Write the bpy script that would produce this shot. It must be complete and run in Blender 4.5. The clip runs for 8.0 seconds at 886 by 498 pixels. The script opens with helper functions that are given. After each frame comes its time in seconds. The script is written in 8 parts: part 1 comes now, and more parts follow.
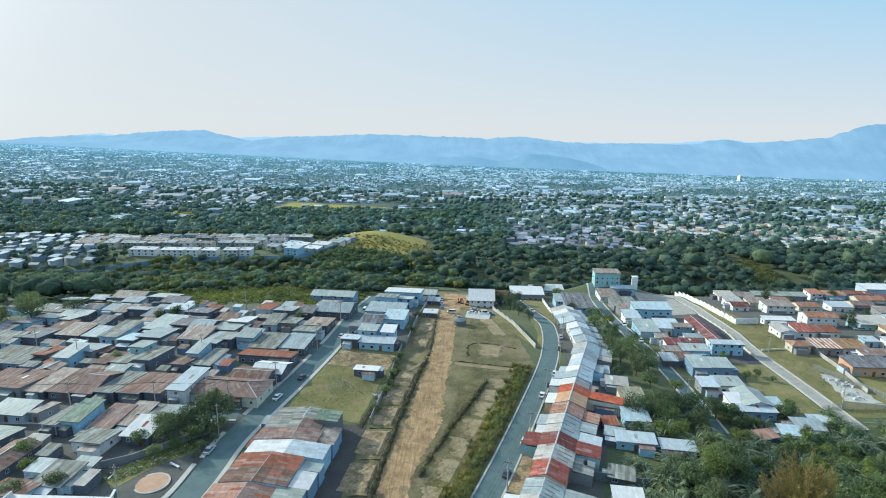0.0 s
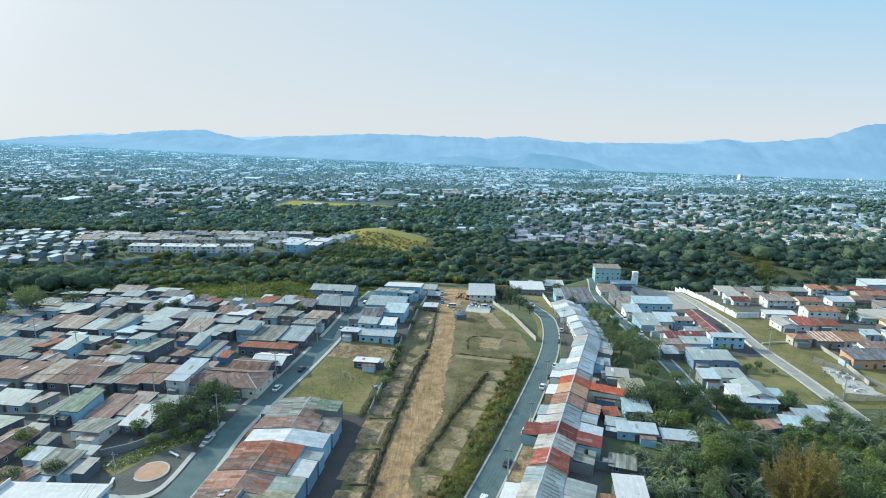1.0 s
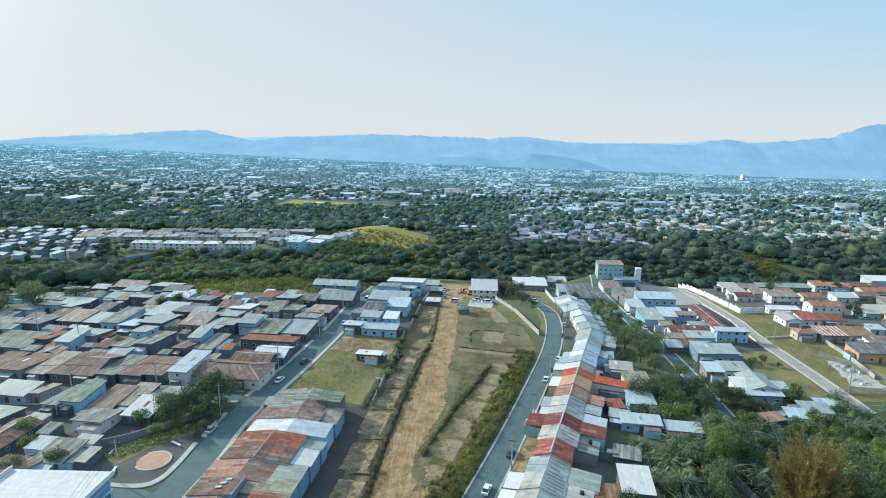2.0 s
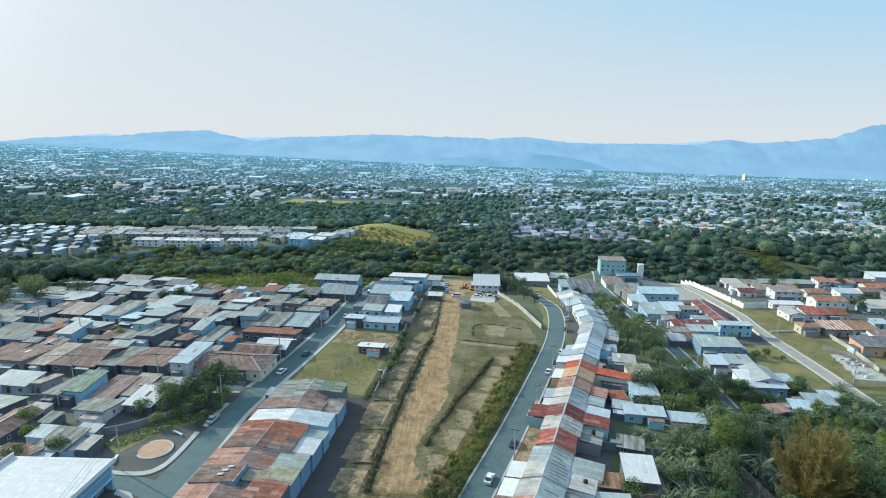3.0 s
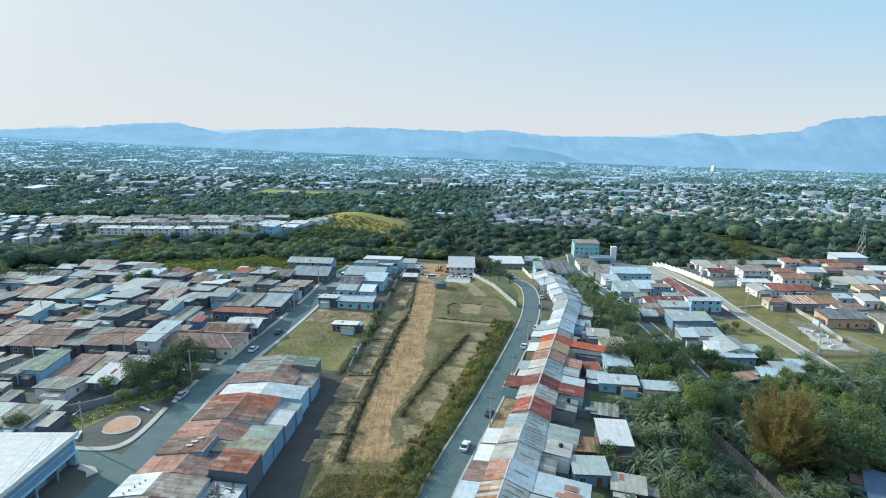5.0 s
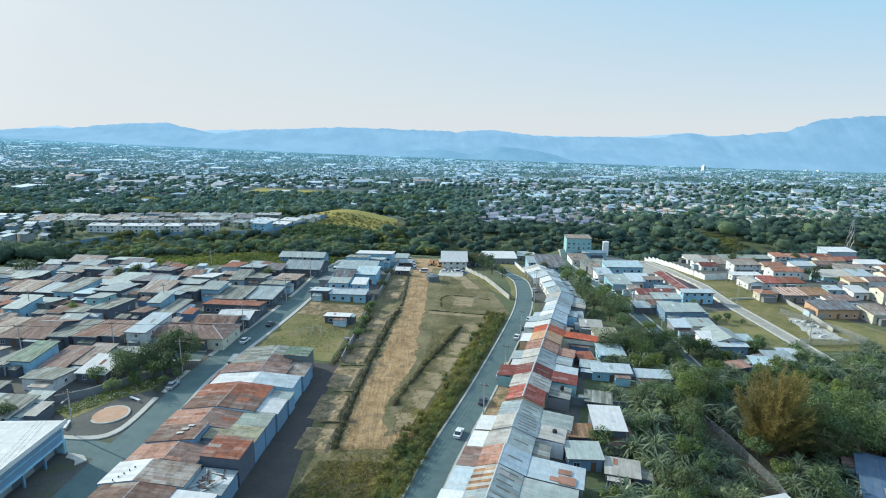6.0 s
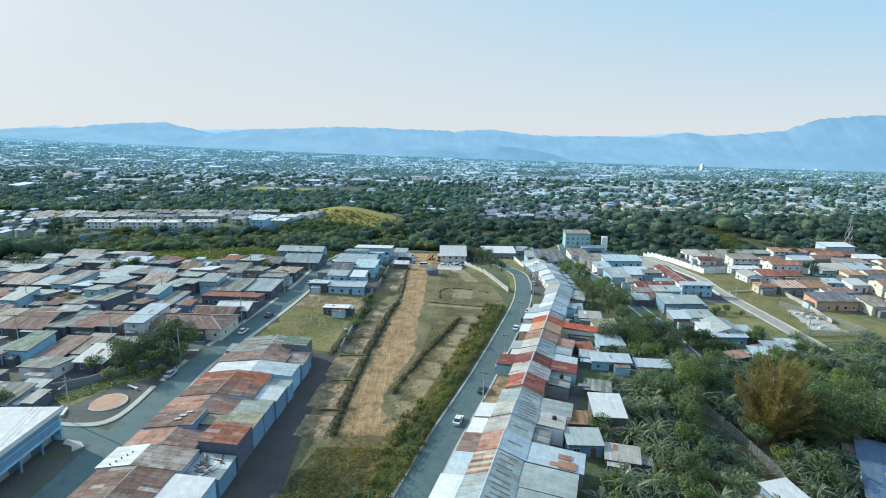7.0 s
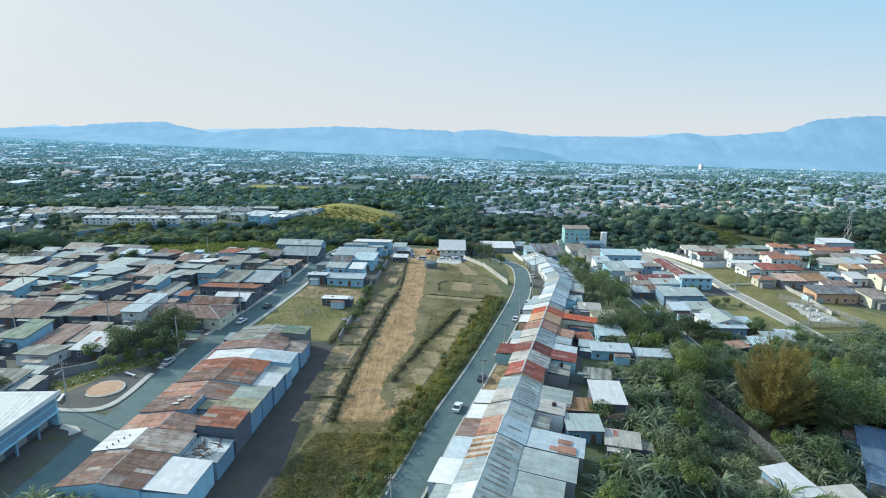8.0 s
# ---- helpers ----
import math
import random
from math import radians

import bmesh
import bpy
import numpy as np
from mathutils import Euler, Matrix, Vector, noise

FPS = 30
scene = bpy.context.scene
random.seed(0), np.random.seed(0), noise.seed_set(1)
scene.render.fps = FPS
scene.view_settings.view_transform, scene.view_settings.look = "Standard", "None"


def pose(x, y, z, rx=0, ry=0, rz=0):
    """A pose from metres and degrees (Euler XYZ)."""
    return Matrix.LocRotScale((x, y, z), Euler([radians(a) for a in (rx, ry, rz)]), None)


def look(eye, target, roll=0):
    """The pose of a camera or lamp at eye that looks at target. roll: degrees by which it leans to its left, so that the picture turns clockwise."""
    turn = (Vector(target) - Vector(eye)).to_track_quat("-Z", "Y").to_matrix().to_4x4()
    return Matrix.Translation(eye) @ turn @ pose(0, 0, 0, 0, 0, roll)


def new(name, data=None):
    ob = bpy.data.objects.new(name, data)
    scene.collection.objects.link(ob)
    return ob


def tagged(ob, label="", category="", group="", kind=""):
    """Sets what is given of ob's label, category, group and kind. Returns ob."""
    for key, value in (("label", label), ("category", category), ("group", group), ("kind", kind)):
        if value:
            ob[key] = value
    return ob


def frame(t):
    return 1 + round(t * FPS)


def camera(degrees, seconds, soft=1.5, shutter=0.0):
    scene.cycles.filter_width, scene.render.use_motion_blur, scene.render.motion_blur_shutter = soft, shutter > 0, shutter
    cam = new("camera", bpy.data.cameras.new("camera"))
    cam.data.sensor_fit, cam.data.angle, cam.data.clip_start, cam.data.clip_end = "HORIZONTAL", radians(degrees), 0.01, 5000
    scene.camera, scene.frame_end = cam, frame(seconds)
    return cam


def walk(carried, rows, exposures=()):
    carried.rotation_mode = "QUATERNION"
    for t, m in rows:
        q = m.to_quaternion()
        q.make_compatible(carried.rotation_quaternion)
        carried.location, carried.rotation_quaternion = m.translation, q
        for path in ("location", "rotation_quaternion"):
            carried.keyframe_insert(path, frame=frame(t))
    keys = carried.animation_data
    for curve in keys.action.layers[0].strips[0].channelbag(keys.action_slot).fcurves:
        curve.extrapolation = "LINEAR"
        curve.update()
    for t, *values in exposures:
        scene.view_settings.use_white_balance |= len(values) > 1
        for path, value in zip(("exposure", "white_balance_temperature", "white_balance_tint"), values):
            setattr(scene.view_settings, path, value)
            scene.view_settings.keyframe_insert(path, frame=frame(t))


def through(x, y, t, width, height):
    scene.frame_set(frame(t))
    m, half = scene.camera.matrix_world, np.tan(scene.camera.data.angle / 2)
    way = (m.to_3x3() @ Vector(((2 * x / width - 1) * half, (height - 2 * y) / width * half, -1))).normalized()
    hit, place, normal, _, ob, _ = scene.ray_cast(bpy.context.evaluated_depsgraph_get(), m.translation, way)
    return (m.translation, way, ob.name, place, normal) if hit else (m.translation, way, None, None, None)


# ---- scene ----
cam = camera(77.3, 8.0, 1.05)
PATH = [
    (0, (-0.66, -0.06, 88.94), (-2.66, 97.679, 67.892), 0.6),
    (0.5, (-0.53, -0.23, 87.49), (-2.53, 97.509, 66.442), 0.6),
    (1, (-0.71, -0.19, 85.83), (-2.71, 97.549, 64.782), 0.6),
    (1.5, (-0.94, -0.12, 84.24), (-3.04, 97.628, 63.24), 0.6),
    (3, (-1.33, -0.19, 79.61), (-3.931, 97.587, 58.804), 0.6),
    (3.5, (-1.37, -0.28, 77.99), (-3.27, 97.397, 56.645), 0.7),
    (4, (-1.21, -0.27, 76.48), (-2.36, 97.284, 54.529), 0.6),
    (4.5, (-1.15, -0.3, 74.8), (-1.05, 97.282, 52.943), 0.7),
    (5, (-0.94, -0.13, 73.16), (0.91, 97.435, 51.307), 0.7),
    (6.5, (-1.15, -0.43, 68.22), (2.2, 97.129, 46.518), 0.7),
    (7, (-1.19, -0.52, 66.71), (2.31, 97.024, 44.961), 0.7),
    (7.5, (-1.24, -0.65, 64.99), (2.41, 96.899, 43.29), 0.8),
    (8, (-1.28, -0.63, 63.37), (2.42, 96.917, 41.671), 0.8),
]
walk(cam, [(t, look(eye, target, roll)) for t, eye, target, roll in PATH], [(0, 0.48, 5720, 1)])

# ---- sky, sun, exposure ----
SUN_EL, SUN_AZ = 25.0, -62.0          # degrees; azimuth from +y towards +x
world = bpy.data.worlds.new("sky")
scene.world = world
world.use_nodes = True
wn = world.node_tree
wn.nodes.clear()
sky = wn.nodes.new("ShaderNodeTexSky")
sky.sky_type = "NISHITA"
sky.sun_disc = False
sky.sun_elevation = radians(SUN_EL)
sky.sun_rotation = radians(SUN_AZ)
sky.altitude = 900
sky.air_density, sky.dust_density, sky.ozone_density = 1.0, 0.7, 1.0
wbg = wn.nodes.new("ShaderNodeBackground")
wbg.inputs["Strength"].default_value = 0.15
# valley haze: thickest at the horizon, reaching higher on the side of the sun
def world_math(op, a, b=None):
    n = wn.nodes.new("ShaderNodeMath")
    n.operation = op
    for k, v in enumerate((a, b)):
        if v is None:
            continue
        if isinstance(v, (int, float)):
            n.inputs[k].default_value = v
        else:
            wn.links.new(v, n.inputs[k])
    return n.outputs[0]


tc = wn.nodes.new("ShaderNodeTexCoord")
sepz = wn.nodes.new("ShaderNodeSeparateXYZ")
wn.links.new(tc.outputs["Generated"], sepz.inputs[0])
up = world_math("MAXIMUM", sepz.outputs["Z"], 0.0)
sunward = world_math("ADD", world_math("MULTIPLY", sepz.outputs["X"], math.sin(radians(SUN_AZ))), world_math("MULTIPLY", sepz.outputs["Y"], math.cos(radians(SUN_AZ))))
above = world_math("MAXIMUM", world_math("SUBTRACT", up, 0.28), 0.0)
fall = world_math("EXPONENT", world_math("MULTIPLY", above, -0.9))
veil = world_math("MULTIPLY", fall, 0.98)
# warm white over the horizon and round the sun, pale blue away from it
away = world_math("SUBTRACT", 1.0, world_math("MAXIMUM", world_math("MULTIPLY", sunward, 1.10), -1.0))
blueness = world_math("MINIMUM", world_math("MULTIPLY", world_math("MULTIPLY", up, 4.3), world_math("MAXIMUM", away, 0.0)), 1.0)
tint = wn.nodes.new("ShaderNodeMix")
tint.data_type = "RGBA"
wn.links.new(blueness, tint.inputs[0])
tint.inputs[6].default_value = (0.568, 0.538, 0.522, 1)
tint.inputs[7].default_value = (0.312, 0.464, 0.578, 1)
haze = wn.nodes.new("ShaderNodeBackground")
veiled = wn.nodes.new("ShaderNodeMix")          # veil added above the view, whiter to take blue out of the shadows
veiled.data_type = "RGBA"
wn.links.new(world_math("MINIMUM", world_math("MULTIPLY", world_math("MAXIMUM", world_math("SUBTRACT", up, 0.25), 0.0), 2.6), 1.0), veiled.inputs[0])
wn.links.new(tint.outputs[2], veiled.inputs[6])
veiled.inputs[7].default_value = (0.375, 0.445, 0.545, 1)
wn.links.new(veiled.outputs[2], haze.inputs["Color"])
glow = world_math("MAXIMUM", world_math("ADD", world_math("MULTIPLY", sunward, math.cos(radians(SUN_EL))), world_math("MULTIPLY", sepz.outputs["Z"], math.sin(radians(SUN_EL)))), 0.0)
# overhead sky, out of view, brightened to lift the shadows
high = world_math("MULTIPLY", world_math("MAXIMUM", world_math("SUBTRACT", up, 0.25), 0.0), 1.2)
wn.links.new(world_math("ADD", world_math("ADD", 1.0, high), world_math("MULTIPLY", world_math("POWER", glow, 26.0), 3.0)), haze.inputs["Strength"])
both = wn.nodes.new("ShaderNodeMixShader")
wout = wn.nodes.new("ShaderNodeOutputWorld")
wn.links.new(sky.outputs[0], wbg.inputs["Color"])
wn.links.new(veil, both.inputs[0])
wn.links.new(wbg.outputs[0], both.inputs[1])
wn.links.new(haze.outputs[0], both.inputs[2])
wn.links.new(both.outputs[0], wout.inputs["Surface"])
sun_data = bpy.data.lights.new("sun", "SUN")
sun_data.energy = 3.5
sun_data.angle = radians(0.6)
sun_data.color = (1.0, 0.89, 0.70)
sun = new("sun", sun_data)
_az, _el = radians(SUN_AZ), radians(SUN_EL)
sun_from = Vector((math.sin(_az) * math.cos(_el), math.cos(_az) * math.cos(_el), math.sin(_el)))
sun.matrix_world = look(sun_from * 400, (0, 0, 0))



# ---- materials ----
def node_mat(name, rough=0.8, metal=0.0):
    m = bpy.data.materials.new(name)
    m.use_nodes = True
    nt = m.node_tree
    b = nt.nodes["Principled BSDF"]
    b.inputs["Roughness"].default_value = rough
    b.inputs["Metallic"].default_value = metal
    return m, nt, b


def nd(nt, kind, **inputs):
    n = nt.nodes.new(kind)
    for k, v in inputs.items():
        n.inputs[k.replace("_", " ")].default_value = v
    return n


def ramp(nt, fac, stops):
    r = nt.nodes.new("ShaderNodeValToRGB")
    els = r.color_ramp.elements
    while len(els) < len(stops):
        els.new(0.5)
    for e, (p, c) in zip(els, stops):
        e.position, e.color = p, (*c, 1)
    nt.links.new(fac, r.inputs[0])
    return r.outputs[0]


def mix(nt, fac, a, b, mode="MIX"):
    n = nt.nodes.new("ShaderNodeMix")
    n.data_type, n.blend_type = "RGBA", mode
    for sock, v in ((n.inputs[0], fac), (n.inputs[6], a), (n.inputs[7], b)):
        if isinstance(v, (int, float)):
            sock.default_value = v
        elif isinstance(v, tuple):
            sock.default_value = (*v, 1)
        else:
            nt.links.new(v, sock)
    return n.outputs[2]


def noise_tex(nt, scale, detail=4.0, coord=None, rough=0.55):
    n = nd(nt, "ShaderNodeTexNoise", Scale=scale, Detail=detail, Roughness=rough)
    if coord is not None:
        nt.links.new(coord, n.inputs["Vector"])
    return n.outputs["Fac"]


def bump(nt, b, height, strength=0.3, dist=0.05):
    n = nd(nt, "ShaderNodeBump", Strength=strength, Distance=dist)
    nt.links.new(height, n.inputs["Height"])
    nt.links.new(n.outputs[0], b.inputs["Normal"])


def world_pos(nt):
    return nt.nodes.new("ShaderNodeNewGeometry").outputs["Position"]


def obj_random(nt):
    return nt.nodes.new("ShaderNodeObjectInfo").outputs["Random"]


def math_node(nt, op, a, b=None):
    n = nt.nodes.new("ShaderNodeMath")
    n.operation = op
    for i, v in enumerate((a, b)):
        if v is None:
            continue
        if isinstance(v, (int, float)):
            n.inputs[i].default_value = v
        else:
            nt.links.new(v, n.inputs[i])
    return n.outputs[0]


def roof_material(name, base, second, stain, stain_amount=0.5, rough=0.45, metal=0.0, stripes=0.0, stripe_width=0.85, clean=False):
    """Corrugated sheet roofing; UV is in metres, v runs up the slope."""
    warm = base[0] > 1.5 * base[2]
    base, second, stain = (tuple(v * (0.82 if clean else 0.80 if warm else 0.80 if sum(base) > 1.1 else 0.70) for v in c) for c in (base, second, stain))
    rough = min(0.85, rough * 1.3)
    pale = sum(base) > 0.85           # painted and galvanised sheets weather more evenly than rusted ones
    blot = (0.93, 0.93, 0.92) if clean else (0.87, 0.865, 0.85) if pale else (0.62, 0.60, 0.57)
    stain_amount *= 0.6 if pale else 1.0
    m, nt, b = node_mat(name, rough, metal * 0.6)
    b.inputs["Specular IOR Level"].default_value = 0.28
    uv = nt.nodes.new("ShaderNodeTexCoord").outputs["UV"]
    sep = nt.nodes.new("ShaderNodeSeparateXYZ")
    nt.links.new(uv, sep.inputs[0])
    pos = world_pos(nt)
    # single sheets, 0.85 m wide and 2.6 m long, each weathered a little differently
    su = math_node(nt, "FLOOR", math_node(nt, "DIVIDE", sep.outputs[0], 0.85))
    sv = math_node(nt, "FLOOR", math_node(nt, "DIVIDE", sep.outputs[1], 2.6))
    comb = nt.nodes.new("ShaderNodeCombineXYZ")
    nt.links.new(su, comb.inputs[0])
    nt.links.new(sv, comb.inputs[1])
    nt.links.new(obj_random(nt), comb.inputs[2])
    wnz = nt.nodes.new("ShaderNodeTexWhiteNoise")
    nt.links.new(comb.outputs[0], wnz.inputs["Vector"])
    wn2 = nt.nodes.new("ShaderNodeTexWhiteNoise")
    wn2.noise_dimensions = "2D"
    cb2 = nt.nodes.new("ShaderNodeCombineXYZ")
    nt.links.new(math_node(nt, "FLOOR", math_node(nt, "DIVIDE", sep.outputs[0], 0.6)), cb2.inputs[0])
    nt.links.new(obj_random(nt), cb2.inputs[1])
    nt.links.new(cb2.outputs[0], wn2.inputs["Vector"])
    both2 = math_node(nt, "ADD", math_node(nt, "MULTIPLY", wnz.outputs["Value"], 0.5), math_node(nt, "MULTIPLY", wn2.outputs["Value"], 0.6))
    col = mix(nt, both2, base, second)
    # whole strips from eave to ridge renewed or rusted at another time
    run = nt.nodes.new("ShaderNodeSeparateColor")
    nt.links.new(wn2.outputs["Color"], run.inputs[0])
    col = mix(nt, ramp(nt, run.outputs[0], [(0.80, (0, 0, 0)), (0.82, (0.08 if clean else 0.16 if pale else 0.50,) * 3)]), col, stain)
    col = mix(nt, ramp(nt, run.outputs[1], [(0.84, (0, 0, 0)), (0.86, (0.05 if clean else 0.22 if pale else 0.20,) * 3)]), col, (0.50, 0.48, 0.44))
    col = mix(nt, ramp(nt, run.outputs[2], [(0.86, (0, 0, 0)), (0.88, (0.06 if pale or clean else 0.40,) * 3)]), col, (0.20, 0.095, 0.06))
    odd = nt.nodes.new("ShaderNodeSeparateColor")
    nt.links.new(wnz.outputs["Color"], odd.inputs[0])
    col = mix(nt, ramp(nt, odd.outputs[0], [(0.84, (0, 0, 0)), (0.86, (0.05 if clean else 0.16 if pale else 0.40,) * 3)]), col, stain)
    col = mix(nt, ramp(nt, odd.outputs[1], [(0.90, (0, 0, 0)), (0.92, (0.05 if clean else 0.24 if pale else 0.20,) * 3)]), col, (0.52, 0.52, 0.49))
    # streaks down the slope
    mp = nt.nodes.new("ShaderNodeMapping")
    mp.inputs["Scale"].default_value = (2.6, 0.35, 1.0)
    nt.links.new(uv, mp.inputs["Vector"])
    streak = noise_tex(nt, 1.0, 5, mp.outputs[0], 0.65)
    big = noise_tex(nt, 0.16, 3, pos)
    amount = math_node(nt, "MULTIPLY", math_node(nt, "ADD", streak, big), 0.5)
    amount = ramp(nt, amount, [(0.44, (0, 0, 0)), (0.62, (stain_amount,) * 3)])
    col = mix(nt, amount, col, stain)
    if stripes:
        wide = math_node(nt, "FLOOR", math_node(nt, "DIVIDE", sep.outputs[0], stripe_width))
        on = math_node(nt, "MODULO", wide, 2.0)
        col = mix(nt, math_node(nt, "MULTIPLY", on, stripes), col, (0.62, 0.56, 0.48))
    tone = ramp(nt, obj_random(nt), [(0.0, (0.86,) * 3), (1.0, (1.12,) * 3)])
    col = mix(nt, 1.0, col, tone, "MULTIPLY")
    mp2 = nt.nodes.new("ShaderNodeMapping")
    mp2.inputs["Scale"].default_value = (1.1, 0.5, 1.0)
    nt.links.new(pos, mp2.inputs["Vector"])
    blotch = noise_tex(nt, 0.8, 6, mp2.outputs[0], 0.75)
    col = mix(nt, 1.0, col, ramp(nt, blotch, [(0.36, blot), (0.50, (0.97,) * 3), (0.66, (1.16,) * 3)]), "MULTIPLY")
    nt.links.new(col, b.inputs["Base Color"])
    wave = math_node(nt, "SINE", math_node(nt, "MULTIPLY", sep.outputs[0], 2 * math.pi / 0.28))
    grain = math_node(nt, "ADD", wave, math_node(nt, "MULTIPLY", streak, 1.5))
    bump(nt, b, grain, 0.14 if clean else 0.35, 0.02)
    rr = ramp(nt, streak, [(0.3, (rough * 0.8,) * 3), (0.75, (min(1, rough * 1.6),) * 3)])
    nt.links.new(rr, b.inputs["Roughness"])
    return m


RUST, GRIME, MOSS = (0.15, 0.065, 0.035), (0.13, 0.125, 0.115), (0.12, 0.125, 0.07)
# zinc, grey, moss and tan are cooled, partly to hold haze
ROOFS = {
    "zinc": roof_material("zinc_sheet", (0.34, 0.41, 0.42), (0.50, 0.57, 0.57), GRIME, 0.55, 0.42, 0.15),
    "white": roof_material("white_painted_sheet", (0.66, 0.67, 0.65), (0.78, 0.78, 0.75), (0.50, 0.49, 0.47), 0.22, 0.5, clean=True),
    "bluewhite": roof_material("pale_blue_sheet", (0.52, 0.62, 0.66), (0.62, 0.69, 0.71), (0.36, 0.38, 0.38), 0.35, 0.42),
    "teal": roof_material("grey_teal_sheet", (0.41, 0.48, 0.445), (0.53, 0.585, 0.545), GRIME, 0.45, 0.42, 0.1),
    "tealwall": roof_material("pale_teal_sheet", (0.45, 0.60, 0.65), (0.55, 0.68, 0.70), GRIME, 0.35, 0.42),
    # blue paint, darkened for the shade these roofs lie in
    "blue": roof_material("blue_painted_sheet", (0.085, 0.16, 0.27), (0.12, 0.20, 0.31), GRIME, 0.25, 0.5, clean=True),
    "grey": roof_material("dull_grey_sheet", (0.22, 0.27, 0.30), (0.32, 0.37, 0.40), RUST, 0.45, 0.55, 0.1),
    "moss": roof_material("mottled_mossy_sheet", (0.40, 0.43, 0.40), (0.15, 0.15, 0.12), MOSS, 0.5, 0.7),
    "tan": roof_material("faded_tan_sheet", (0.34, 0.28, 0.22), (0.55, 0.51, 0.46), (0.25, 0.17, 0.12), 0.6, 0.6),
    "brown": roof_material("rusted_brown_sheet", (0.150, 0.095, 0.076), (0.310, 0.225, 0.185), RUST, 0.6, 0.7),
    "brownred": roof_material("dusty_red_brown_sheet", (0.25, 0.155, 0.125), (0.36, 0.25, 0.21), (0.20, 0.14, 0.115), 0.5, 0.65),
    "rust": roof_material("rust_red_sheet", (0.33, 0.105, 0.055), (0.39, 0.150, 0.090), (0.20, 0.085, 0.05), 0.6, 0.65),
    "salmon": roof_material("faded_salmon_sheet", (0.51, 0.29, 0.205), (0.44, 0.235, 0.165), (0.34, 0.19, 0.135), 0.5, 0.6),
    "red": roof_material("red_painted_sheet", (0.47, 0.12, 0.075), (0.40, 0.11, 0.08), (0.28, 0.10, 0.07), 0.45, 0.5),
    "redorange": roof_material("orange_red_painted_sheet", (0.60, 0.125, 0.05), (0.54, 0.115, 0.05), (0.38, 0.10, 0.05), 0.3, 0.5),
    "darkred": roof_material("dark_red_sheet", (0.22, 0.055, 0.045), (0.28, 0.08, 0.06), (0.14, 0.05, 0.04), 0.5, 0.55),
    "maroon": roof_material("maroon_sheet", (0.20, 0.060, 0.055), (0.26, 0.09, 0.08), (0.18, 0.07, 0.06), 0.4, 0.55),
    "orange": roof_material("terracotta_roof", (0.50, 0.20, 0.10), (0.56, 0.27, 0.16), (0.28, 0.15, 0.10), 0.55, 0.75),
    "stripe": roof_material("striped_terracotta_roof", (0.46, 0.17, 0.09), (0.50, 0.23, 0.13), (0.30, 0.15, 0.10), 0.45, 0.7, 0.0, 0.85),
    "amberstripe": roof_material("amber_rusted_sheet", (0.46, 0.29, 0.15), (0.44, 0.25, 0.12), RUST, 0.4, 0.6),
    "beige": roof_material("faded_beige_sheet", (0.42, 0.395, 0.34), (0.62, 0.60, 0.55), (0.28, 0.25, 0.21), 0.55, 0.55, 0.05),
    "peachroof": roof_material("peach_painted_sheet", (0.60, 0.36, 0.19), (0.55, 0.34, 0.20), (0.38, 0.22, 0.14), 0.4, 0.6),
    "green": roof_material("weathered_green_sheet", (0.36, 0.42, 0.35), (0.42, 0.46, 0.40), GRIME, 0.5, 0.55),
    "greenpaint": roof_material("green_painted_sheet", (0.19, 0.285, 0.20), (0.23, 0.32, 0.23), (0.16, 0.20, 0.14), 0.4, 0.5),
    "olive": roof_material("olive_faded_sheet", (0.40, 0.40, 0.26), (0.46, 0.45, 0.31), (0.28, 0.24, 0.15), 0.5, 0.6),
    "cream": roof_material("cream_slab_roof", (0.60, 0.55, 0.46), (0.66, 0.61, 0.53), (0.40, 0.36, 0.30), 0.4, 0.8),
}


def plaster(name, col, dirt=(0.22, 0.20, 0.18), amount=0.5):
    m, nt, b = node_mat(name, 0.88)
    pos = world_pos(nt)
    n1, n2 = noise_tex(nt, 0.55, 6, pos, 0.65), noise_tex(nt, 7.0, 4, pos)
    f = ramp(nt, n1, [(0.45, (0, 0, 0)), (0.75, (amount,) * 3)])
    c = mix(nt, f, col, dirt)
    tone = ramp(nt, n2, [(0.25, (0.88,) * 3), (0.8, (1.06,) * 3)])
    c = mix(nt, 1.0, c, tone, "MULTIPLY")
    rnd = ramp(nt, obj_random(nt), [(0.0, (0.85,) * 3), (1.0, (1.08,) * 3)])
    c = mix(nt, 1.0, c, rnd, "MULTIPLY")
    nt.links.new(c, b.inputs["Base Color"])
    bump(nt, b, n2, 0.3, 0.02)
    return m


WALLS = {
    "white": plaster("white_plaster", (0.74, 0.75, 0.74)),
    "cream": plaster("cream_plaster", (0.66, 0.63, 0.50)),
    "grey": plaster("bare_block_plaster", (0.24, 0.25, 0.26)),
    # dark bluish colour that stands for walls lying in shade
    "dark": plaster("dark_boarded_wall", (0.115, 0.132, 0.165), (0.075, 0.082, 0.10)),
    "bluewhite": plaster("blue_white_plaster", (0.46, 0.58, 0.66)),
    "bluewall": plaster("blue_plaster", (0.19, 0.32, 0.46)),
    # pale blue paint, made bluer for sky light on shaded walls
    "sky": plaster("pale_sky_blue_plaster", (0.34, 0.57, 0.72)),
    "blue": plaster("faded_blue_plaster", (0.13, 0.22, 0.36)),
    "teal": plaster("teal_plaster", (0.30, 0.50, 0.52)),
    "red": plaster("brick_red_plaster", (0.40, 0.14, 0.09)),
    "peach": plaster("peach_plaster", (0.64, 0.40, 0.25)),
    "slate": plaster("slate_grey_paint", (0.13, 0.165, 0.175)),
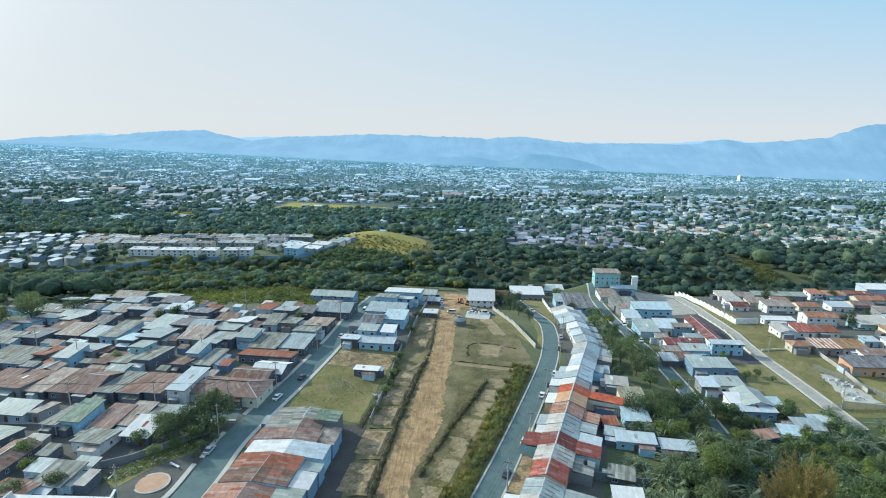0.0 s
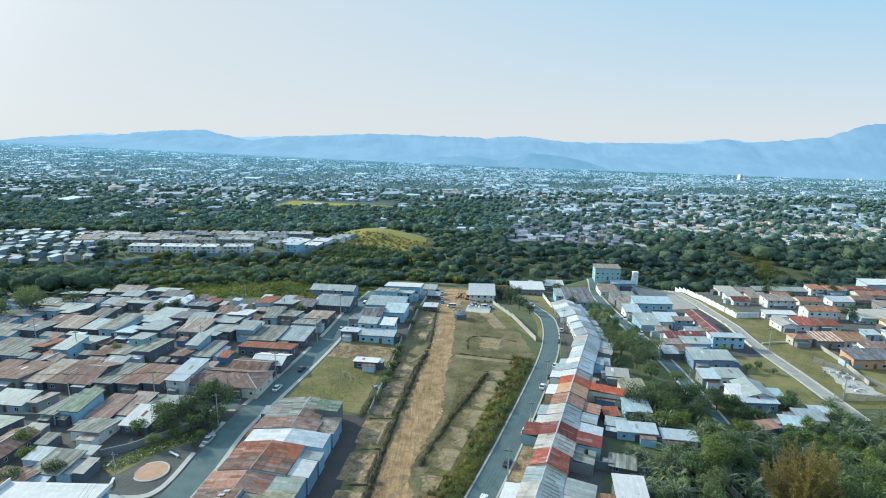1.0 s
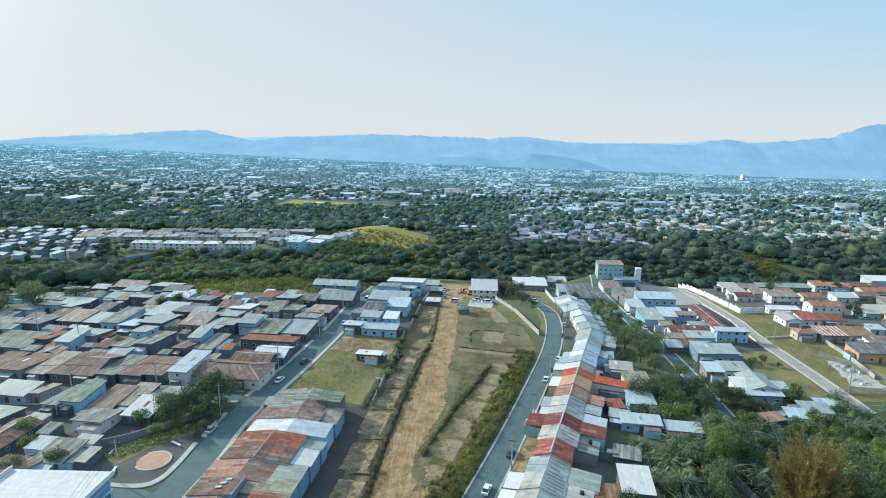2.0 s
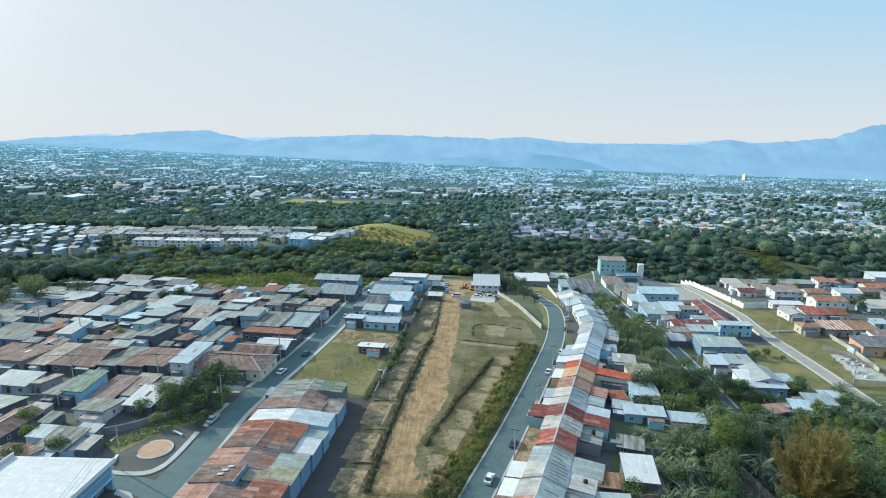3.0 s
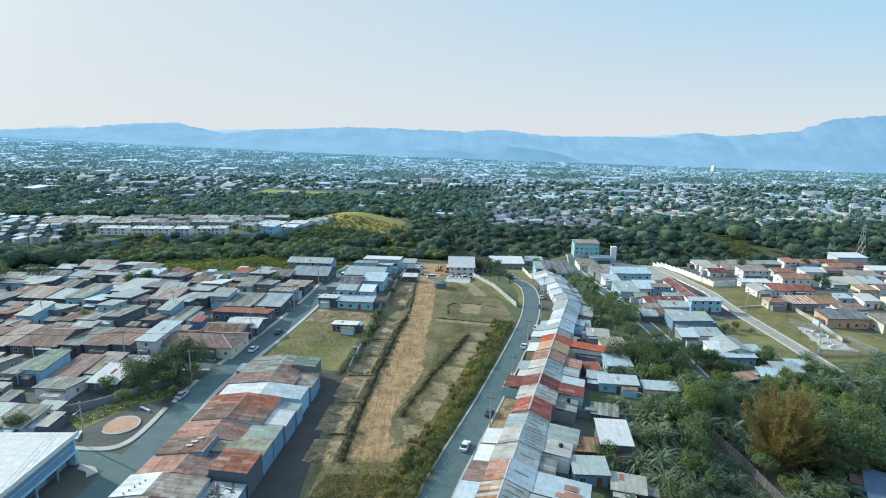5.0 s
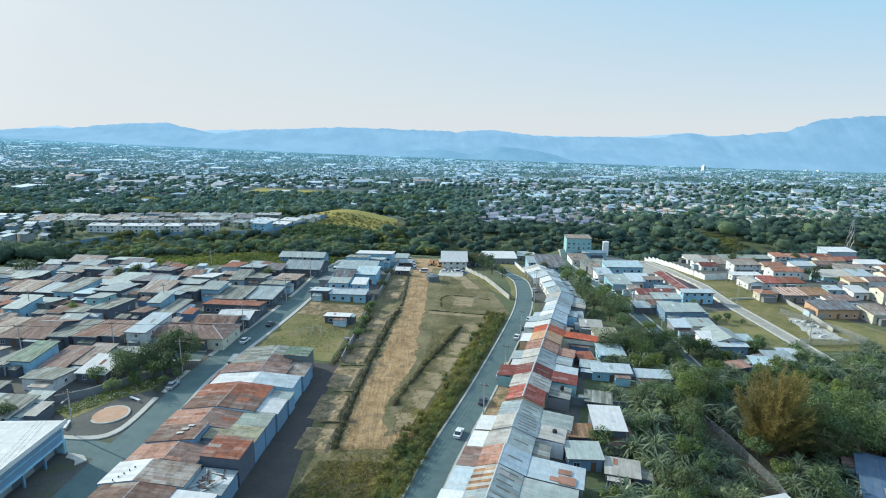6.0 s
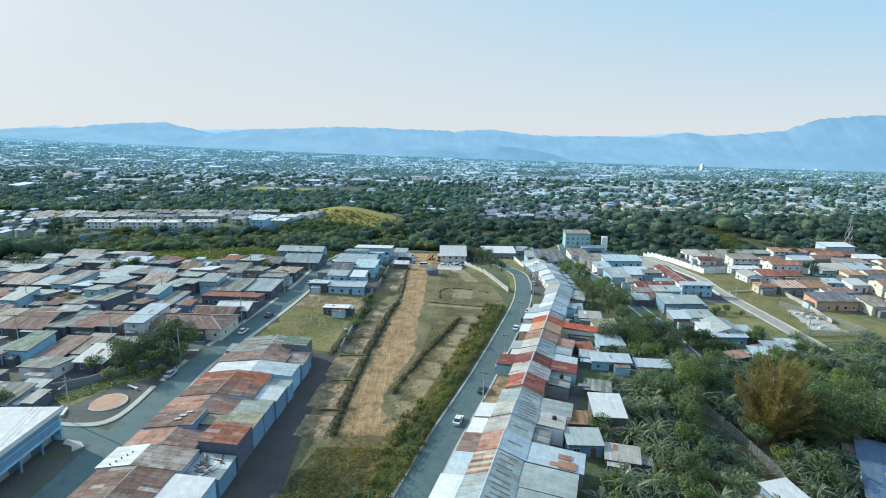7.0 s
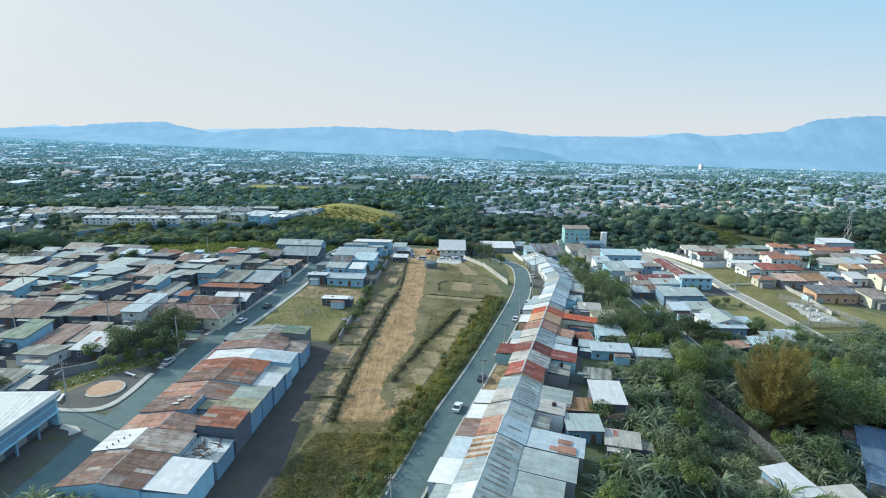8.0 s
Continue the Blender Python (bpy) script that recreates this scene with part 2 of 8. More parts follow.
    "concrete": plaster("concrete", (0.44, 0.43, 0.40), (0.25, 0.23, 0.20), 0.6),
}


def ground_material(name, stops, scale_big, scale_small, rough=0.95, relief=0.15, extra=None, ruts=0.0):
    m, nt, b = node_mat(name, rough)
    pos = world_pos(nt)
    big, small = noise_tex(nt, scale_big, 5, pos, 0.6), noise_tex(nt, scale_small, 5, pos, 0.7)
    f = math_node(nt, "ADD", math_node(nt, "MULTIPLY", big, 0.6), math_node(nt, "MULTIPLY", small, 0.4))
    c = ramp(nt, f, stops)
    if extra:
        patch = noise_tex(nt, extra[0], 4, pos, 0.65)
        c = mix(nt, ramp(nt, patch, [(extra[1], (0, 0, 0)), (extra[1] + 0.08, (extra[3],) * 3)]), c, extra[2])
    if ruts:                                 # wheel marks running along the track
        mp = nt.nodes.new("ShaderNodeMapping")
        mp.inputs["Rotation"].default_value = (0, 0, radians(7))
        mp.inputs["Scale"].default_value = (0.9, 0.10, 1.0)
        nt.links.new(pos, mp.inputs["Vector"])
        lines = noise_tex(nt, 1.0, 5, mp.outputs[0], 0.7)
        lines_node = lines.node
        lines_node.inputs["Distortion"].default_value = 0.6
        c = mix(nt, 1.0, c, ramp(nt, lines, [(0.36, (1 - ruts,) * 3), (0.5, (1.0,) * 3), (0.64, (1 + ruts * .6,) * 3)]), "MULTIPLY")
        small = math_node(nt, "ADD", small, math_node(nt, "MULTIPLY", lines, 2.0))
    nt.links.new(c, b.inputs["Base Color"])
    bump(nt, b, small, 0.6, relief)
    return m


M_GROUND = ground_material("scrub_ground", [(0.3, (0.045, 0.065, 0.028)), (0.5, (0.085, 0.105, 0.045)), (0.7, (0.15, 0.145, 0.07))], 0.02, 0.6)
M_GRASS = ground_material("dry_grass", [(0.36, (0.062, 0.062, 0.024)), (0.49, (0.130, 0.116, 0.048)), (0.64, (0.230, 0.186, 0.090))], 0.09, 1.1, extra=(0.16, 0.54, (0.215, 0.165, 0.10), 0.7))
M_LAWN = ground_material("yellow_green_lawn", [(0.34, (0.092, 0.098, 0.032)), (0.5, (0.165, 0.156, 0.052)), (0.70, (0.265, 0.220, 0.088))], 0.12, 1.2, extra=(0.10, 0.54, (0.235, 0.185, 0.10), 0.65))
M_HILL = ground_material("olive_hill_grass", [(0.32, (0.160, 0.155, 0.032)), (0.5, (0.260, 0.228, 0.046)), (0.72, (0.34, 0.285, 0.07))], 0.05, 0.5, relief=0.6)
# soil darkened to carry the terrace's cast shadow in its colour
M_ALLEY_SHADE = ground_material("dark_damp_soil", [(0.3, (0.042, 0.040, 0.040)), (0.5, (0.064, 0.060, 0.056)), (0.72, (0.096, 0.088, 0.076))], 0.2, 1.4, extra=(0.2, 0.57, (0.05, 0.06, 0.03), 0.7))
M_FIELD = ground_material("ripe_yellow_field", [(0.3, (0.16, 0.165, 0.028)), (0.55, (0.27, 0.24, 0.035)), (0.75, (0.34, 0.29, 0.06))], 0.03, 0.7)
M_DIRT = ground_material("bare_orange_dirt", [(0.34, (0.205, 0.128, 0.056)), (0.5, (0.340, 0.222, 0.104)), (0.66, (0.455, 0.315, 0.162))], 0.2, 1.1, relief=0.3, extra=(0.28, 0.54, (0.185, 0.130, 0.072), 0.7), ruts=0.20)
M_YARD = ground_material("grey_yard_ground", [(0.3, (0.055, 0.057, 0.055)), (0.5, (0.088, 0.088, 0.080)), (0.72, (0.135, 0.128, 0.11))], 0.12, 1.2, extra=(0.09, 0.56, (0.075, 0.09, 0.04), 0.8))
M_ASPHALT = ground_material("worn_asphalt", [(0.3, (0.066, 0.108, 0.108)), (0.5, (0.092, 0.140, 0.137)), (0.72, (0.128, 0.176, 0.168))], 0.35, 3.0, 0.85, 0.02)
M_DARKASPHALT = ground_material("fresh_asphalt", [(0.3, (0.035, 0.034, 0.042)), (0.7, (0.06, 0.057, 0.066))], 0.3, 3.0, 0.85, 0.02)
M_KERB = ground_material("pale_concrete", [(0.3, (0.36, 0.35, 0.31)), (0.55, (0.46, 0.45, 0.40)), (0.75, (0.55, 0.53, 0.48))], 0.4, 3.0, 0.9, 0.03)
M_BANK = ground_material("weedy_bank", [(0.32, (0.035, 0.034, 0.020)), (0.5, (0.065, 0.058, 0.032)), (0.70, (0.120, 0.100, 0.055))], 0.4, 2.0)
M_LANE = ground_material("dusty_concrete_lane", [(0.3, (0.25, 0.235, 0.20)), (0.55, (0.33, 0.315, 0.27)), (0.75, (0.42, 0.40, 0.35))], 0.3, 2.2, 0.9, 0.03, extra=(0.25, 0.57, (0.22, 0.18, 0.12), 0.6))
M_PAD = ground_material("cut_earth_pad", [(0.34, (0.170, 0.132, 0.070)), (0.5, (0.262, 0.204, 0.112)), (0.68, (0.350, 0.278, 0.162))], 0.3, 1.7, extra=(0.35, 0.56, (0.13, 0.13, 0.06), 0.6))
M_TAN = ground_material("dry_tan_soil", [(0.36, (0.115, 0.085, 0.045)), (0.5, (0.265, 0.195, 0.105)), (0.64, (0.43, 0.33, 0.20))], 0.35, 1.5, relief=0.3, extra=(0.3, 0.55, (0.095, 0.088, 0.040), 0.8))
# teal far ground: distance haze mixed into the base colour
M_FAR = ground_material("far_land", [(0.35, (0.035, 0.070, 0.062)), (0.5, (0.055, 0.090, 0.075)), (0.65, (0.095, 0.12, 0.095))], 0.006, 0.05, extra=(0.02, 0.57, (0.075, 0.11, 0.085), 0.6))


def plain_mat(name, col, rough=0.6, metal=0.0, vary=0.12):
    m, nt, b = node_mat(name, rough, metal)
    n = noise_tex(nt, 6.0, 4, world_pos(nt))
    t = ramp(nt, n, [(0.3, (1 - vary,) * 3), (0.75, (1 + vary,) * 3)])
    nt.links.new(mix(nt, 1.0, col, t, "MULTIPLY"), b.inputs["Base Color"])
    return m


M_GLASS = plain_mat("dark_window_glass", (0.035, 0.045, 0.055), 0.08)
M_FRAME = plain_mat("white_window_frame", (0.62, 0.62, 0.60), 0.5)
M_DOOR = plain_mat("brown_door_paint", (0.16, 0.09, 0.055), 0.55)
M_STEEL = plain_mat("galvanised_steel", (0.40, 0.41, 0.41), 0.5, 0.6)
M_POLE = plain_mat("pole_concrete", (0.36, 0.35, 0.33), 0.9)
M_WOODPOLE = plain_mat("dark_timber", (0.09, 0.065, 0.05), 0.85)
M_RUBBER = plain_mat("rubber", (0.025, 0.025, 0.027), 0.85)
M_BARK = plain_mat("bark", (0.115, 0.085, 0.06), 0.95, 0, 0.3)
M_WIRE = plain_mat("black_cable", (0.03, 0.03, 0.03), 0.7)
M_TRIM = plain_mat("roof_trim_metal", (0.42, 0.43, 0.42), 0.6)
# dark edges draw the lines between roofs and the shadow under eaves
M_EAVE = plain_mat("weathered_eave_board", (0.105, 0.095, 0.092), 0.85, 0, 0.35)
M_CLEAR = plain_mat("aged_translucent_sheet", (0.16, 0.145, 0.11), 0.4)


def paint_mat(name, col):
    m, nt, b = node_mat(name, 0.25)
    n = noise_tex(nt, 3.0, 3, world_pos(nt))
    nt.links.new(mix(nt, 1.0, col, ramp(nt, n, [(0.3, (0.92,) * 3), (0.7, (1.04,) * 3)]), "MULTIPLY"), b.inputs["Base Color"])
    b.inputs["Coat Weight"].default_value = 0.5
    return m


PAINT = {k: paint_mat(k + "_car_paint", c) for k, c in dict(white=(0.75, 0.76, 0.77), silver=(0.45, 0.47, 0.49), dark=(0.05, 0.06, 0.075), blue=(0.08, 0.17, 0.36), beige=(0.55, 0.47, 0.30), red=(0.42, 0.05, 0.04), orange=(0.70, 0.25, 0.05)).items()}


def leaf_material(name, dark, mid, light, rough=0.6, gloss=0.2, through=0.42, clumps=0.0):
    """Foliage; some light passes through the leaves, clumps is the relief of a dense crown in metres."""
    m, nt, b = node_mat(name, rough)
    g = nt.nodes.new("ShaderNodeNewGeometry")
    c = ramp(nt, g.outputs["Random Per Island"], [(0.0, dark), (0.5, mid), (1.0, light)])
    big = noise_tex(nt, 0.05, 2, g.outputs["Position"], 0.5)
    c = mix(nt, 1.0, c, ramp(nt, big, [(0.36, (0.62, 0.72, 0.72)), (0.5, (1.0, 1.0, 1.0)), (0.66, (1.32, 1.26, 1.0))]), "MULTIPLY")
    rnd = ramp(nt, obj_random(nt), [(0.0, (0.82, 0.85, 0.85)), (1.0, (1.15, 1.12, 1.0))])
    c = mix(nt, 1.0, c, rnd, "MULTIPLY")
    nt.links.new(c, b.inputs["Base Color"])
    b.inputs["Specular IOR Level"].default_value = gloss
    if clumps:
        bump(nt, b, noise_tex(nt, 0.55, 5, g.outputs["Position"], 0.75), 1.0, clumps * 2)
    if through:
        tl = nt.nodes.new("ShaderNodeBsdfTranslucent")
        nt.links.new(mix(nt, 1.0, c, (1.15, 1.15, 0.85), "MULTIPLY"), tl.inputs["Color"])
        both = nt.nodes.new("ShaderNodeMixShader")
        both.inputs[0].default_value = through
        nt.links.new(b.outputs[0], both.inputs[1])
        nt.links.new(tl.outputs[0], both.inputs[2])
        out = next(n for n in nt.nodes if n.type == "OUTPUT_MATERIAL")
        nt.links.new(both.outputs[0], out.inputs["Surface"])
    return m


M_LEAF = leaf_material("green_leaves", (0.082, 0.132, 0.074), (0.134, 0.192, 0.100), (0.215, 0.266, 0.135))
M_LEAFDARK = leaf_material("dark_leaves", (0.070, 0.104, 0.068), (0.108, 0.146, 0.090), (0.170, 0.204, 0.120))
M_LEAFLIGHT = leaf_material("light_leaves", (0.088, 0.130, 0.046), (0.14, 0.192, 0.068), (0.20, 0.245, 0.095))
# the palest blade tone stands for bright highlights on the canes
M_CANE = leaf_material("cane_blades", (0.088, 0.132, 0.092), (0.155, 0.202, 0.142), (0.30, 0.335, 0.25), 0.4)
M_GOLD = leaf_material("golden_bamboo_leaves", (0.150, 0.130, 0.058), (0.245, 0.205, 0.096), (0.36, 0.300, 0.150))
# darker leaves for the bamboo's shaded half
M_BAMBOO = leaf_material("green_bamboo_leaves", (0.105, 0.122, 0.072), (0.165, 0.182, 0.104), (0.245, 0.246, 0.140))
# blue in the green and deep woods stands for haze over the ravine
M_WOODS = leaf_material("woodland_leaves", (0.105, 0.158, 0.128), (0.128, 0.185, 0.146), (0.150, 0.210, 0.160), 0.8, 0.04, 0.3, 0.7)
M_WOODS_DEEP = leaf_material("deep_green_woodland_leaves", (0.066, 0.108, 0.104), (0.080, 0.128, 0.120), (0.098, 0.148, 0.132), 0.8, 0.04, 0.3, 0.7)
M_WOODS_PALE = leaf_material("pale_woodland_leaves", (0.128, 0.180, 0.096), (0.150, 0.206, 0.108), (0.175, 0.230, 0.126), 0.8, 0.04, 0.3, 0.7)
M_WOODS_OLIVE = leaf_material("olive_woodland_leaves", (0.122, 0.140, 0.064), (0.146, 0.164, 0.074), (0.172, 0.186, 0.086), 0.8, 0.04, 0.3, 0.7)
# far leaves, paler and bluer to carry haze in their colour
M_WOODS_HAZED = leaf_material("far_tree_leaves", (0.085, 0.145, 0.135), (0.115, 0.180, 0.160), (0.145, 0.210, 0.180), 0.8, 0.04, 0.0)
M_SCRUB = leaf_material("yellow_scrub_leaves", (0.104, 0.140, 0.052), (0.156, 0.190, 0.070), (0.225, 0.245, 0.098), 0.8, 0.04)
M_DRYWEED = leaf_material("dry_weeds", (0.17, 0.155, 0.070), (0.25, 0.225, 0.11), (0.34, 0.30, 0.16), 0.8, 0.04)
M_TUSSOCK = leaf_material("tussock_grass", (0.145, 0.128, 0.060), (0.215, 0.188, 0.090), (0.30, 0.252, 0.130), 0.8, 0.04)
M_BANKWEED = leaf_material("dark_bank_weeds", (0.035, 0.042, 0.020), (0.058, 0.064, 0.030), (0.10, 0.098, 0.045), 0.8, 0.04)
M_HEDGE = leaf_material("rough_hedge_leaves", (0.150, 0.156, 0.058), (0.208, 0.206, 0.080), (0.275, 0.258, 0.112), 0.8, 0.04)


# ---- the lie of the land ----
def smooth(a, b, v):
    k = np.clip((v - a) / (b - a), 0.0, 1.0)
    return k * k * (3 - 2 * k)


def land(x, y):
    """Height of the ground, for numbers or arrays."""
    x, y = np.asarray(x, float), np.asarray(y, float)
    near = -0.042 * np.clip(x, -80, 88) - np.minimum(0.12 * np.maximum(0, y - 250), 10)
    near = near - 0.045 * np.maximum(0, -x - 105) * smooth(150, 240, y)
    far = np.interp(y, (470, 720, 1000, 1333, 2373, 3000, 4300, 5000), (-26, -44, -47, -54, -80, -108, -190, -240))
    far = far - 0.026 * x * np.clip((y - 300) / 2700, 0, 1.6) + 7 * (1 - smooth(-110, -40, x)) * (1 - smooth(540, 640, y))
    s = smooth(330, 455, y)
    z = near * (1 - s) + far * s
    z = z - 13 * np.exp(-(((y - 405) / 38) ** 2)) * smooth(-420, -200, x)
    z = z + 13 * np.exp(-(((x + 78) / 48) ** 2) - ((y - 585) / 50) ** 2)
    z = z + 10 * np.exp(-(((x - 100) / 24) ** 2) - ((y - 358) / 13) ** 2)
    return z


def ground(x, y):
    return float(land(x, y))


def mesh_from(name, verts, faces, mats, uvs=None, face_mats=None, smooth_faces=False):
    me = bpy.data.meshes.new(name)
    me.from_pydata([tuple(v) for v in verts], [], [tuple(f) for f in faces])
    for m in mats if isinstance(mats, (list, tuple)) else [mats]:
        me.materials.append(m)
    if uvs is not None:
        lay = me.uv_layers.new(name="uv")
        lay.data.foreach_set("uv", np.asarray([c for f in uvs for uv in f for c in uv], np.float32))
    if face_mats is not None:
        me.polygons.foreach_set("material_index", np.asarray(face_mats, np.int32))
    if smooth_faces:
        me.polygons.foreach_set("use_smooth", np.ones(len(me.polygons), bool))
    me.update()
    return me


def thing(name, x, y, z, rot, label, category, group="", kind=""):
    ob = new(name)
    ob.matrix_world = pose(x, y, z, 0, 0, rot)
    ob.empty_display_size = 0.3
    return tagged(ob, label, category, group, kind)


def put(name, me, parent, m=None, label=""):
    """A part: one mesh under a thing or a part, at the local pose m."""
    ob = new(name, me)
    ob.parent = parent
    if m is not None:
        ob.matrix_basis = m
    if label:
        ob["label"] = label
    return ob


def bm_mesh(name, bm, mat):
    me = bpy.data.meshes.new(name)
    bm.to_mesh(me)
    bm.free()
    me.materials.append(mat)
    return me


def box_vf(x0, x1, y0, y1, z0, z1):
    v = [(x0, y0, z0), (x1, y0, z0), (x1, y1, z0), (x0, y1, z0), (x0, y0, z1), (x1, y0, z1), (x1, y1, z1), (x0, y1, z1)]
    f = [(0, 3, 2, 1), (4, 5, 6, 7), (0, 1, 5, 4), (1, 2, 6, 5), (2, 3, 7, 6), (3, 0, 4, 7)]
    return v, f


def join_vf(parts):
    V, F = [], []
    for v, f in parts:
        k = len(V)
        V += list(v)
        F += [tuple(i + k for i in q) for q in f]
    return V, F


def slab(name, a, b, c, d, mat, thick=0.10):
    """A roof slope: eave from a to b, top edge from d to c; UV in metres, v up the slope."""
    a, b, c, d = (Vector(p) for p in (a, b, c, d))
    n = (b - a).cross(d - a).normalized() * thick
    verts = [a, b, c, d, a - n, b - n, c - n, d - n]
    faces = [(0, 1, 2, 3), (7, 6, 5, 4), (4, 5, 1, 0), (5, 6, 2, 1), (6, 7, 3, 2), (7, 4, 0, 3)]
    w, l = (b - a).length, ((d - a).length + (c - b).length) / 2
    o = (abs(a.x) * 7.3) % 5
    q = {0: (o, 0), 1: (o + w, 0), 2: (o + w, l), 3: (o, l), 4: (o, 0), 5: (o + w, 0), 6: (o + w, l), 7: (o, l)}
    return mesh_from(name, verts, faces, [mat, M_EAVE], [[q[i] for i in f] for f in faces], [0, 1, 1, 1, 1, 1])


def ruled(name, left, right, mat, dz, label, category, nx=5, step=4.0, deep=0.35, kind="structure", ragged=0.0):
    """A sheet that follows the ground between two lines, with a small edge."""
    def resample(pts, n):
        p = np.asarray(pts, float)
        s = np.concatenate([[0], np.cumsum(np.hypot(*np.diff(p, axis=0).T))])
        t = np.linspace(0, s[-1], n)
        return np.stack([np.interp(t, s, p[:, 0]), np.interp(t, s, p[:, 1])], 1)
    p = np.asarray(left, float)
    n = max(2, int(np.hypot(*np.diff(p, axis=0).T).sum() / step) + 1)
    A, B = resample(left, n), resample(right, n)
    if ragged:
        for P, o in ((A, 3.0), (B, 9.0)):
            for q in P:
                q[0] += ragged * noise.fractal(Vector((q[0] * .12, q[1] * .45, o)), 1.0, 2.0, 4)
                q[1] += ragged * .5 * noise.noise(Vector((q[1] * .3, q[0] * .3, o)))
    k = np.linspace(0, 1, nx)[None, :, None]
    g = A[:, None] * (1 - k) + B[:, None] * k
    z = land(g[..., 0], g[..., 1]) + dz
    top = np.concatenate([g, z[..., None]], 2)
    verts = top.reshape(-1, 3).tolist()
    idx = np.arange(n * nx).reshape(n, nx)
    faces = [(idx[i, j], idx[i, j + 1], idx[i + 1, j + 1], idx[i + 1, j]) for i in range(n - 1) for j in range(nx - 1)]
    rim = list(idx[0, :]) + list(idx[1:, -1]) + list(idx[-1, -2::-1]) + list(idx[-2:0:-1, 0])
    base = len(verts)
    verts += [(verts[i][0], verts[i][1], verts[i][2] - deep) for i in rim]
    m = len(rim)
    faces += [(rim[(i + 1) % m], rim[i], base + i, base + (i + 1) % m) for i in range(m)]
    ob = new(name, mesh_from(name, verts, faces, mat))
    return tagged(ob, label, category, kind=kind)


# ---- ground sheet and distance ----
gx = np.concatenate([-np.geomspace(4600, 330, 46), np.linspace(-320, 340, 133), np.geomspace(350, 4600, 46)])
gy = np.concatenate([np.linspace(-200, 40, 13), np.linspace(46, 640, 120), np.geomspace(648, 4960, 90)])
GX, GY = np.meshgrid(gx, gy)
GZ = land(GX, GY)
ng, mg = GX.shape
gi = np.arange(ng * mg).reshape(ng, mg)
gv = np.stack([GX, GY, GZ], 2).reshape(-1, 3)
gf = np.stack([gi[:-1, :-1], gi[:-1, 1:], gi[1:, 1:], gi[1:, :-1]], 2).reshape(-1, 4)
mid_y = gv[gf].mean(1)[:, 1]


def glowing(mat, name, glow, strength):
    """The same surface with the haze of distance added as emission, for the backdrop alone."""
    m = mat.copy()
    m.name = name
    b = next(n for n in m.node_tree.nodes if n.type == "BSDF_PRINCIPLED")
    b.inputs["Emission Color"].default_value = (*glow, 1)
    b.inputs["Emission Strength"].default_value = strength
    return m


# the mountains' blue is haze, given as emission over a dull base
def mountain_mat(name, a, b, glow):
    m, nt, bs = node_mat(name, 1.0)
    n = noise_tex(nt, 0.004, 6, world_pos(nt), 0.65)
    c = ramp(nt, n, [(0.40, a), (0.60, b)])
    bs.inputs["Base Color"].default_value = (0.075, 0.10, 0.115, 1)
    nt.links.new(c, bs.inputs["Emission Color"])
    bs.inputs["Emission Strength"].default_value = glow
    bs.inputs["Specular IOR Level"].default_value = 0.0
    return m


# the backdrop in bands of growing distance: start in metres, strength of the emitted haze
HAZE_GLOW = (0.090, 0.202, 0.297)
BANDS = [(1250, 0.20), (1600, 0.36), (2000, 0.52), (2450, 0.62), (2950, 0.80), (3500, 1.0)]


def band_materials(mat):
    return [glowing(mat, "distant_" + mat.name, HAZE_GLOW, k) for _, k in BANDS]


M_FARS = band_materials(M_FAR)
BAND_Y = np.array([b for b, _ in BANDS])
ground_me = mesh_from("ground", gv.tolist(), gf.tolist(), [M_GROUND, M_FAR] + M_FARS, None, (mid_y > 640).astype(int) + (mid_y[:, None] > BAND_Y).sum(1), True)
tagged(new("ground", ground_me), "scrubby green and brown ground falling into a wooded ravine", "ground", kind="structure")


def mountain_range(name, profile, y_top, y_foot, foot, mat, label, rough=10.0, seed=0.0):
    """A ridge seen from afar: crest heights by x, sloping down towards the city."""
    px = np.array([p[0] for p in profile], float)
    pz = np.array([p[1] for p in profile], float)
    xs = np.linspace(px[0], px[-1], 900)
    zs = np.interp(xs, px, pz)
    k = np.ones(5) / 5
    zs = np.convolve(np.pad(zs, 2, mode="edge"), k, "valid")
    rows = 13
    V, F = [], []
    for j in range(rows):
        s = j / (rows - 1)
        for i, (x, z) in enumerate(zip(xs, zs)):
            n = noise.fractal(Vector((x * 0.004, s * 2.5, seed)), 1.0, 2.0, 5)
            f = foot(x) if callable(foot) else foot
            crag = noise.fractal(Vector((x * 0.013, s * 5.0, seed + 9.0)), 0.9, 2.1, 5) * rough * 0.55 * s
            zz = f + (z - f) * s ** 1.25 + crag + n * rough * (0.22 + 0.78 * math.sin(math.pi * min(s, 0.93)))
            V.append((x, y_foot + (y_top - y_foot) * s + n * 40 * math.sin(math.pi * s), zz))
    w = len(xs)
    for j in range(rows - 1):
        for i in range(w - 1):
            F.append((j * w + i, j * w + i + 1, (j + 1) * w + i + 1, (j + 1) * w + i))
    ob = new(name, mesh_from(name, V, F, mat, smooth_faces=True))
    return tagged(ob, label, "mountains", kind="structure")

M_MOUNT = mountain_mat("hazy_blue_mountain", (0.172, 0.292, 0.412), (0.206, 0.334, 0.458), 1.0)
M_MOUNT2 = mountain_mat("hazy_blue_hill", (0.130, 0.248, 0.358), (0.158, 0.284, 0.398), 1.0)
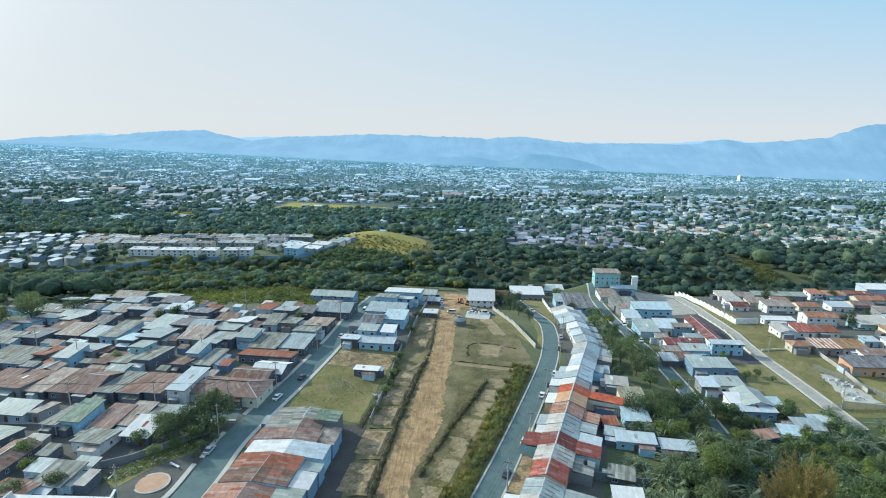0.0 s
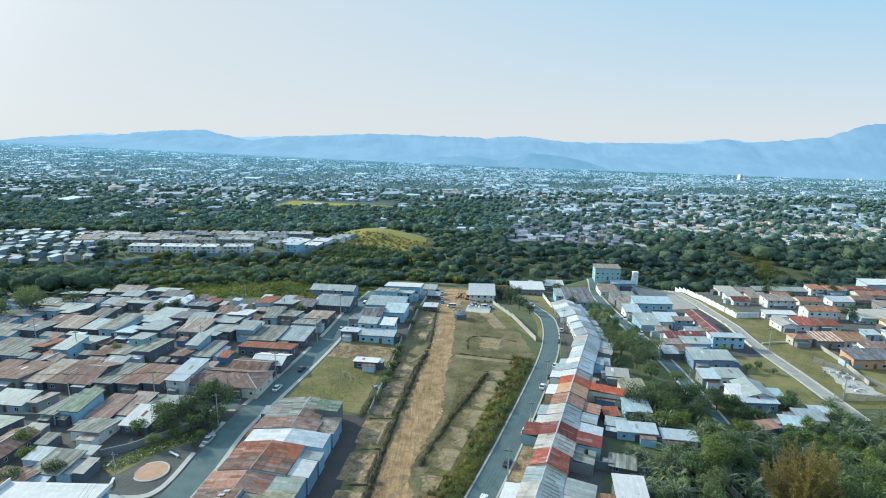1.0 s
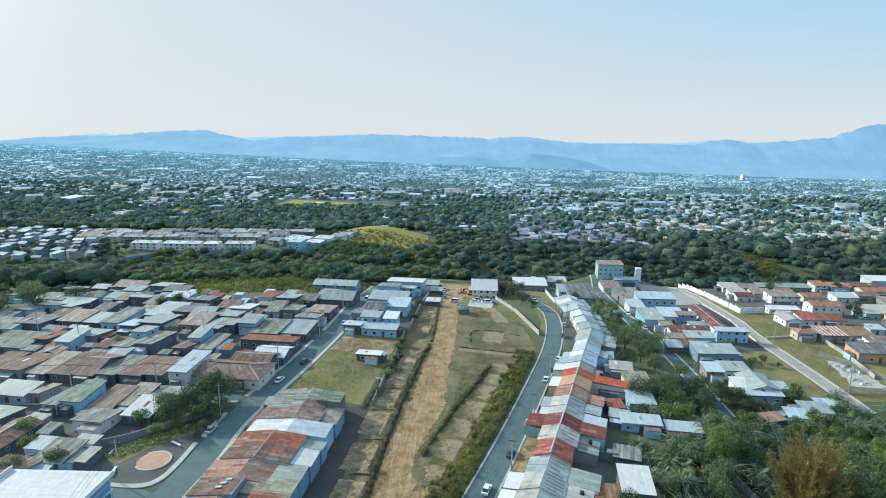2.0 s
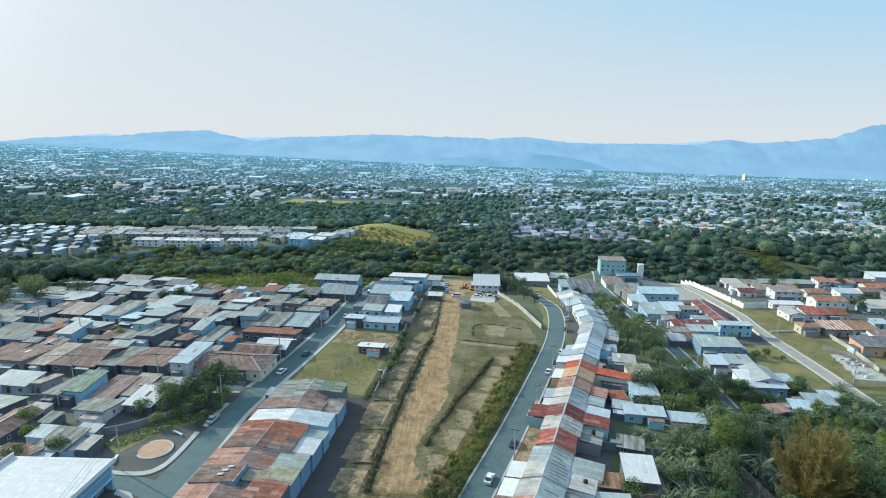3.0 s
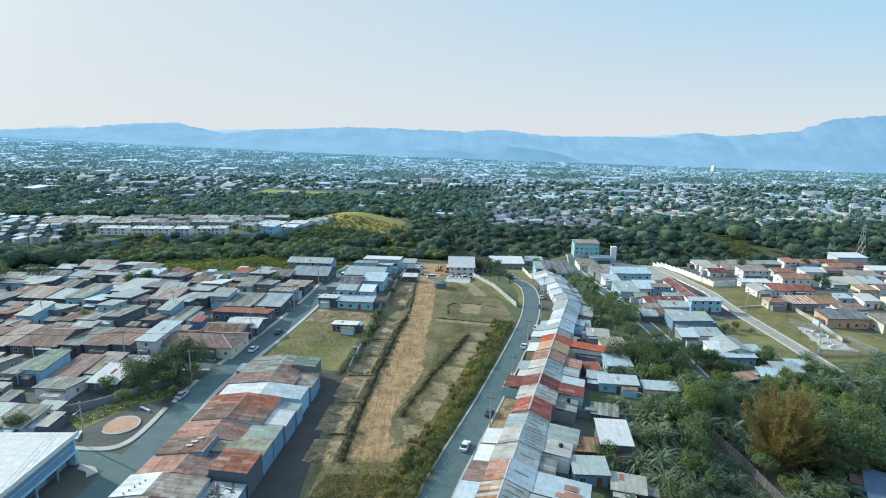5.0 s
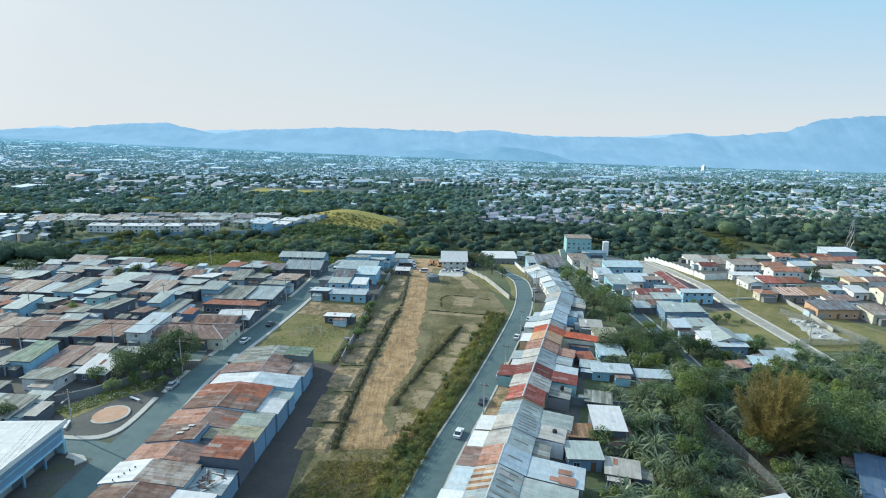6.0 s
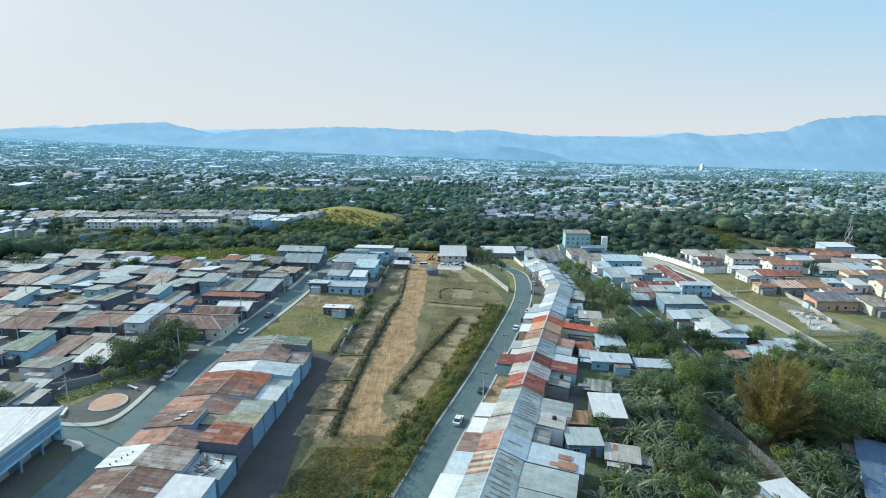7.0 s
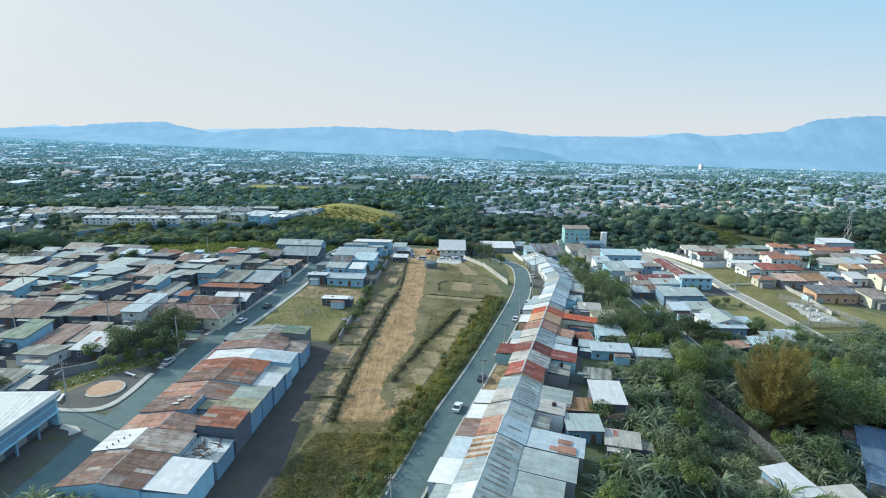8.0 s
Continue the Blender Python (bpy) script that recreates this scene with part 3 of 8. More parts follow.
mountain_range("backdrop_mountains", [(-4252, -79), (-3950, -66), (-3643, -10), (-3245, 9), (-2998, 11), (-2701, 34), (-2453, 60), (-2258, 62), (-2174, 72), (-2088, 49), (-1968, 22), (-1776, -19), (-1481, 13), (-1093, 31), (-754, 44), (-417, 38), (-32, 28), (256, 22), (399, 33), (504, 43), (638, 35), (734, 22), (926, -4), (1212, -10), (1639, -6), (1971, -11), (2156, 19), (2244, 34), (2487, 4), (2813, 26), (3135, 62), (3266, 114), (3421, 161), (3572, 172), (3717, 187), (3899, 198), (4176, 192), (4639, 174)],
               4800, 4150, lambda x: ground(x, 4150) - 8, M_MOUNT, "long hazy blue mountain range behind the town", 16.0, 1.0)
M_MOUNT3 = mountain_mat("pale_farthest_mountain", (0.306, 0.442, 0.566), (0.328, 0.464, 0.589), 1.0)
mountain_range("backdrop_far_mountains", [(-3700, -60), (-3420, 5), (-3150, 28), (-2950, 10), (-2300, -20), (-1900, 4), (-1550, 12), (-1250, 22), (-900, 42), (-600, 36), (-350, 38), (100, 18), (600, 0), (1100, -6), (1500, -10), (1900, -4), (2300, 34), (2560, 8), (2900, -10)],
               4930, 4850, lambda x: ground(x, 4850) - 8, M_MOUNT3, "palest hazy mountain crests showing behind the blue range", 12.0, 3.0)
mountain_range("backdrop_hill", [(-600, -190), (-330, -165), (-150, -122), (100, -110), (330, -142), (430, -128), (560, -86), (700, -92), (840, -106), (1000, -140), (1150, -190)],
               4320, 4050, lambda x: ground(x, 4050) - 8, M_MOUNT2, "low hazy darker blue hills before the mountains", 6.0, 5.0)


# ---- roads, pavements and open plots ----
def offset_line(pts, d):
    p = np.asarray(pts, float)
    t = np.gradient(p, axis=0)
    t /= np.hypot(t[:, 0], t[:, 1])[:, None]
    return (p + np.stack([t[:, 1], -t[:, 0]], 1) * d).tolist()


def curve_line(pts, n=60):
    """A smooth line through a few points (Catmull-Rom)."""
    p = [Vector((*q, 0)) for q in pts]
    p = [p[0] * 2 - p[1]] + p + [p[-1] * 2 - p[-2]]
    out = []
    segs = len(p) - 3
    for i in range(segs):
        for k in range(max(2, n // segs)):
            t = k / max(2, n // segs)
            a, b, c, d = p[i:i + 4]
            q = 0.5 * (2 * b + (c - a) * t + (2 * a - 5 * b + 4 * c - d) * t * t + (3 * b - a - 3 * c + d) * t ** 3)
            out.append((q.x, q.y))
    out.append((p[-2].x, p[-2].y))
    return out


def road(line, width, mat, label, kerbs=(1.2, 1.2), name="road", dz=0.10, gaps=((), ())):
    """A street with pavements; gaps are stretches of y, on either side, where another street joins."""
    ruled(name, offset_line(line, -width / 2), offset_line(line, width / 2), mat, dz, label, "road", 5)
    for side, kw, gap in zip((-1, 1), kerbs, gaps):
        if not kw:
            continue
        a, b = sorted((side * width / 2, side * (width / 2 + kw)))
        la, lb = offset_line(line, a), offset_line(line, b)
        run = []
        for p, q in list(zip(la, lb)) + [(None, None)]:
            if p is not None and not any(g0 < p[1] < g1 for g0, g1 in gap):
                run.append((p, q))
                continue
            if len(run) > 1:
                ruled("pavement", [u for u, _ in run], [v for _, v in run], M_KERB, dz + 0.14, "narrow pale concrete pavement with a kerb beside the road", "pavement", 2)
            run = []


ROAD_W = curve_line([(-66, 40), (-65.5, 80), (-64.5, 104), (-63, 122), (-62.5, 140), (-59, 160), (-55, 182), (-51.5, 205), (-49, 228), (-46.5, 262), (-44, 300)])
ROAD_C = curve_line([(-16, 56), (-4, 86), (2.9, 107), (16.2, 143), (35, 199), (41.5, 225), (44, 244), (44, 262), (40, 285), (36, 312), (31, 340)])
ROAD_E = curve_line([(83.5, 160), (84.6, 188), (84.4, 208), (83.0, 228), (81.4, 245), (81.8, 270), (86.0, 316), (92, 366)])
ROAD_F = curve_line([(130, 164), (130.3, 188), (130, 208), (129.6, 225), (131, 245), (136, 282), (141.4, 322), (142, 350), (137, 384)])
road(ROAD_W, 7.0, M_ASPHALT, "worn grey asphalt street through the western houses", (1.3, 1.2), gaps=(((40, 128), (145, 154), (202, 210)), ()))
road(ROAD_C, 6.4, M_ASPHALT, "worn grey asphalt street curving past the terrace", (0.5, 0.5))
road(ROAD_E, 5.0, M_ASPHALT, "worn grey asphalt street between houses and trees", (0.8, 0.8))
road(ROAD_F, 4.6, M_LANE, "dusty pale concrete lane beside the open lots", (0.8, 0.8), dz=0.14)
road(curve_line([(-190, 147), (-120, 149), (-90, 151), (-66, 154)]), 6.0, M_ASPHALT, "grey asphalt side street in shade between rows", (0.9, 0.9), dz=0.08)
road(curve_line([(-180, 222), (-120, 212), (-80, 208), (-55, 206)]), 5.0, M_ASPHALT, "narrow grey asphalt side street", (0, 0), dz=0.07)
road(curve_line([(-65, 104.2), (-71, 105.8), (-80, 107.6), (-92, 108.4), (-118, 110)]), 5.6, M_ASPHALT, "grey asphalt side street at the corner", (0, 0), dz=0.07)

# yards under the blocks of houses
ruled("yard", [(-210, 70), (-210, 262)], [(-67, 70), (-52, 262)], M_YARD, 0.045, "grey trodden yards between the western houses", "yard", 24, 5)
# reaches out to the edge of the terrace's shadow, painted dark
ruled("yard", [(-60, 70), (-53, 152)], [(-26.6, 70), (-27.2, 118), (-26.2, 152)], M_ALLEY_SHADE, 0.075, "soil behind the terrace darkened for the terrace's shadow", "yard", 6)
ruled("yard", [(-45, 214), (-42, 312)], [(-21, 214), (-18, 312)], M_YARD, 0.045, "grey yards beside the street end", "yard", 6)
ruled("yard", [(2, 60), (40, 180), (47, 222), (47, 300)], [(17, 60), (55, 178), (66, 222), (64, 330)], M_YARD, 0.045, "grey yards behind the terrace", "yard", 10)
ruled("yard", [(92, 170), (96, 380)], [(124, 170), (140, 380)], M_YARD, 0.045, "grey yards of the eastern block", "yard", 10)
ruled("yard", [(152, 262), (160, 372)], [(330, 262), (330, 372)], M_YARD, 0.045, "grey yards of the eastern estate", "yard", 20)
ruled("yard", [(160, 200), (152, 262)], [(330, 200), (330, 262)], M_YARD, 0.045, "grey yards of the eastern estate", "yard", 20)
ruled("lawn", [(133.4, 172), (133.2, 226), (139.6, 282), (145, 322)], [(178, 172), (156, 232), (158, 268), (149, 322)], M_LAWN, 0.075, "open yellow-green grass lot beside the lane", "lawn", 8)
ruled("lawn", [(106, 168), (112, 200), (114, 214)], [(126.6, 168), (126.6, 202), (126.2, 214)], M_LAWN, 0.07, "yellow-green grass behind the eastern houses", "lawn", 8)
ruled("asphalt_yard", [(120.6, 215), (121.8, 235), (125, 264), (127.6, 290)], [(126.2, 215), (127, 240), (130.2, 262), (133.4, 290)], M_DARKASPHALT, 0.09, "fresh dark asphalt strip beside the maroon roofed sheds", "pavement", 4)

# the open plot between the two streets
ruled("plot_grass", [(-34, 60), (-29, 150), (-20, 215), (-14, 300), (-12, 330)], [(-8, 60), (0, 110), (32, 206), (24, 262), (20, 330)], M_GRASS, 0.05, "rough dry grass over the open building plot", "grass", 16, 3, ragged=.8)
ruled("dirt_track", curve_line([(-19.4, 108), (-19, 118), (-18.6, 129), (-15.2, 153.6), (-12.5, 179.3), (-9.4, 206.4), (-7.4, 247), (-6, 285), (-4, 318)]),
      curve_line([(-9.0, 109), (-10.2, 118), (-10.8, 129), (-4.6, 153), (-3.2, 180), (-0.8, 207.7), (0.6, 248), (3.5, 285), (8, 318)]), M_DIRT, 0.10, "bare orange dirt track scraped along the plot", "track", 10, .8, ragged=1.3)
ruled("dirt_track", curve_line([(-11, 113.2), (-7, 116), (-4.5, 118), (-2.5, 117)]), curve_line([(-9.5, 109.6), (-5.5, 110.8), (-3.2, 112.8), (-1.6, 115)]), M_DIRT, 0.085, "bare orange dirt turning aside from the track", "track", 5, .7, ragged=.7)
ruled("dirt_yard", [(-6, 285), (-6, 325)], [(12, 285), (16, 325)], M_DIRT, 0.09, "bare orange dirt yard at the plot's end", "track", 6)
ruled("footpath", [(0.4, 199.8), (27, 196.5)], [(0.4, 202.6), (27, 199.3)], M_PAD, 0.12, "pale earth path crossing the grass plot", "path", 3, 3)
ruled("footpath", [(-22, 186), (-11.4, 203)], [(-20.6, 185), (-10.4, 202)], M_PAD, 0.13, "pale earth path crossing the grass plot", "path", 3, 3)
ruled("lot_grass", [(-54, 158), (-49, 190), (-44.5, 214)], [(-29, 153), (-25, 190), (-23, 214)], M_LAWN, 0.06, "yellow-green grass lot with patches of bare soil", "grass", 8, 2, ragged=.5)
ruled("bare_soil", [(-47.6, 194), (-45.6, 208)], [(-24.6, 192), (-23.4, 206)], M_TAN, 0.09, "bare tan soil across the grass lot", "soil", 8, 1.5, ragged=.8)
ruled("dusty_lot", [(112, 288), (114, 320), (116, 348)], [(134, 294), (138, 320), (139, 348)], M_LANE, 0.1, "pale dusty lot at the head of the lane", "lot", 6, 3, ragged=.6)
ruled("verge", [(16, 262), (35, 222), (38, 240), (38, 262)], [(20, 290), (37, 220), (40.5, 240), (40, 268)], M_LAWN, 0.07, "small triangle of lawn inside the road bend", "lawn", 5)
ruled("lawn", [(48.5, 256), (45, 285), (40, 318)], [(52, 258), (52, 290), (52, 318)], M_LAWN, 0.07, "yellow-green lawn beside the bend", "lawn", 5)


def earth_pad(x, y, w, d, rot, h, mat=None):
    """A levelled building pad, cut into the plot with a crumbling edge."""
    ob = thing("earth_pad", x, y, ground(x, y) - 0.4, rot, "levelled bare earth building pad with grass edges", "earth pad", "building pads on the plot")
    bm = bmesh.new()
    n = 9
    grid = {}
    for i in range(n + 1):
        for j in range(n + 1):
            u, v = i / n * 2 - 1, j / n * 2 - 1
            qx, qy = x + u * w, y + v * d
            rim = max(abs(u), abs(v)) > .99
            jag = 1 + .16 * noise.noise(Vector((qx * .55, qy * .55, 4.0)))
            up = .4 + h * (.75 + .5 * noise.noise(Vector((qx * .35, qy * .35, 1.0)))) + .10 * noise.noise(Vector((qx * 1.3, qy * 1.3, 7.0)))
            grid[i, j] = bm.verts.new((u * w / 2 * (jag * 1.04 if rim else 1), v * d / 2 * (jag * 1.04 if rim else 1), 0.0 if rim else up))
    for i in range(n):
        for j in range(n):
            bm.faces.new((grid[i, j], grid[i + 1, j], grid[i + 1, j + 1], grid[i, j + 1]))
    put("pad_surface", bm_mesh("pad_surface", bm, mat or M_PAD), ob)


for x, y, w, d in ((-6.2, 121.5, 6.2, 7.0), (-2.9, 132.4, 8.0, 10.6), (0.6, 143.6, 8.2, 10.4), (4.2, 155.0, 8.2, 10.6), (8.2, 166.7, 8.0, 10.6), (11.9, 176.9, 7.6, 8.6), (15.3, 186.0, 7.4, 8.0)):
    earth_pad(x, y, w + .8, d + 1.3, -18, 0.14)
for x, y, w, d in ((-24.6, 112, 6.2, 10), (-24.0, 126.5, 6.6, 14), (-22.8, 143, 6.2, 14), (-21.0, 158.5, 6.0, 12), (-19.4, 172, 5.6, 11), (-17.2, 186, 5.2, 11), (-13.6, 222, 5.4, 12), (-12.4, 240, 5.4, 12)):
    earth_pad(x - .7, y, w + 2.2, d + .6, -7, 0.45, M_TAN)
earth_pad(13, 217, 15, 14, -12, 0.2)
earth_pad(18, 245, 7, 24, 14, 0.2)


def earth_bank(line, h, w, label):
    """A low rough bank of spoil along a cut edge."""
    p = curve_line(line, 90)
    r = random.Random(int(line[0][0] * 7))
    V, F = [], []
    for i, ((x, y), (ax, ay), (bx, by)) in enumerate(zip(p, offset_line(p, -w), offset_line(p, w))):
        k = h * max(.05, 0.45 + 0.9 * noise.noise(Vector((x * .45, y * .45, 2)))) * (1 if 0 < i < len(p) - 1 else .1)
        j = r.uniform(-.35, .35)
        V += [(ax + j, ay, ground(ax, ay) - .2), (x - .25 * w + j, y, ground(x, y) + k), (x + .35 * w + j, y, ground(x, y) + k * .85), (bx + j, by, ground(bx, by) - .2)]
    for i in range(len(p) - 1):
        for j in range(3):
            F.append((i * 4 + j, i * 4 + j + 1, i * 4 + j + 5, i * 4 + j + 4))
    tagged(new("earth_bank", mesh_from("earth_bank", V, F, M_BANK)), label, "earth bank")


BANK_A = [(-20.7, 108), (-20.2, 118), (-19.6, 128), (-17.6, 150), (-15.6, 168), (-13.4, 187), (-10.6, 205)]
BANK_B = [(-8.6, 128), (-7.6, 133), (-4.6, 142), (-1.0, 153), (3.2, 164), (7.6, 175), (12.0, 187.5)]
BANK_C = [(-28.0, 150), (-26.0, 163), (-23.6, 178), (-20.6, 192)]
earth_bank(BANK_A, 1.7, 0.9, "rough overgrown earth bank beside the dirt track")
earth_bank(BANK_C, .8, 0.8, "rough overgrown earth bank below the grass lot")
earth_bank(BANK_B, 1.35, 0.7, "rough grassy bank above the levelled pads")
for qx, qy in ((-24.2, 119), (-23.4, 134.6), (-22.0, 151), (-20.2, 165.5), (-18.4, 179.5)):
    earth_bank([(qx - 3.2, qy - .4), (qx, qy), (qx + 3.4, qy + .3)], .5, .5, "low earth bank between two levelled pads")
earth_bank([(-10.4, 207), (-9.4, 230), (-8.6, 262)], .8, 0.7, "rough grassy bank beside the dirt track")
earth_bank([(0.5, 203.6), (10, 202.4), (26, 200.2)], .6, 0.5, "low earth bank beside the path")
earth_bank([(5, 207), (6.5, 221), (14, 224), (26, 220)], .5, 0.5, "low earth bank round a levelled pad")
earth_bank([(-23, 95), (-12, 100), (-4, 97)], .5, .7, "low earth bank across the plot")

# ---- buildings ----
def road_near(x, y, lim):
    for line in (ROAD_W, ROAD_C, ROAD_E, ROAD_F):
        for qx, qy in line[::2]:
            if (x - qx) ** 2 + (y - qy) ** 2 < lim * lim:
                return True
    return False


TAKEN, PLOTS = [], []
def loft_profile(yz, x0, x1):
    """A profile in y and z drawn out along x."""
    n = len(yz)
    v = [(x0, y, z) for y, z in yz] + [(x1, y, z) for y, z in yz]
    f = [(i, (i + 1) % n, n + (i + 1) % n, n + i) for i in range(n)]
    return v, f + [tuple(range(n))[::-1], tuple(range(n, 2 * n))]


def window_mesh(w, h):
    t = 0.09
    V, F = join_vf([box_vf(-w / 2, w / 2, -0.10, 0.05, -t, 0), box_vf(-w / 2, w / 2, -0.07, 0.05, h - t, h), box_vf(-w / 2, -w / 2 + t, -0.065, 0.05, 0, h - t), box_vf(w / 2 - t, w / 2, -0.065, 0.05, 0, h - t), box_vf(-t / 3, t / 3, -0.06, 0.05, 0, h - t)])
    pv, pf = box_vf(-w / 2 + t, w / 2 - t, -0.03, 0.02, 0, h - t)
    return mesh_from("window_frame", V, F, M_FRAME), mesh_from("pane", pv, pf, M_GLASS)


def far_window_mesh(w, h):
    V, F = join_vf([box_vf(-w / 2, w / 2, -.07, .05, -.1, h), box_vf(-w / 2 + .1, w / 2 - .1, -.08, .02, 0, h - .1)])
    return mesh_from("window", V, F, [M_FRAME, M_GLASS], None, [0] * 6 + [1] * 6)


WIN_FAR = far_window_mesh(1.8, 1.4)
WIN = {s: window_mesh(*s) for s in ((1.4, 1.1), (1.0, 1.0), (2.0, 1.2))}
WIN_SMALL = {s: far_window_mesh(*s) for s in WIN}
dv, df = join_vf([box_vf(-0.48, 0.48, -0.05, 0.04, 0, 2.05), box_vf(-0.56, -0.48, -0.09, 0.04, 0, 2.13), box_vf(0.48, 0.56, -0.09, 0.04, 0, 2.13), box_vf(-0.48, 0.48, -0.09, 0.04, 2.05, 2.13), box_vf(0.30, 0.38, -0.10, -0.05, 0.95, 1.05)])
DOOR = mesh_from("door", dv, df, M_DOOR)
sv, sf = loft_profile([(-0.04, 0.0)] + [(-0.04 - 0.03 * (i % 2), 0.1 + 0.15 * i) for i in range(14)] + [(-0.04, 2.2), (0.04, 2.2), (0.04, 0.0)], -1.35, 1.35)
GATE = mesh_from("garage_door", sv, sf, M_STEEL)


def add_window(parent, x, y, z, rot, size):
    if parent.matrix_world.translation.y > 175:          # frame and pane in one, far down the streets
        put("window", WIN_SMALL[size], parent, pose(x, y, z, 0, 0, rot))
        return
    fr, pa = WIN[size]
    w = put("window", fr, parent, pose(x, y, z, 0, 0, rot))
    put("pane", pa, w)


def openings(ob, w, d, z0, h, r, sides="f"):
    """Doors and windows on the front and on one flank."""
    n = max(1, int(w / 3.2))
    for lev in range(1 if h < 4.3 else 2):
        zb = z0 + lev * 2.7
        if zb + 2.2 > z0 + h:
            break
        slots = [(-w / 2 + (i + 0.5) * w / n) for i in range(n)]
        for i, sx in enumerate(slots):
            if lev == 0 and i == n // 2:
                put("door", DOOR, ob, pose(sx, -d / 2, zb, 0, 0, 0))
            elif lev == 0 and w > 8 and i == 0 and r.random() < 0.4:
                put("garage_door", GATE, ob, pose(sx, -d / 2, zb, 0, 0, 0))
            else:
                add_window(ob, sx, -d / 2, zb + 0.95, 0, (1.4, 1.1) if r.random() < 0.6 else (1.0, 1.0))
        for s, rot in (("e", 90), ("w", -90)):
            if s in sides:
                k = max(1, int(d / 5))
                for i in range(k):
                    add_window(ob, w / 2 if s == "e" else -w / 2, -d / 2 + (i + 0.5) * d / k, zb + 0.95, rot, (1.0, 1.0))


LABEL_ROOF = dict(blue="blue painted", zinc="grey zinc", white="white painted", bluewhite="pale blue", teal="grey-teal", tealwall="pale teal", grey="dull grey", moss="mottled mossy", tan="faded tan", brown="rusted brown", brownred="dusty red-brown", rust="rust-red", salmon="faded salmon", red="red painted", redorange="bright orange-red", darkred="dark red", maroon="maroon", orange="terracotta", stripe="striped terracotta", amberstripe="rust-and-cream striped", beige="faded beige", peachroof="peach", green="weathered green", greenpaint="green painted", olive="faded olive", cream="cream")
LABEL_WALL = dict(white="white", cream="cream", grey="bare grey block", dark="shade-dark", bluewhite="blue-white", bluewall="blue", sky="pale sky-blue", blue="faded blue", teal="teal", red="brick-red", peach="peach", concrete="concrete", slate="slate-grey")
LABEL_FORM = dict(s="sloping", gx="gabled", gy="gabled", hip="hipped")


def house(x, y, w, d, rot, h, form, roof, wall):
    """A detached house. Local y runs from the front to the back; h is the eave height over the lowest ground."""
    r = random.Random(int(x * 13.7) * 1009 + int(y * 7.3))
    c, s = math.cos(radians(rot)), math.sin(radians(rot))
    corners = [ground(x + c * a - s * b, y + s * a + c * b) for a in (-w / 2, w / 2) for b in (-d / 2, d / 2)]
    g = ground(x, y)
    TAKEN.append((x, y, max(w, d) * 0.55))
    PLOTS.append((x, y, w, d))
    low = min(corners) - g - 0.15
    if x < -20 and y < 300 and h < 4.0 and form != "hip" and random.Random(int(x * 91 + y * 57)).random() < .55:
        wall = "dark"                     # shaded fronts of the old block, put into the wall colour
    storeys = "two-storey" if h > 4.3 else "single-storey"
    ob = thing("house", x, y, g, rot, f"{storeys} {LABEL_WALL[wall]} house with a {LABEL_ROOF[roof]} {LABEL_FORM[form]} sheet roof", "house", "houses")
    rm, wm = ROOFS[roof], WALLS[wall]
    hw, hd = w / 2 - 0.25, d / 2 - 0.25
    o = 0.35
    rise = r.uniform(0.10, 0.16)
    if form == "s":
        back = h + d * rise * (0.8 if d < 12 else 0.45)
        if x < -20 and y < 320 and random.Random(int(x * 17 + y * 29)).random() < .5:
            h, back = back, h
        wz = [(-hw, -hd, h - 0.12), (hw, -hd, h - 0.12), (hw, hd, back - 0.12), (-hw, hd, back - 0.12)]
        V = [(a, b, low) for a, b, _ in wz] + wz
        F = [(0, 1, 5, 4), (1, 2, 6, 5), (2, 3, 7, 6), (3, 0, 4, 7), (4, 5, 6, 7), (3, 2, 1, 0)]
        put("wall", mesh_from("wall", V, F, wm), ob)
        e = (back - h) / d * o
        put("roof", slab("roof", (-w / 2 - o * .4, -d / 2 - o, h - e), (w / 2 + o * .4, -d / 2 - o, h - e), (w / 2 + o * .4, d / 2 + o, back + e), (-w / 2 - o * .4, d / 2 + o, back + e), rm, .2), ob)
        fv, ff = box_vf(-w / 2 - o * .4, w / 2 + o * .4, -d / 2 - o - 0.06, -d / 2 - o, h - e - 0.22, h - e - 0.01)
        put("fascia", mesh_from("fascia", fv, ff, M_TRIM if r.random() < .3 else M_EAVE), ob)
    elif form in ("gx", "gy"):
        if form == "gx":
            top = h + d / 2 * 0.30
            V = [(-hw, -hd, low), (hw, -hd, low), (hw, hd, low), (-hw, hd, low), (-hw, -hd, h - 0.1), (hw, -hd, h - 0.1), (hw, hd, h - 0.1), (-hw, hd, h - 0.1), (-hw, 0, top - 0.1), (hw, 0, top - 0.1)]
            F = [(0, 1, 5, 4), (1, 2, 6, 9, 5), (2, 3, 7, 6), (3, 0, 4, 8, 7), (4, 5, 9, 8), (6, 7, 8, 9), (3, 2, 1, 0)]
            e = 0.30 * o
            put("roof_slope", slab("roof_slope", (-w / 2 - o, -d / 2 - o, h - e), (w / 2 + o, -d / 2 - o, h - e), (w / 2 + o, 0, top), (-w / 2 - o, 0, top), rm), ob)
            put("roof_slope", slab("roof_slope", (w / 2 + o, d / 2 + o, h - e), (-w / 2 - o, d / 2 + o, h - e), (-w / 2 - o, 0, top), (w / 2 + o, 0, top), rm), ob)
            cv, cf = box_vf(-w / 2 - o, w / 2 + o, -0.16, 0.16, top - 0.02, top + 0.05)
        else:
            top = h + w / 2 * 0.30
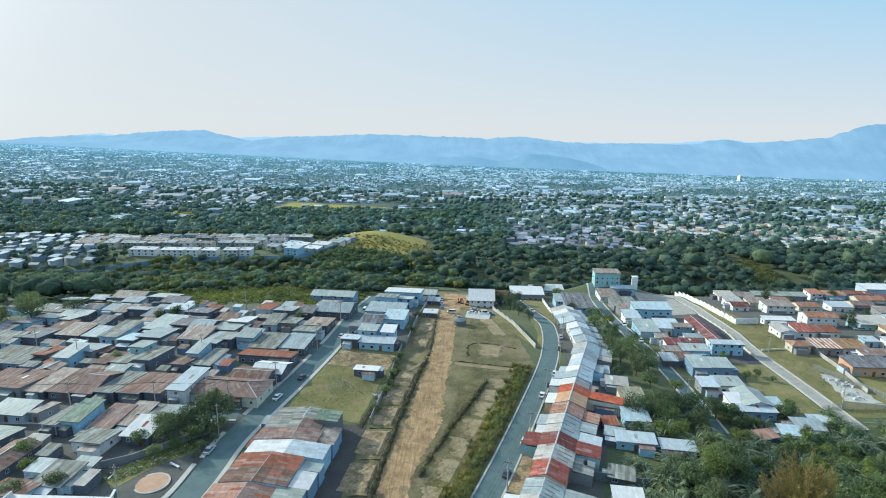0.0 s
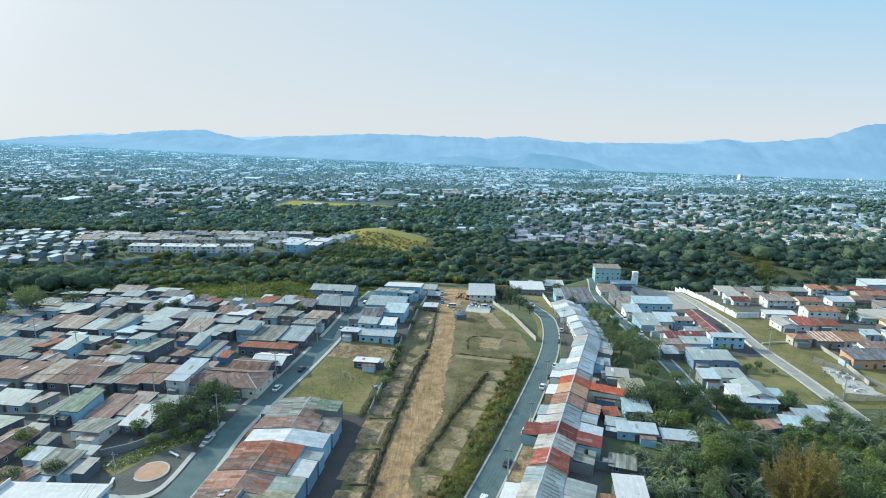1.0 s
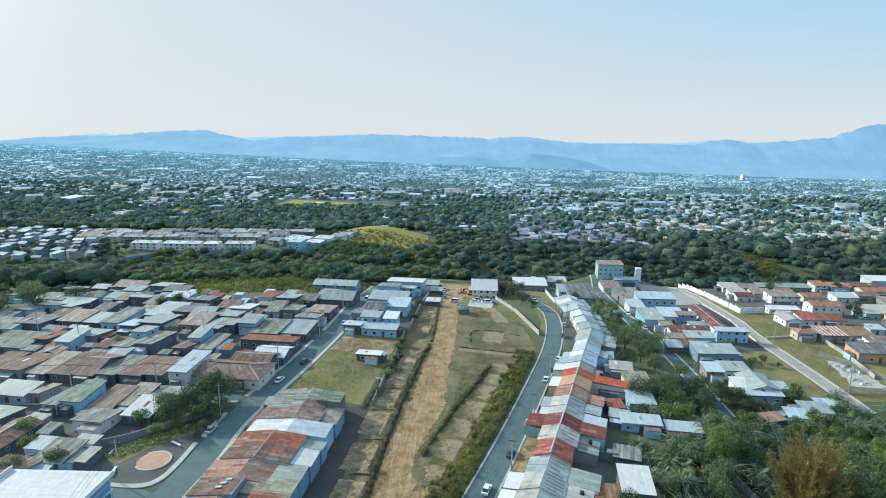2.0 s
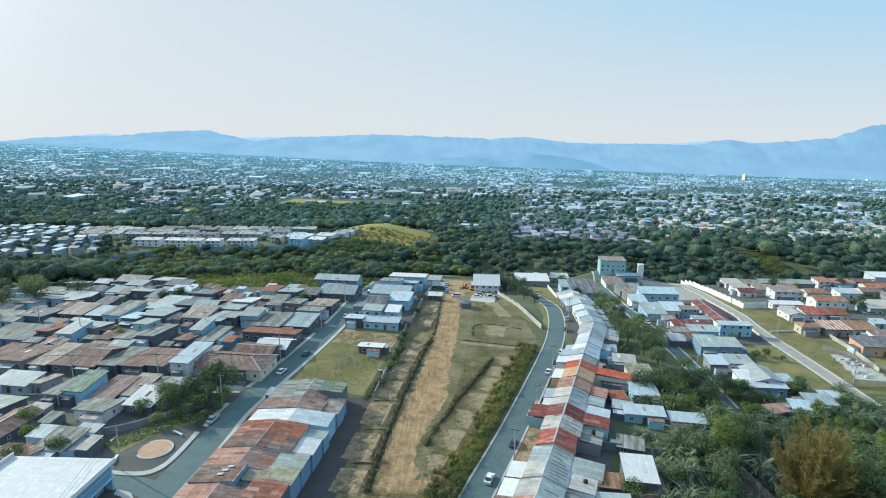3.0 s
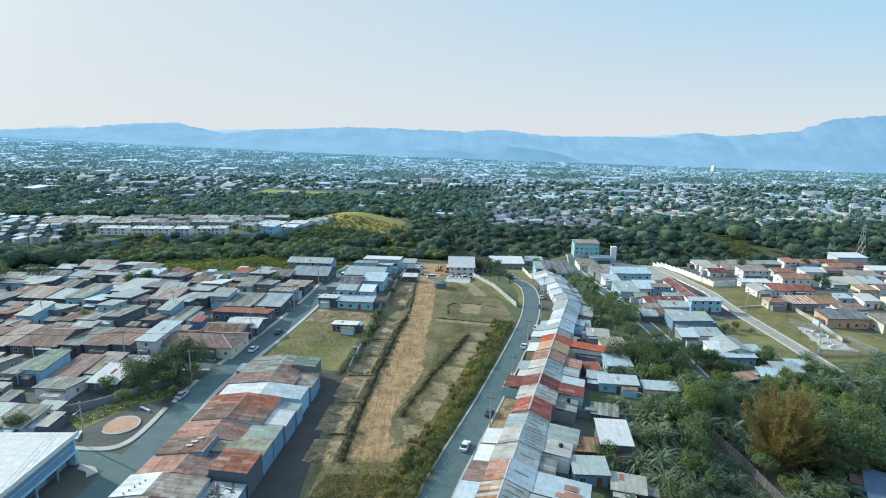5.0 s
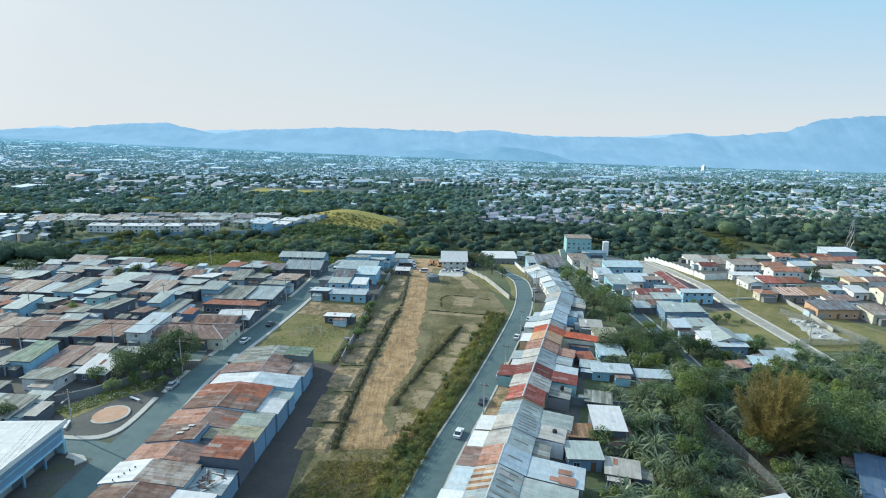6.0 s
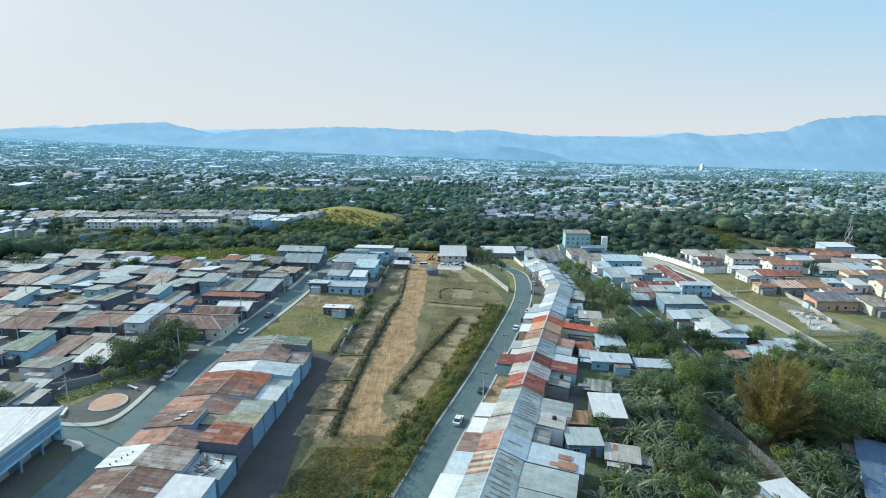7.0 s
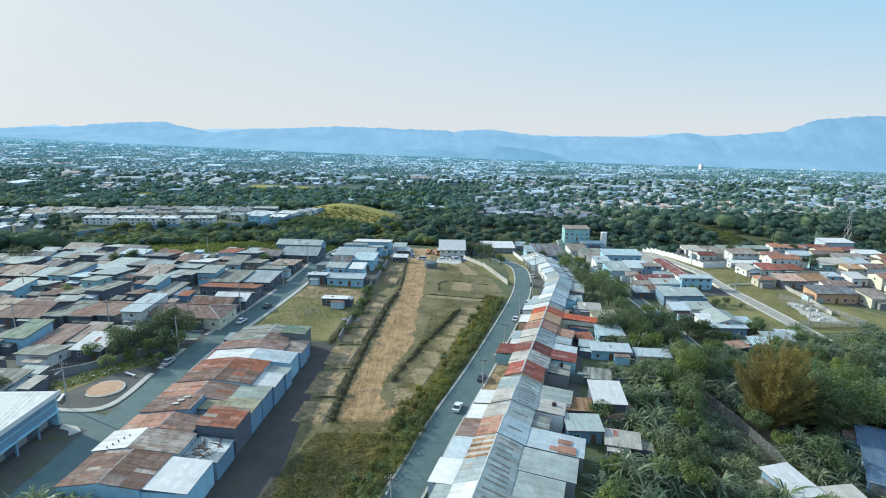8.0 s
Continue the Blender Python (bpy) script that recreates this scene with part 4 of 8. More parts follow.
            V = [(-hw, -hd, low), (hw, -hd, low), (hw, hd, low), (-hw, hd, low), (-hw, -hd, h - 0.1), (hw, -hd, h - 0.1), (hw, hd, h - 0.1), (-hw, hd, h - 0.1), (0, -hd, top - 0.1), (0, hd, top - 0.1)]
            F = [(0, 1, 5, 8, 4), (1, 2, 6, 5), (2, 3, 7, 9, 6), (3, 0, 4, 7), (4, 8, 9, 7), (8, 5, 6, 9), (3, 2, 1, 0)]
            e = 0.30 * o
            put("roof_slope", slab("roof_slope", (-w / 2 - o, d / 2 + o, h - e), (-w / 2 - o, -d / 2 - o, h - e), (0, -d / 2 - o, top), (0, d / 2 + o, top), rm), ob)
            put("roof_slope", slab("roof_slope", (w / 2 + o, -d / 2 - o, h - e), (w / 2 + o, d / 2 + o, h - e), (0, d / 2 + o, top), (0, -d / 2 - o, top), rm), ob)
            cv, cf = box_vf(-0.16, 0.16, -d / 2 - o, d / 2 + o, top - 0.02, top + 0.05)
        put("wall", mesh_from("wall", V, F, wm), ob)
        put("ridge_cap", mesh_from("ridge_cap", cv, cf, M_TRIM), ob)
    else:
        k = min(w, d) / 2
        top = h + k * 0.32
        bv, bf = box_vf(-hw, hw, -hd, hd, low, h - 0.12)
        put("wall", mesh_from("wall", bv, bf, wm), ob)
        W, D = w / 2 + o, d / 2 + o
        rx, ry = max(0.1, W - k), max(0.1, D - k)
        for a, b, cc, dd in (((-W, -D), (W, -D), (rx, -ry), (-rx, -ry)), ((W, -D), (W, D), (rx, ry), (rx, -ry)), ((W, D), (-W, D), (-rx, ry), (rx, ry)), ((-W, D), (-W, -D), (-rx, -ry), (-rx, ry))):
            put("roof_slope", slab("roof_slope", (*a, h), (*b, h), (*cc, top), (*dd, top), rm), ob)
        for sx in (-1, 1):
            for sy in (-1, 1):
                a, b = Vector((sx * W, sy * D, h + 0.03)), Vector((sx * rx, sy * ry, top + 0.03))
                hv, hf = box_vf(-0.14, 0.14, 0, (b - a).length, -0.02, 0.05)
                m = Matrix.Translation(a) @ (b - a).to_track_quat("Y", "Z").to_matrix().to_4x4()
                put("hip_cap", mesh_from("hip_cap", hv, hf, M_TRIM), ob, m)
    openings(ob, w - 0.5, d - 0.5, max(0, low + 0.15), h, r, "e" if x < 0 else "w")
    for side in (0, -90, 90):            # sheds and porches leaning on the walls
        if r.random() > (0.62 if side == 0 else 0.42) or w < 5:
            continue
        dep = r.uniform(1.6, 3.0)
        span = (w if side == 0 else d) - 0.6
        run = span * r.uniform(.4, .85)
        off = r.uniform(-.5, .5) * (span - run)
        reach = (d if side == 0 else w) / 2 - 0.25
        a = radians(rot + side)
        px, py = x + math.sin(a) * (reach + dep / 2), y - math.cos(a) * (reach + dep / 2)
        if road_near(px, py, 6.5 if side else 6.0) or ground(px, py) - g > .9:
            continue
        zt = min(2.75, h - .3)
        zl = zt - dep * r.uniform(.06, .14)
        m = pose(0, 0, 0, 0, 0, side)
        shed = put("lean_to", mesh_from("lean_to", *box_vf(off - run / 2 + .12, off + run / 2 - .12, -reach - dep + .25, -reach + .02, low, zl - .14), r.choice((wm, wm, WALLS["grey"], WALLS["dark"], WALLS["bluewhite"]))), ob, m)
        put("lean_to_roof", slab("lean_to_roof", (off - run / 2, -reach - dep, zl), (off + run / 2, -reach - dep, zl), (off + run / 2, -reach, zt), (off - run / 2, -reach, zt), ROOFS[r.choice(("zinc", "teal", "zinc", "grey", "tan", "brown", "moss", "bluewhite", "brownred", "white", "beige"))], 0.06), shed)
    if form == "s" and w > 6 and r.random() < 0.35:      # a loose lighter sheet laid on the roof
        sl = (back - h) / d
        px, py = r.uniform(-w * .3, w * .3), r.uniform(-d * .2, d * .1)
        L = min(2.6, d * .4)
        q = [(px - .45, py, h + (py + d / 2) * sl + .04), (px + .45, py, h + (py + d / 2) * sl + .04), (px + .45, py + L, h + (py + L + d / 2) * sl + .04), (px - .45, py + L, h + (py + L + d / 2) * sl + .04)]
        put("roof_patch", slab("roof_patch", *q, ROOFS[r.choice(["white", "rust", "zinc", "tan"])], 0.03), ob)
    return ob


# corrugated sheet, one metre square, to be scaled to the sheets of a slope
cv, cf = [], []
for i in range(9):
    zc = 0.03 if i % 2 else 0.0
    cv += [(i / 8, 0, zc), (i / 8, 1, zc)]
for i in range(8):
    cf.append((2 * i, 2 * i + 2, 2 * i + 3, 2 * i + 1))
SHEET = {}


def sheet_mesh(roof):
    if roof not in SHEET:
        uv = [[(cv[i][0] * 0.84, cv[i][1] * 2.5) for i in f] for f in cf]
        SHEET[roof] = mesh_from("roof_sheet", cv, cf, ROOFS[roof], uv)
    return SHEET[roof]


def sheeted(parent, name, a, b, c, d, roof, r, sheets=True, alt=None, alt_share=0.0):
    """A roof slope; where it is near, covered with single corrugated sheets."""
    ob = put(name, slab(name, a, b, c, d, ROOFS[roof]), parent)
    if not sheets:
        return
    a, b, c, d = (Vector(p) for p in (a, b, c, d))
    ux, vy = b - a, d - a
    n = ux.cross(vy).normalized()
    nu = max(2, round(ux.length / 1.02))
    nv = max(1, round(vy.length / 2.9))
    rot = Matrix((ux.normalized(), vy.normalized(), n)).transposed().to_4x4()
    for i in range(nu):
        for j in range(nv):
            rr = alt if alt and (i % 2 if alt_share > 1 else r.random() < alt_share) else roof
            p = a + ux * (i / nu) + vy * (j / nv) + n * (0.02 + 0.012 * ((i + j) % 2) + 0.01 * j)
            skew = Matrix.Rotation(r.uniform(-0.006, 0.006), 4, "Z")
            put("roof_sheet", sheet_mesh(rr), ob, Matrix.Translation(p) @ rot @ skew @ Matrix.Diagonal((ux.length / nu * 1.02, vy.length / nv * 1.02, 1, 1)))


def terrace_house(ox, oy, rot, s0, s1, xf, xb, ef, top, eb, front, back, wall, sheets, group, porch=None, rear=None, strips=0, alt=None):
    """A unit of a terrace. Local y runs along the row from s0 to s1; the ridge lies at x = 0, the street eave at xf, the rear eave at xb."""
    L = s1 - s0
    c, s = math.cos(radians(rot)), math.sin(radians(rot))
    mx, my = ox - s * (s0 + s1) / 2, oy + c * (s0 + s1) / 2
    g = ground(mx, my)
    r = random.Random(int(s0 * 37) + int(ox * 11))
    ob = thing("row_house", mx, my, g, rot, f"row house with {LABEL_ROOF[front]} front roof, {LABEL_ROOF[back]} rear roof", "house", group)
    rd = rear[0] if rear else 0
    for k in (0.0, 0.5, 1.0):
        TAKEN.append((mx + (xb + rd * k - 1.5) * c, my + (xb + rd * k - 1.5) * s, 3.8))
    TAKEN.append((mx + xf * c, my + xf * s, 6.0))
    h = L / 2 - 0.02
    V = [(xf + .25, -h, -1.2), (xf + .25, -h, ef - .12), (0, -h, top - .12), (xb - .2, -h, eb - .12), (xb - .2, -h, -1.2)]
    V += [(a, h, b) for a, _, b in V]
    F = [(0, 4, 3, 2, 1), (5, 6, 7, 8, 9), (0, 1, 6, 5), (1, 2, 7, 6), (2, 3, 8, 7), (3, 4, 9, 8), (4, 0, 5, 9)]
    put("wall", mesh_from("wall", V, F, WALLS[wall]), ob)
    h -= 0.03
    sheeted(ob, "street_slope", (xf, h, ef), (xf, -h, ef), (0, -h, top), (0, h, top), front, r, sheets, alt, 2.0 if alt == "amberstripe" else 0.03)
    sheeted(ob, "rear_slope", (xb, -h, eb), (xb, h, eb), (0, h, top), (0, -h, top), back, r, sheets, "beige" if alt == "amberstripe" else alt, 0.30 if alt == "amberstripe" else 0.05)
    cv2, cf2 = join_vf([([(-.22, -h, top - .02), (0, -h, top + .09), (.22, -h, top - .02), (-.22, h, top - .02), (0, h, top + .09), (.22, h, top - .02)], [(0, 1, 4, 3), (1, 2, 5, 4), (0, 2, 1), (3, 4, 5)])])
    put("ridge_cap", mesh_from("ridge_cap", cv2, cf2, M_TRIM), ob)
    for i in range(strips):          # translucent skylight sheets, darker than the rest
        yy = -h + (i + 0.7) * 2 * h / (strips + 0.4)
        k0, k1 = r.uniform(.1, .25), r.uniform(.6, .9)
        z = lambda k: top + (eb - top) * k + .07
        put("skylight", slab("skylight", (xb * k1, yy, z(k1)), (xb * k1, yy + .4, z(k1)), (xb * k0, yy + .4, z(k0)), (xb * k0, yy, z(k0)), M_CLEAR, .03), ob)
    if porch:
        dep, roof = porch
        p = put("porch", mesh_from("porch", *box_vf(xf - dep + .2, xf + .25, -h, -h + .12, -1.2, ef - .75), WALLS[wall]), ob)
        for k in (0, 1):
            yy = -h + .2 + k * (2 * h - .55)
            put("porch_post", mesh_from("porch_post", *box_vf(xf - dep + .15, xf - dep + .3, yy, yy + .15, -1.2, ef - .55), WALLS[wall]), p)
        sheeted(p, "porch_roof", (xf - dep, h, ef - .55), (xf - dep, -h, ef - .55), (xf + .05, -h, ef - .08), (xf + .05, h, ef - .08), roof, r, False)
    if rear:
        dep, roof, zr = rear
        if dep >= 6 and eb - .8 < zr < eb + .3:                # long wings carry the rear slope on
            zr = eb - .06
        hh = h * r.uniform(.86, .99)
        p = put("rear_wing", mesh_from("rear_wing", *box_vf(xb - .2, xb + dep - .2, -hh, hh, -1.6, zr - .42 - .03 * dep), WALLS[wall]), ob)
        sheeted(p, "wing_roof", (xb + dep, -hh, zr - .3 - .03 * dep), (xb + dep, hh, zr - .3 - .03 * dep), (xb - .1, hh, zr), (xb - .1, -hh, zr), roof, r, sheets and dep < 9 and False)
    put("door", DOOR, ob, pose(xf + .25, -L * .22, 0, 0, 0, -90))
    add_window(ob, xf + .25, L * .2, .95, -90, (1.4, 1.1))
    return ob


# ---- western terrace, backing on to the plot ----
W_ROW = "terrace on the western street"
def west_unit(s0, s1, front, back, wall, rear=None, alt=None, lift=0.0, ridge=0.0, xf=-7.2, xb=7.0, pitch=(4.4, 5.5, 4.7)):
    c, s = math.cos(radians(-5.5)), math.sin(radians(-5.5))
    terrace_house(-52.3 + c * ridge, 80.0 + s * ridge, -5.5, s0, s1, xf - ridge, xb - ridge, pitch[0] + lift, pitch[1] + lift, pitch[2] + lift, front, back, wall, s0 < 62, W_ROW, None, rear, 0, alt)


def annex(s0, s1, x0, x1, z0, z1, roof, wall, alt=None):
    """A lean-to behind the terrace; its roof runs from z0 at the terrace to z1 at the outer wall."""
    x, y = on_row((s0 + s1) / 2, (x0 + x1) / 2)
    h, w = (s1 - s0) / 2, (x1 - x0) / 2
    ob = thing("annex", x, y, ground(x, y), -5.5, f"{LABEL_WALL[wall]} rear annex with a {LABEL_ROOF[roof]} sheet roof behind the terrace", "annex", "annexes behind the western terrace")
    V = [(-w, -h, -1.6), (w, -h, -1.6), (w, h, -1.6), (-w, h, -1.6), (-w, -h, z0 - .12), (w, -h, z1 - .12), (w, h, z1 - .12), (-w, h, z0 - .12)]
    put("wall", mesh_from("wall", V, [(0, 1, 5, 4), (1, 2, 6, 5), (2, 3, 7, 6), (3, 0, 4, 7), (4, 5, 6, 7), (3, 2, 1, 0)], WALLS[wall]), ob)
    r = random.Random(int(s0 * 31))
    sheeted(ob, "annex_roof", (w + .25, -h - .15, z1), (w + .25, h + .15, z1), (-w - .1, h + .15, z0), (-w - .1, -h - .15, z0), roof, r, True, alt, .12)


def on_row(s, x):
    """Place on the western terrace: along the row and across it."""
    a = radians(-5.5)
    return -52.3 - math.sin(a) * s + math.cos(a) * x, 80.0 + math.cos(a) * s + math.sin(a) * x


west_unit(-1.6, 8.2, "brown", "brown", "sky", (7.4, "white", 4.6), "tan", -.1)
west_unit(8.2, 15.0, "white", "tan", "bluewhite", None, None, -.05, -1.3, -8.0, 8.0)
west_unit(15.0, 21.1, "salmon", "brownred", "sky", None, "salmon", .05, .3, -7.4, 6.8)
west_unit(21.1, 27.6, "brown", "brown", "bluewall", None, "brownred", 0.0, 3.1, -7.1, 3.5, (5.0, 6.2, 6.1))
west_unit(27.6, 34.9, "salmon", "brownred", "sky", None, "rust", 0.0, .6, -7.8, 7.7)
west_unit(34.9, 41.0, "brown", "brown", "bluewhite", None, "rust", .35, 1.3, -7.0, 10.0)
west_unit(41.0, 47.4, "rust", "rust", "bluewhite", None, "red", .35, 1.3, -7.0, 10.0)
west_unit(47.4, 54.4, "white", "bluewhite", "sky", None, None, -.05, 4.0, -7.0, 14.5)
west_unit(54.4, 60.6, "brownred", "brownred", "sky", None, "salmon", .05, 3.0, -7.4, 10.3)
west_unit(60.6, 66.6, "moss", "brown", "sky", None, "tan", -.2, 2.6, -7.4, 9.0)
west_unit(66.6, 73.2, "moss", "moss", "grey", None, "tan", -.5, 2.0, -7.4, 8.0)
# annex walls in a deeper blue than the terrace: painted shade
annex(8.6, 15.6, 8.1, 14.4, 4.1, 3.7, "zinc", "bluewall", "white")
annex(16.4, 23.6, 6.9, 14.4, 6.1, 5.7, "rust", "dark", "tan")
annex(21.3, 23.8, 3.5, 6.8, 4.4, 4.3, "grey", "bluewall")
annex(23.8, 29.4, 3.7, 14.4, 5.2, 4.7, "olive", "bluewall")
annex(29.6, 35.4, 7.8, 14.5, 5.1, 4.8, "green", "bluewall")
annex(35.8, 42.3, 10.1, 14.8, 5.0, 4.6, "white", "bluewall")
annex(43.4, 47.2, 10.1, 14.9, 4.5, 4.2, "teal", "bluewall")
annex(55.6, 61.0, 10.4, 14.5, 4.8, 4.3, "tan", "bluewall", "brownred")
annex(64.6, 70.4, 6.2, 12.8, 6.1, 5.9, "greenpaint", "slate")
annex(61.2, 64.5, 9.1, 14.2, 4.4, 4.0, "tan", "bluewall")

for i in range(5):
    vx, vy = on_row(8.6 + i * .95, -5.2 + i * .45)
    vent = thing("roof_vent", vx, vy, ground(vx, vy) + 4.85 + i * .06, -5.5, "small black vent on the white roof", "roof vent", "black vents on a white roof")
    bm = bmesh.new()
    bmesh.ops.create_cone(bm, segments=10, radius1=.13, radius2=.10, depth=.26, cap_ends=True)
    put("vent_body", bm_mesh("vent_body", bm, M_RUBBER), vent, pose(0, 0, .1))
for i, (sx2, sy2) in enumerate(((23.6, -.9), (25.0, -.5), (26.4, 0.1))):
    vx, vy = on_row(sx2, sy2)
    loose = thing("loose_sheet", vx, vy, ground(vx, vy) + 5.04 + (sy2 + 7.1) * .1176, -5.5, "pale loose sheet lying on the rusty roof", "roof sheet", "loose sheets")
    put("sheet_body", mesh_from("sheet_body", *box_vf(-.7, .7, -.35, .35, .05, .09), M_TRIM), loose, pose(0, 0, 0, 0, -8, 0))
pr = random.Random(4)
for i in range(16):
    vx, vy = on_row(pr.uniform(9.5, 14.5), pr.uniform(9, 13))
    plank = thing("plank", vx, vy, ground(vx, vy) + 4.02, pr.uniform(0, 180), "weathered plank lying on the rear roof", "plank", "heap of planks on a roof")
    put("plank_body", mesh_from("plank_body", *box_vf(-1.5, 1.5, -.12, .12, 0, .06), M_WOODPOLE if i % 3 else M_TRIM), plank, pose(0, 0, .06 * (i % 4), 0, pr.uniform(-4, 4), 0))


def water_tank(x, y, z):
    ob = thing("water_tank", x, y, z, 0, "small black plastic water tank on a roof", "water tank", "roof water tanks")
    bm = bmesh.new()
    bmesh.ops.create_cone(bm, segments=14, radius1=.55, radius2=.5, depth=1.0, cap_ends=True)
    put("tank_body", bm_mesh("tank_body", bm, M_RUBBER), ob, pose(0, 0, .5))
    bm = bmesh.new()
    bmesh.ops.create_cone(bm, segments=14, radius1=.5, radius2=.2, depth=.2, cap_ends=True)
    put("tank_lid", bm_mesh("tank_lid", bm, M_RUBBER), ob, pose(0, 0, 1.1))

# ---- terrace east of the curving street ----
E_ROW = "terrace on the curving street"
def east_unit(s0, s1, front, back, wall, porch=None, rear=None, strips=0, alt=None, xf=-4.9, xb=5.2, lift=0.0):
    step = (int(s0 * 7) % 5 - 2) * 0.14      # no two neighbours built alike
    lift, xf, xb = lift + step, xf + (int(s0 * 3) % 4 - 1.5) * 0.22, xb + (int(s0 * 5) % 4 - 1.5) * 0.25
    terrace_house(8.0, 80.0, -18.9, s0, s1, xf, xb, 4.1 + lift, 5.7 + lift * 1.3, 4.0 + lift, front, back, wall, s0 < 56, E_ROW, porch, rear, strips, alt)

east_unit(-20, -13, "zinc", "teal", "grey", (3, "white"), (5, "zinc", 3.8), 3)
east_unit(-13, -6, "teal", "teal", "grey", (3.2, "zinc"), (4, "teal", 3.8), 4)
east_unit(-6, 1.2, "white", "teal", "bluewhite", (3.0, "teal"), (3.2, "teal", 3.8), 3, None, -4.6, 6.2)
east_unit(1.2, 9, "zinc", "teal", "bluewhite", (4.6, "white"), (8.5, "teal", 3.7), 5, "beige")
east_unit(9, 17, "beige", "teal", "grey", (4.2, "bluewhite"), (10.5, "teal", 3.8), 4, "amberstripe")
east_unit(17, 24.4, "salmon", "bluewhite", "grey", (4.0, "brownred"), (11.0, "bluewhite", 4.0), 1, None, -4.9, 5.6)
east_unit(24.4, 31.9, "beige", "teal", "white", (3.6, "white"), (3.6, "moss", 3.4), 1)
east_unit(31.9, 38.6, "beige", "zinc", "white", (3.8, "white"), (6.0, "beige", 3.6), 5, "zinc")
east_unit(38.6, 46.4, "zinc", "teal", "white", None, (7.5, "teal", 3.6), 4, None, -5.2, 5.2)
east_unit(46.4, 54.2, "red", "red", "peach", None, None, 0, None, -4.6, 5.4, 0.1)
east_unit(54.2, 61.9, "beige", "beige", "grey", None, (5.4, "moss", 3.4), 4, "tan")
east_unit(61.9, 69.3, "darkred", "darkred", "teal", (4.6, "darkred"), (7.0, "darkred", 4.1), 1)
east_unit(69.3, 75.2, "beige", "zinc", "white", (2.8, "white"), (6.5, "bluewhite", 3.7), 1, "tan")
east_unit(75.2, 81.8, "beige", "zinc", "white", (2.8, "zinc"), (5.0, "zinc", 3.7), 2)
east_unit(81.8, 89.2, "salmon", "salmon", "grey", None, (5.0, "salmon", 3.6), 0)
east_unit(89.2, 96.8, "peachroof", "peachroof", "peach", (3.2, "white"), None, 0)
east_unit(96.8, 103.2, "redorange", "redorange", "cream", None, (11.0, "redorange", 3.8), 0, None, -4.9, 6.0, 0.25)
east_unit(103.2, 109.2, "white", "beige", "white", (3.6, "white"), (3.0, "tan", 3.7), 0)
east_unit(109.2, 115.4, "zinc", "bluewhite", "sky", (3.6, "zinc"), None, 1)
east_unit(115.4, 121.2, "white", "bluewhite", "white", (2.6, "bluewhite"), None, 1)
east_unit(121.2, 127.7, "bluewhite", "bluewhite", "sky", None, (3.0, "zinc", 3.6), 0)
east_unit(127.7, 133.4, "white", "zinc", "white", None, None, 0)
east_unit(133.4, 138.9, "zinc", "zinc", "grey", None, (5.0, "beige", 3.6), 0)
east_unit(138.9, 146.5, "beige", "tealwall", "white", None, (5.0, "zinc", 3.6), 0)
a_e = radians(-18.9)
def on_east(s, x):
    return 8.0 - math.sin(a_e) * s + math.cos(a_e) * x, 80.0 + math.cos(a_e) * s + math.sin(a_e) * x

for s_e, x_e, w_e, l_e in ((18.6, 13.2, 3.4, 2.6), (18.4, 11.0, 2.2, 1.4), (21.2, 12.6, 2.6, 1.6)):
    qx, qy = on_east(s_e, x_e)
    patch = thing("red_sheet", qx, qy, ground(8.0 - math.sin(a_e) * 20.7, 80 + math.cos(a_e) * 20.7) + 4.0 - (x_e - 5.6) * .0275 + .12, -18.9, "red painted sheet laid over the pale blue roof", "roof sheet", "loose sheets")
    put("sheet_body", mesh_from("sheet_body", *box_vf(-w_e / 2, w_e / 2, -l_e / 2, l_e / 2, 0, .03), ROOFS["salmon"]), patch, pose(0, 0, 0, 0, 1.6, 0))
ruled("verge", [on_east(44, -9.0), on_east(53, -9.2), on_east(62, -9.3)], [on_east(44, -5.2), on_east(53, -5.0), on_east(62, -5.4)], M_TAN, .12, "dry bare soil before the terrace", "soil", 6, 1.0, ragged=.4)
for s_t, x_t in ((36, 9), (59, 8.5), (104, 7.5)):
    qx, qy = on_east(s_t, x_t)
    water_tank(qx, qy, ground(qx, qy) + 3.75)
for y0, f, b in ((221.5, "zinc", "tealwall"), (230.2, "bluewhite", "zinc"), (238.9, "white", "bluewhite"), (247.6, "bluewhite", "zinc"), (256.3, "zinc", "white"), (265.0, "white", "zinc"), (273.7, "beige", "white")):
    terrace_house(55.4, 200.0, -1.5, y0 - 200, y0 - 200 + 7.2, -4.6, 5.0, 3.6, 5.0, 3.6, f, b, "white" if y0 % 2 else "sky", False, E_ROW, (2.6, f) if y0 > 240 else None, (4.0, "zinc", 2.8), 0)

# ---- free-standing houses ----
# west block
house(-114.6, 124.4, 8.3, 14.1, -6, 2.9, "gy", "brown", "white")
house(-124.9, 134.3, 9.4, 9.0, -6, 2.9, "s", "green", "grey")
house(-131.1, 148.9, 12.1, 7.3, -6, 3.0, "s", "teal", "bluewhite")
house(-96.0, 118.2, 8.4, 8.3, -6, 2.6, "s", "moss", "bluewhite")
house(-92.8, 123.0, 5.8, 4.2, -6, 2.5, "s", "teal", "grey")
house(-102.7, 112.3, 10.1, 6.8, -6, 2.6, "s", "brown", "sky")
house(-97.5, 134.7, 9.1, 7.8, -6, 2.8, "s", "moss", "white")
house(-86.9, 139.8, 8.5, 9.2, -6, 2.9, "s", "white", "grey")
house(-108.1, 145.3, 6.4, 10.4, -6, 4.2, "s", "greenpaint", "sky")
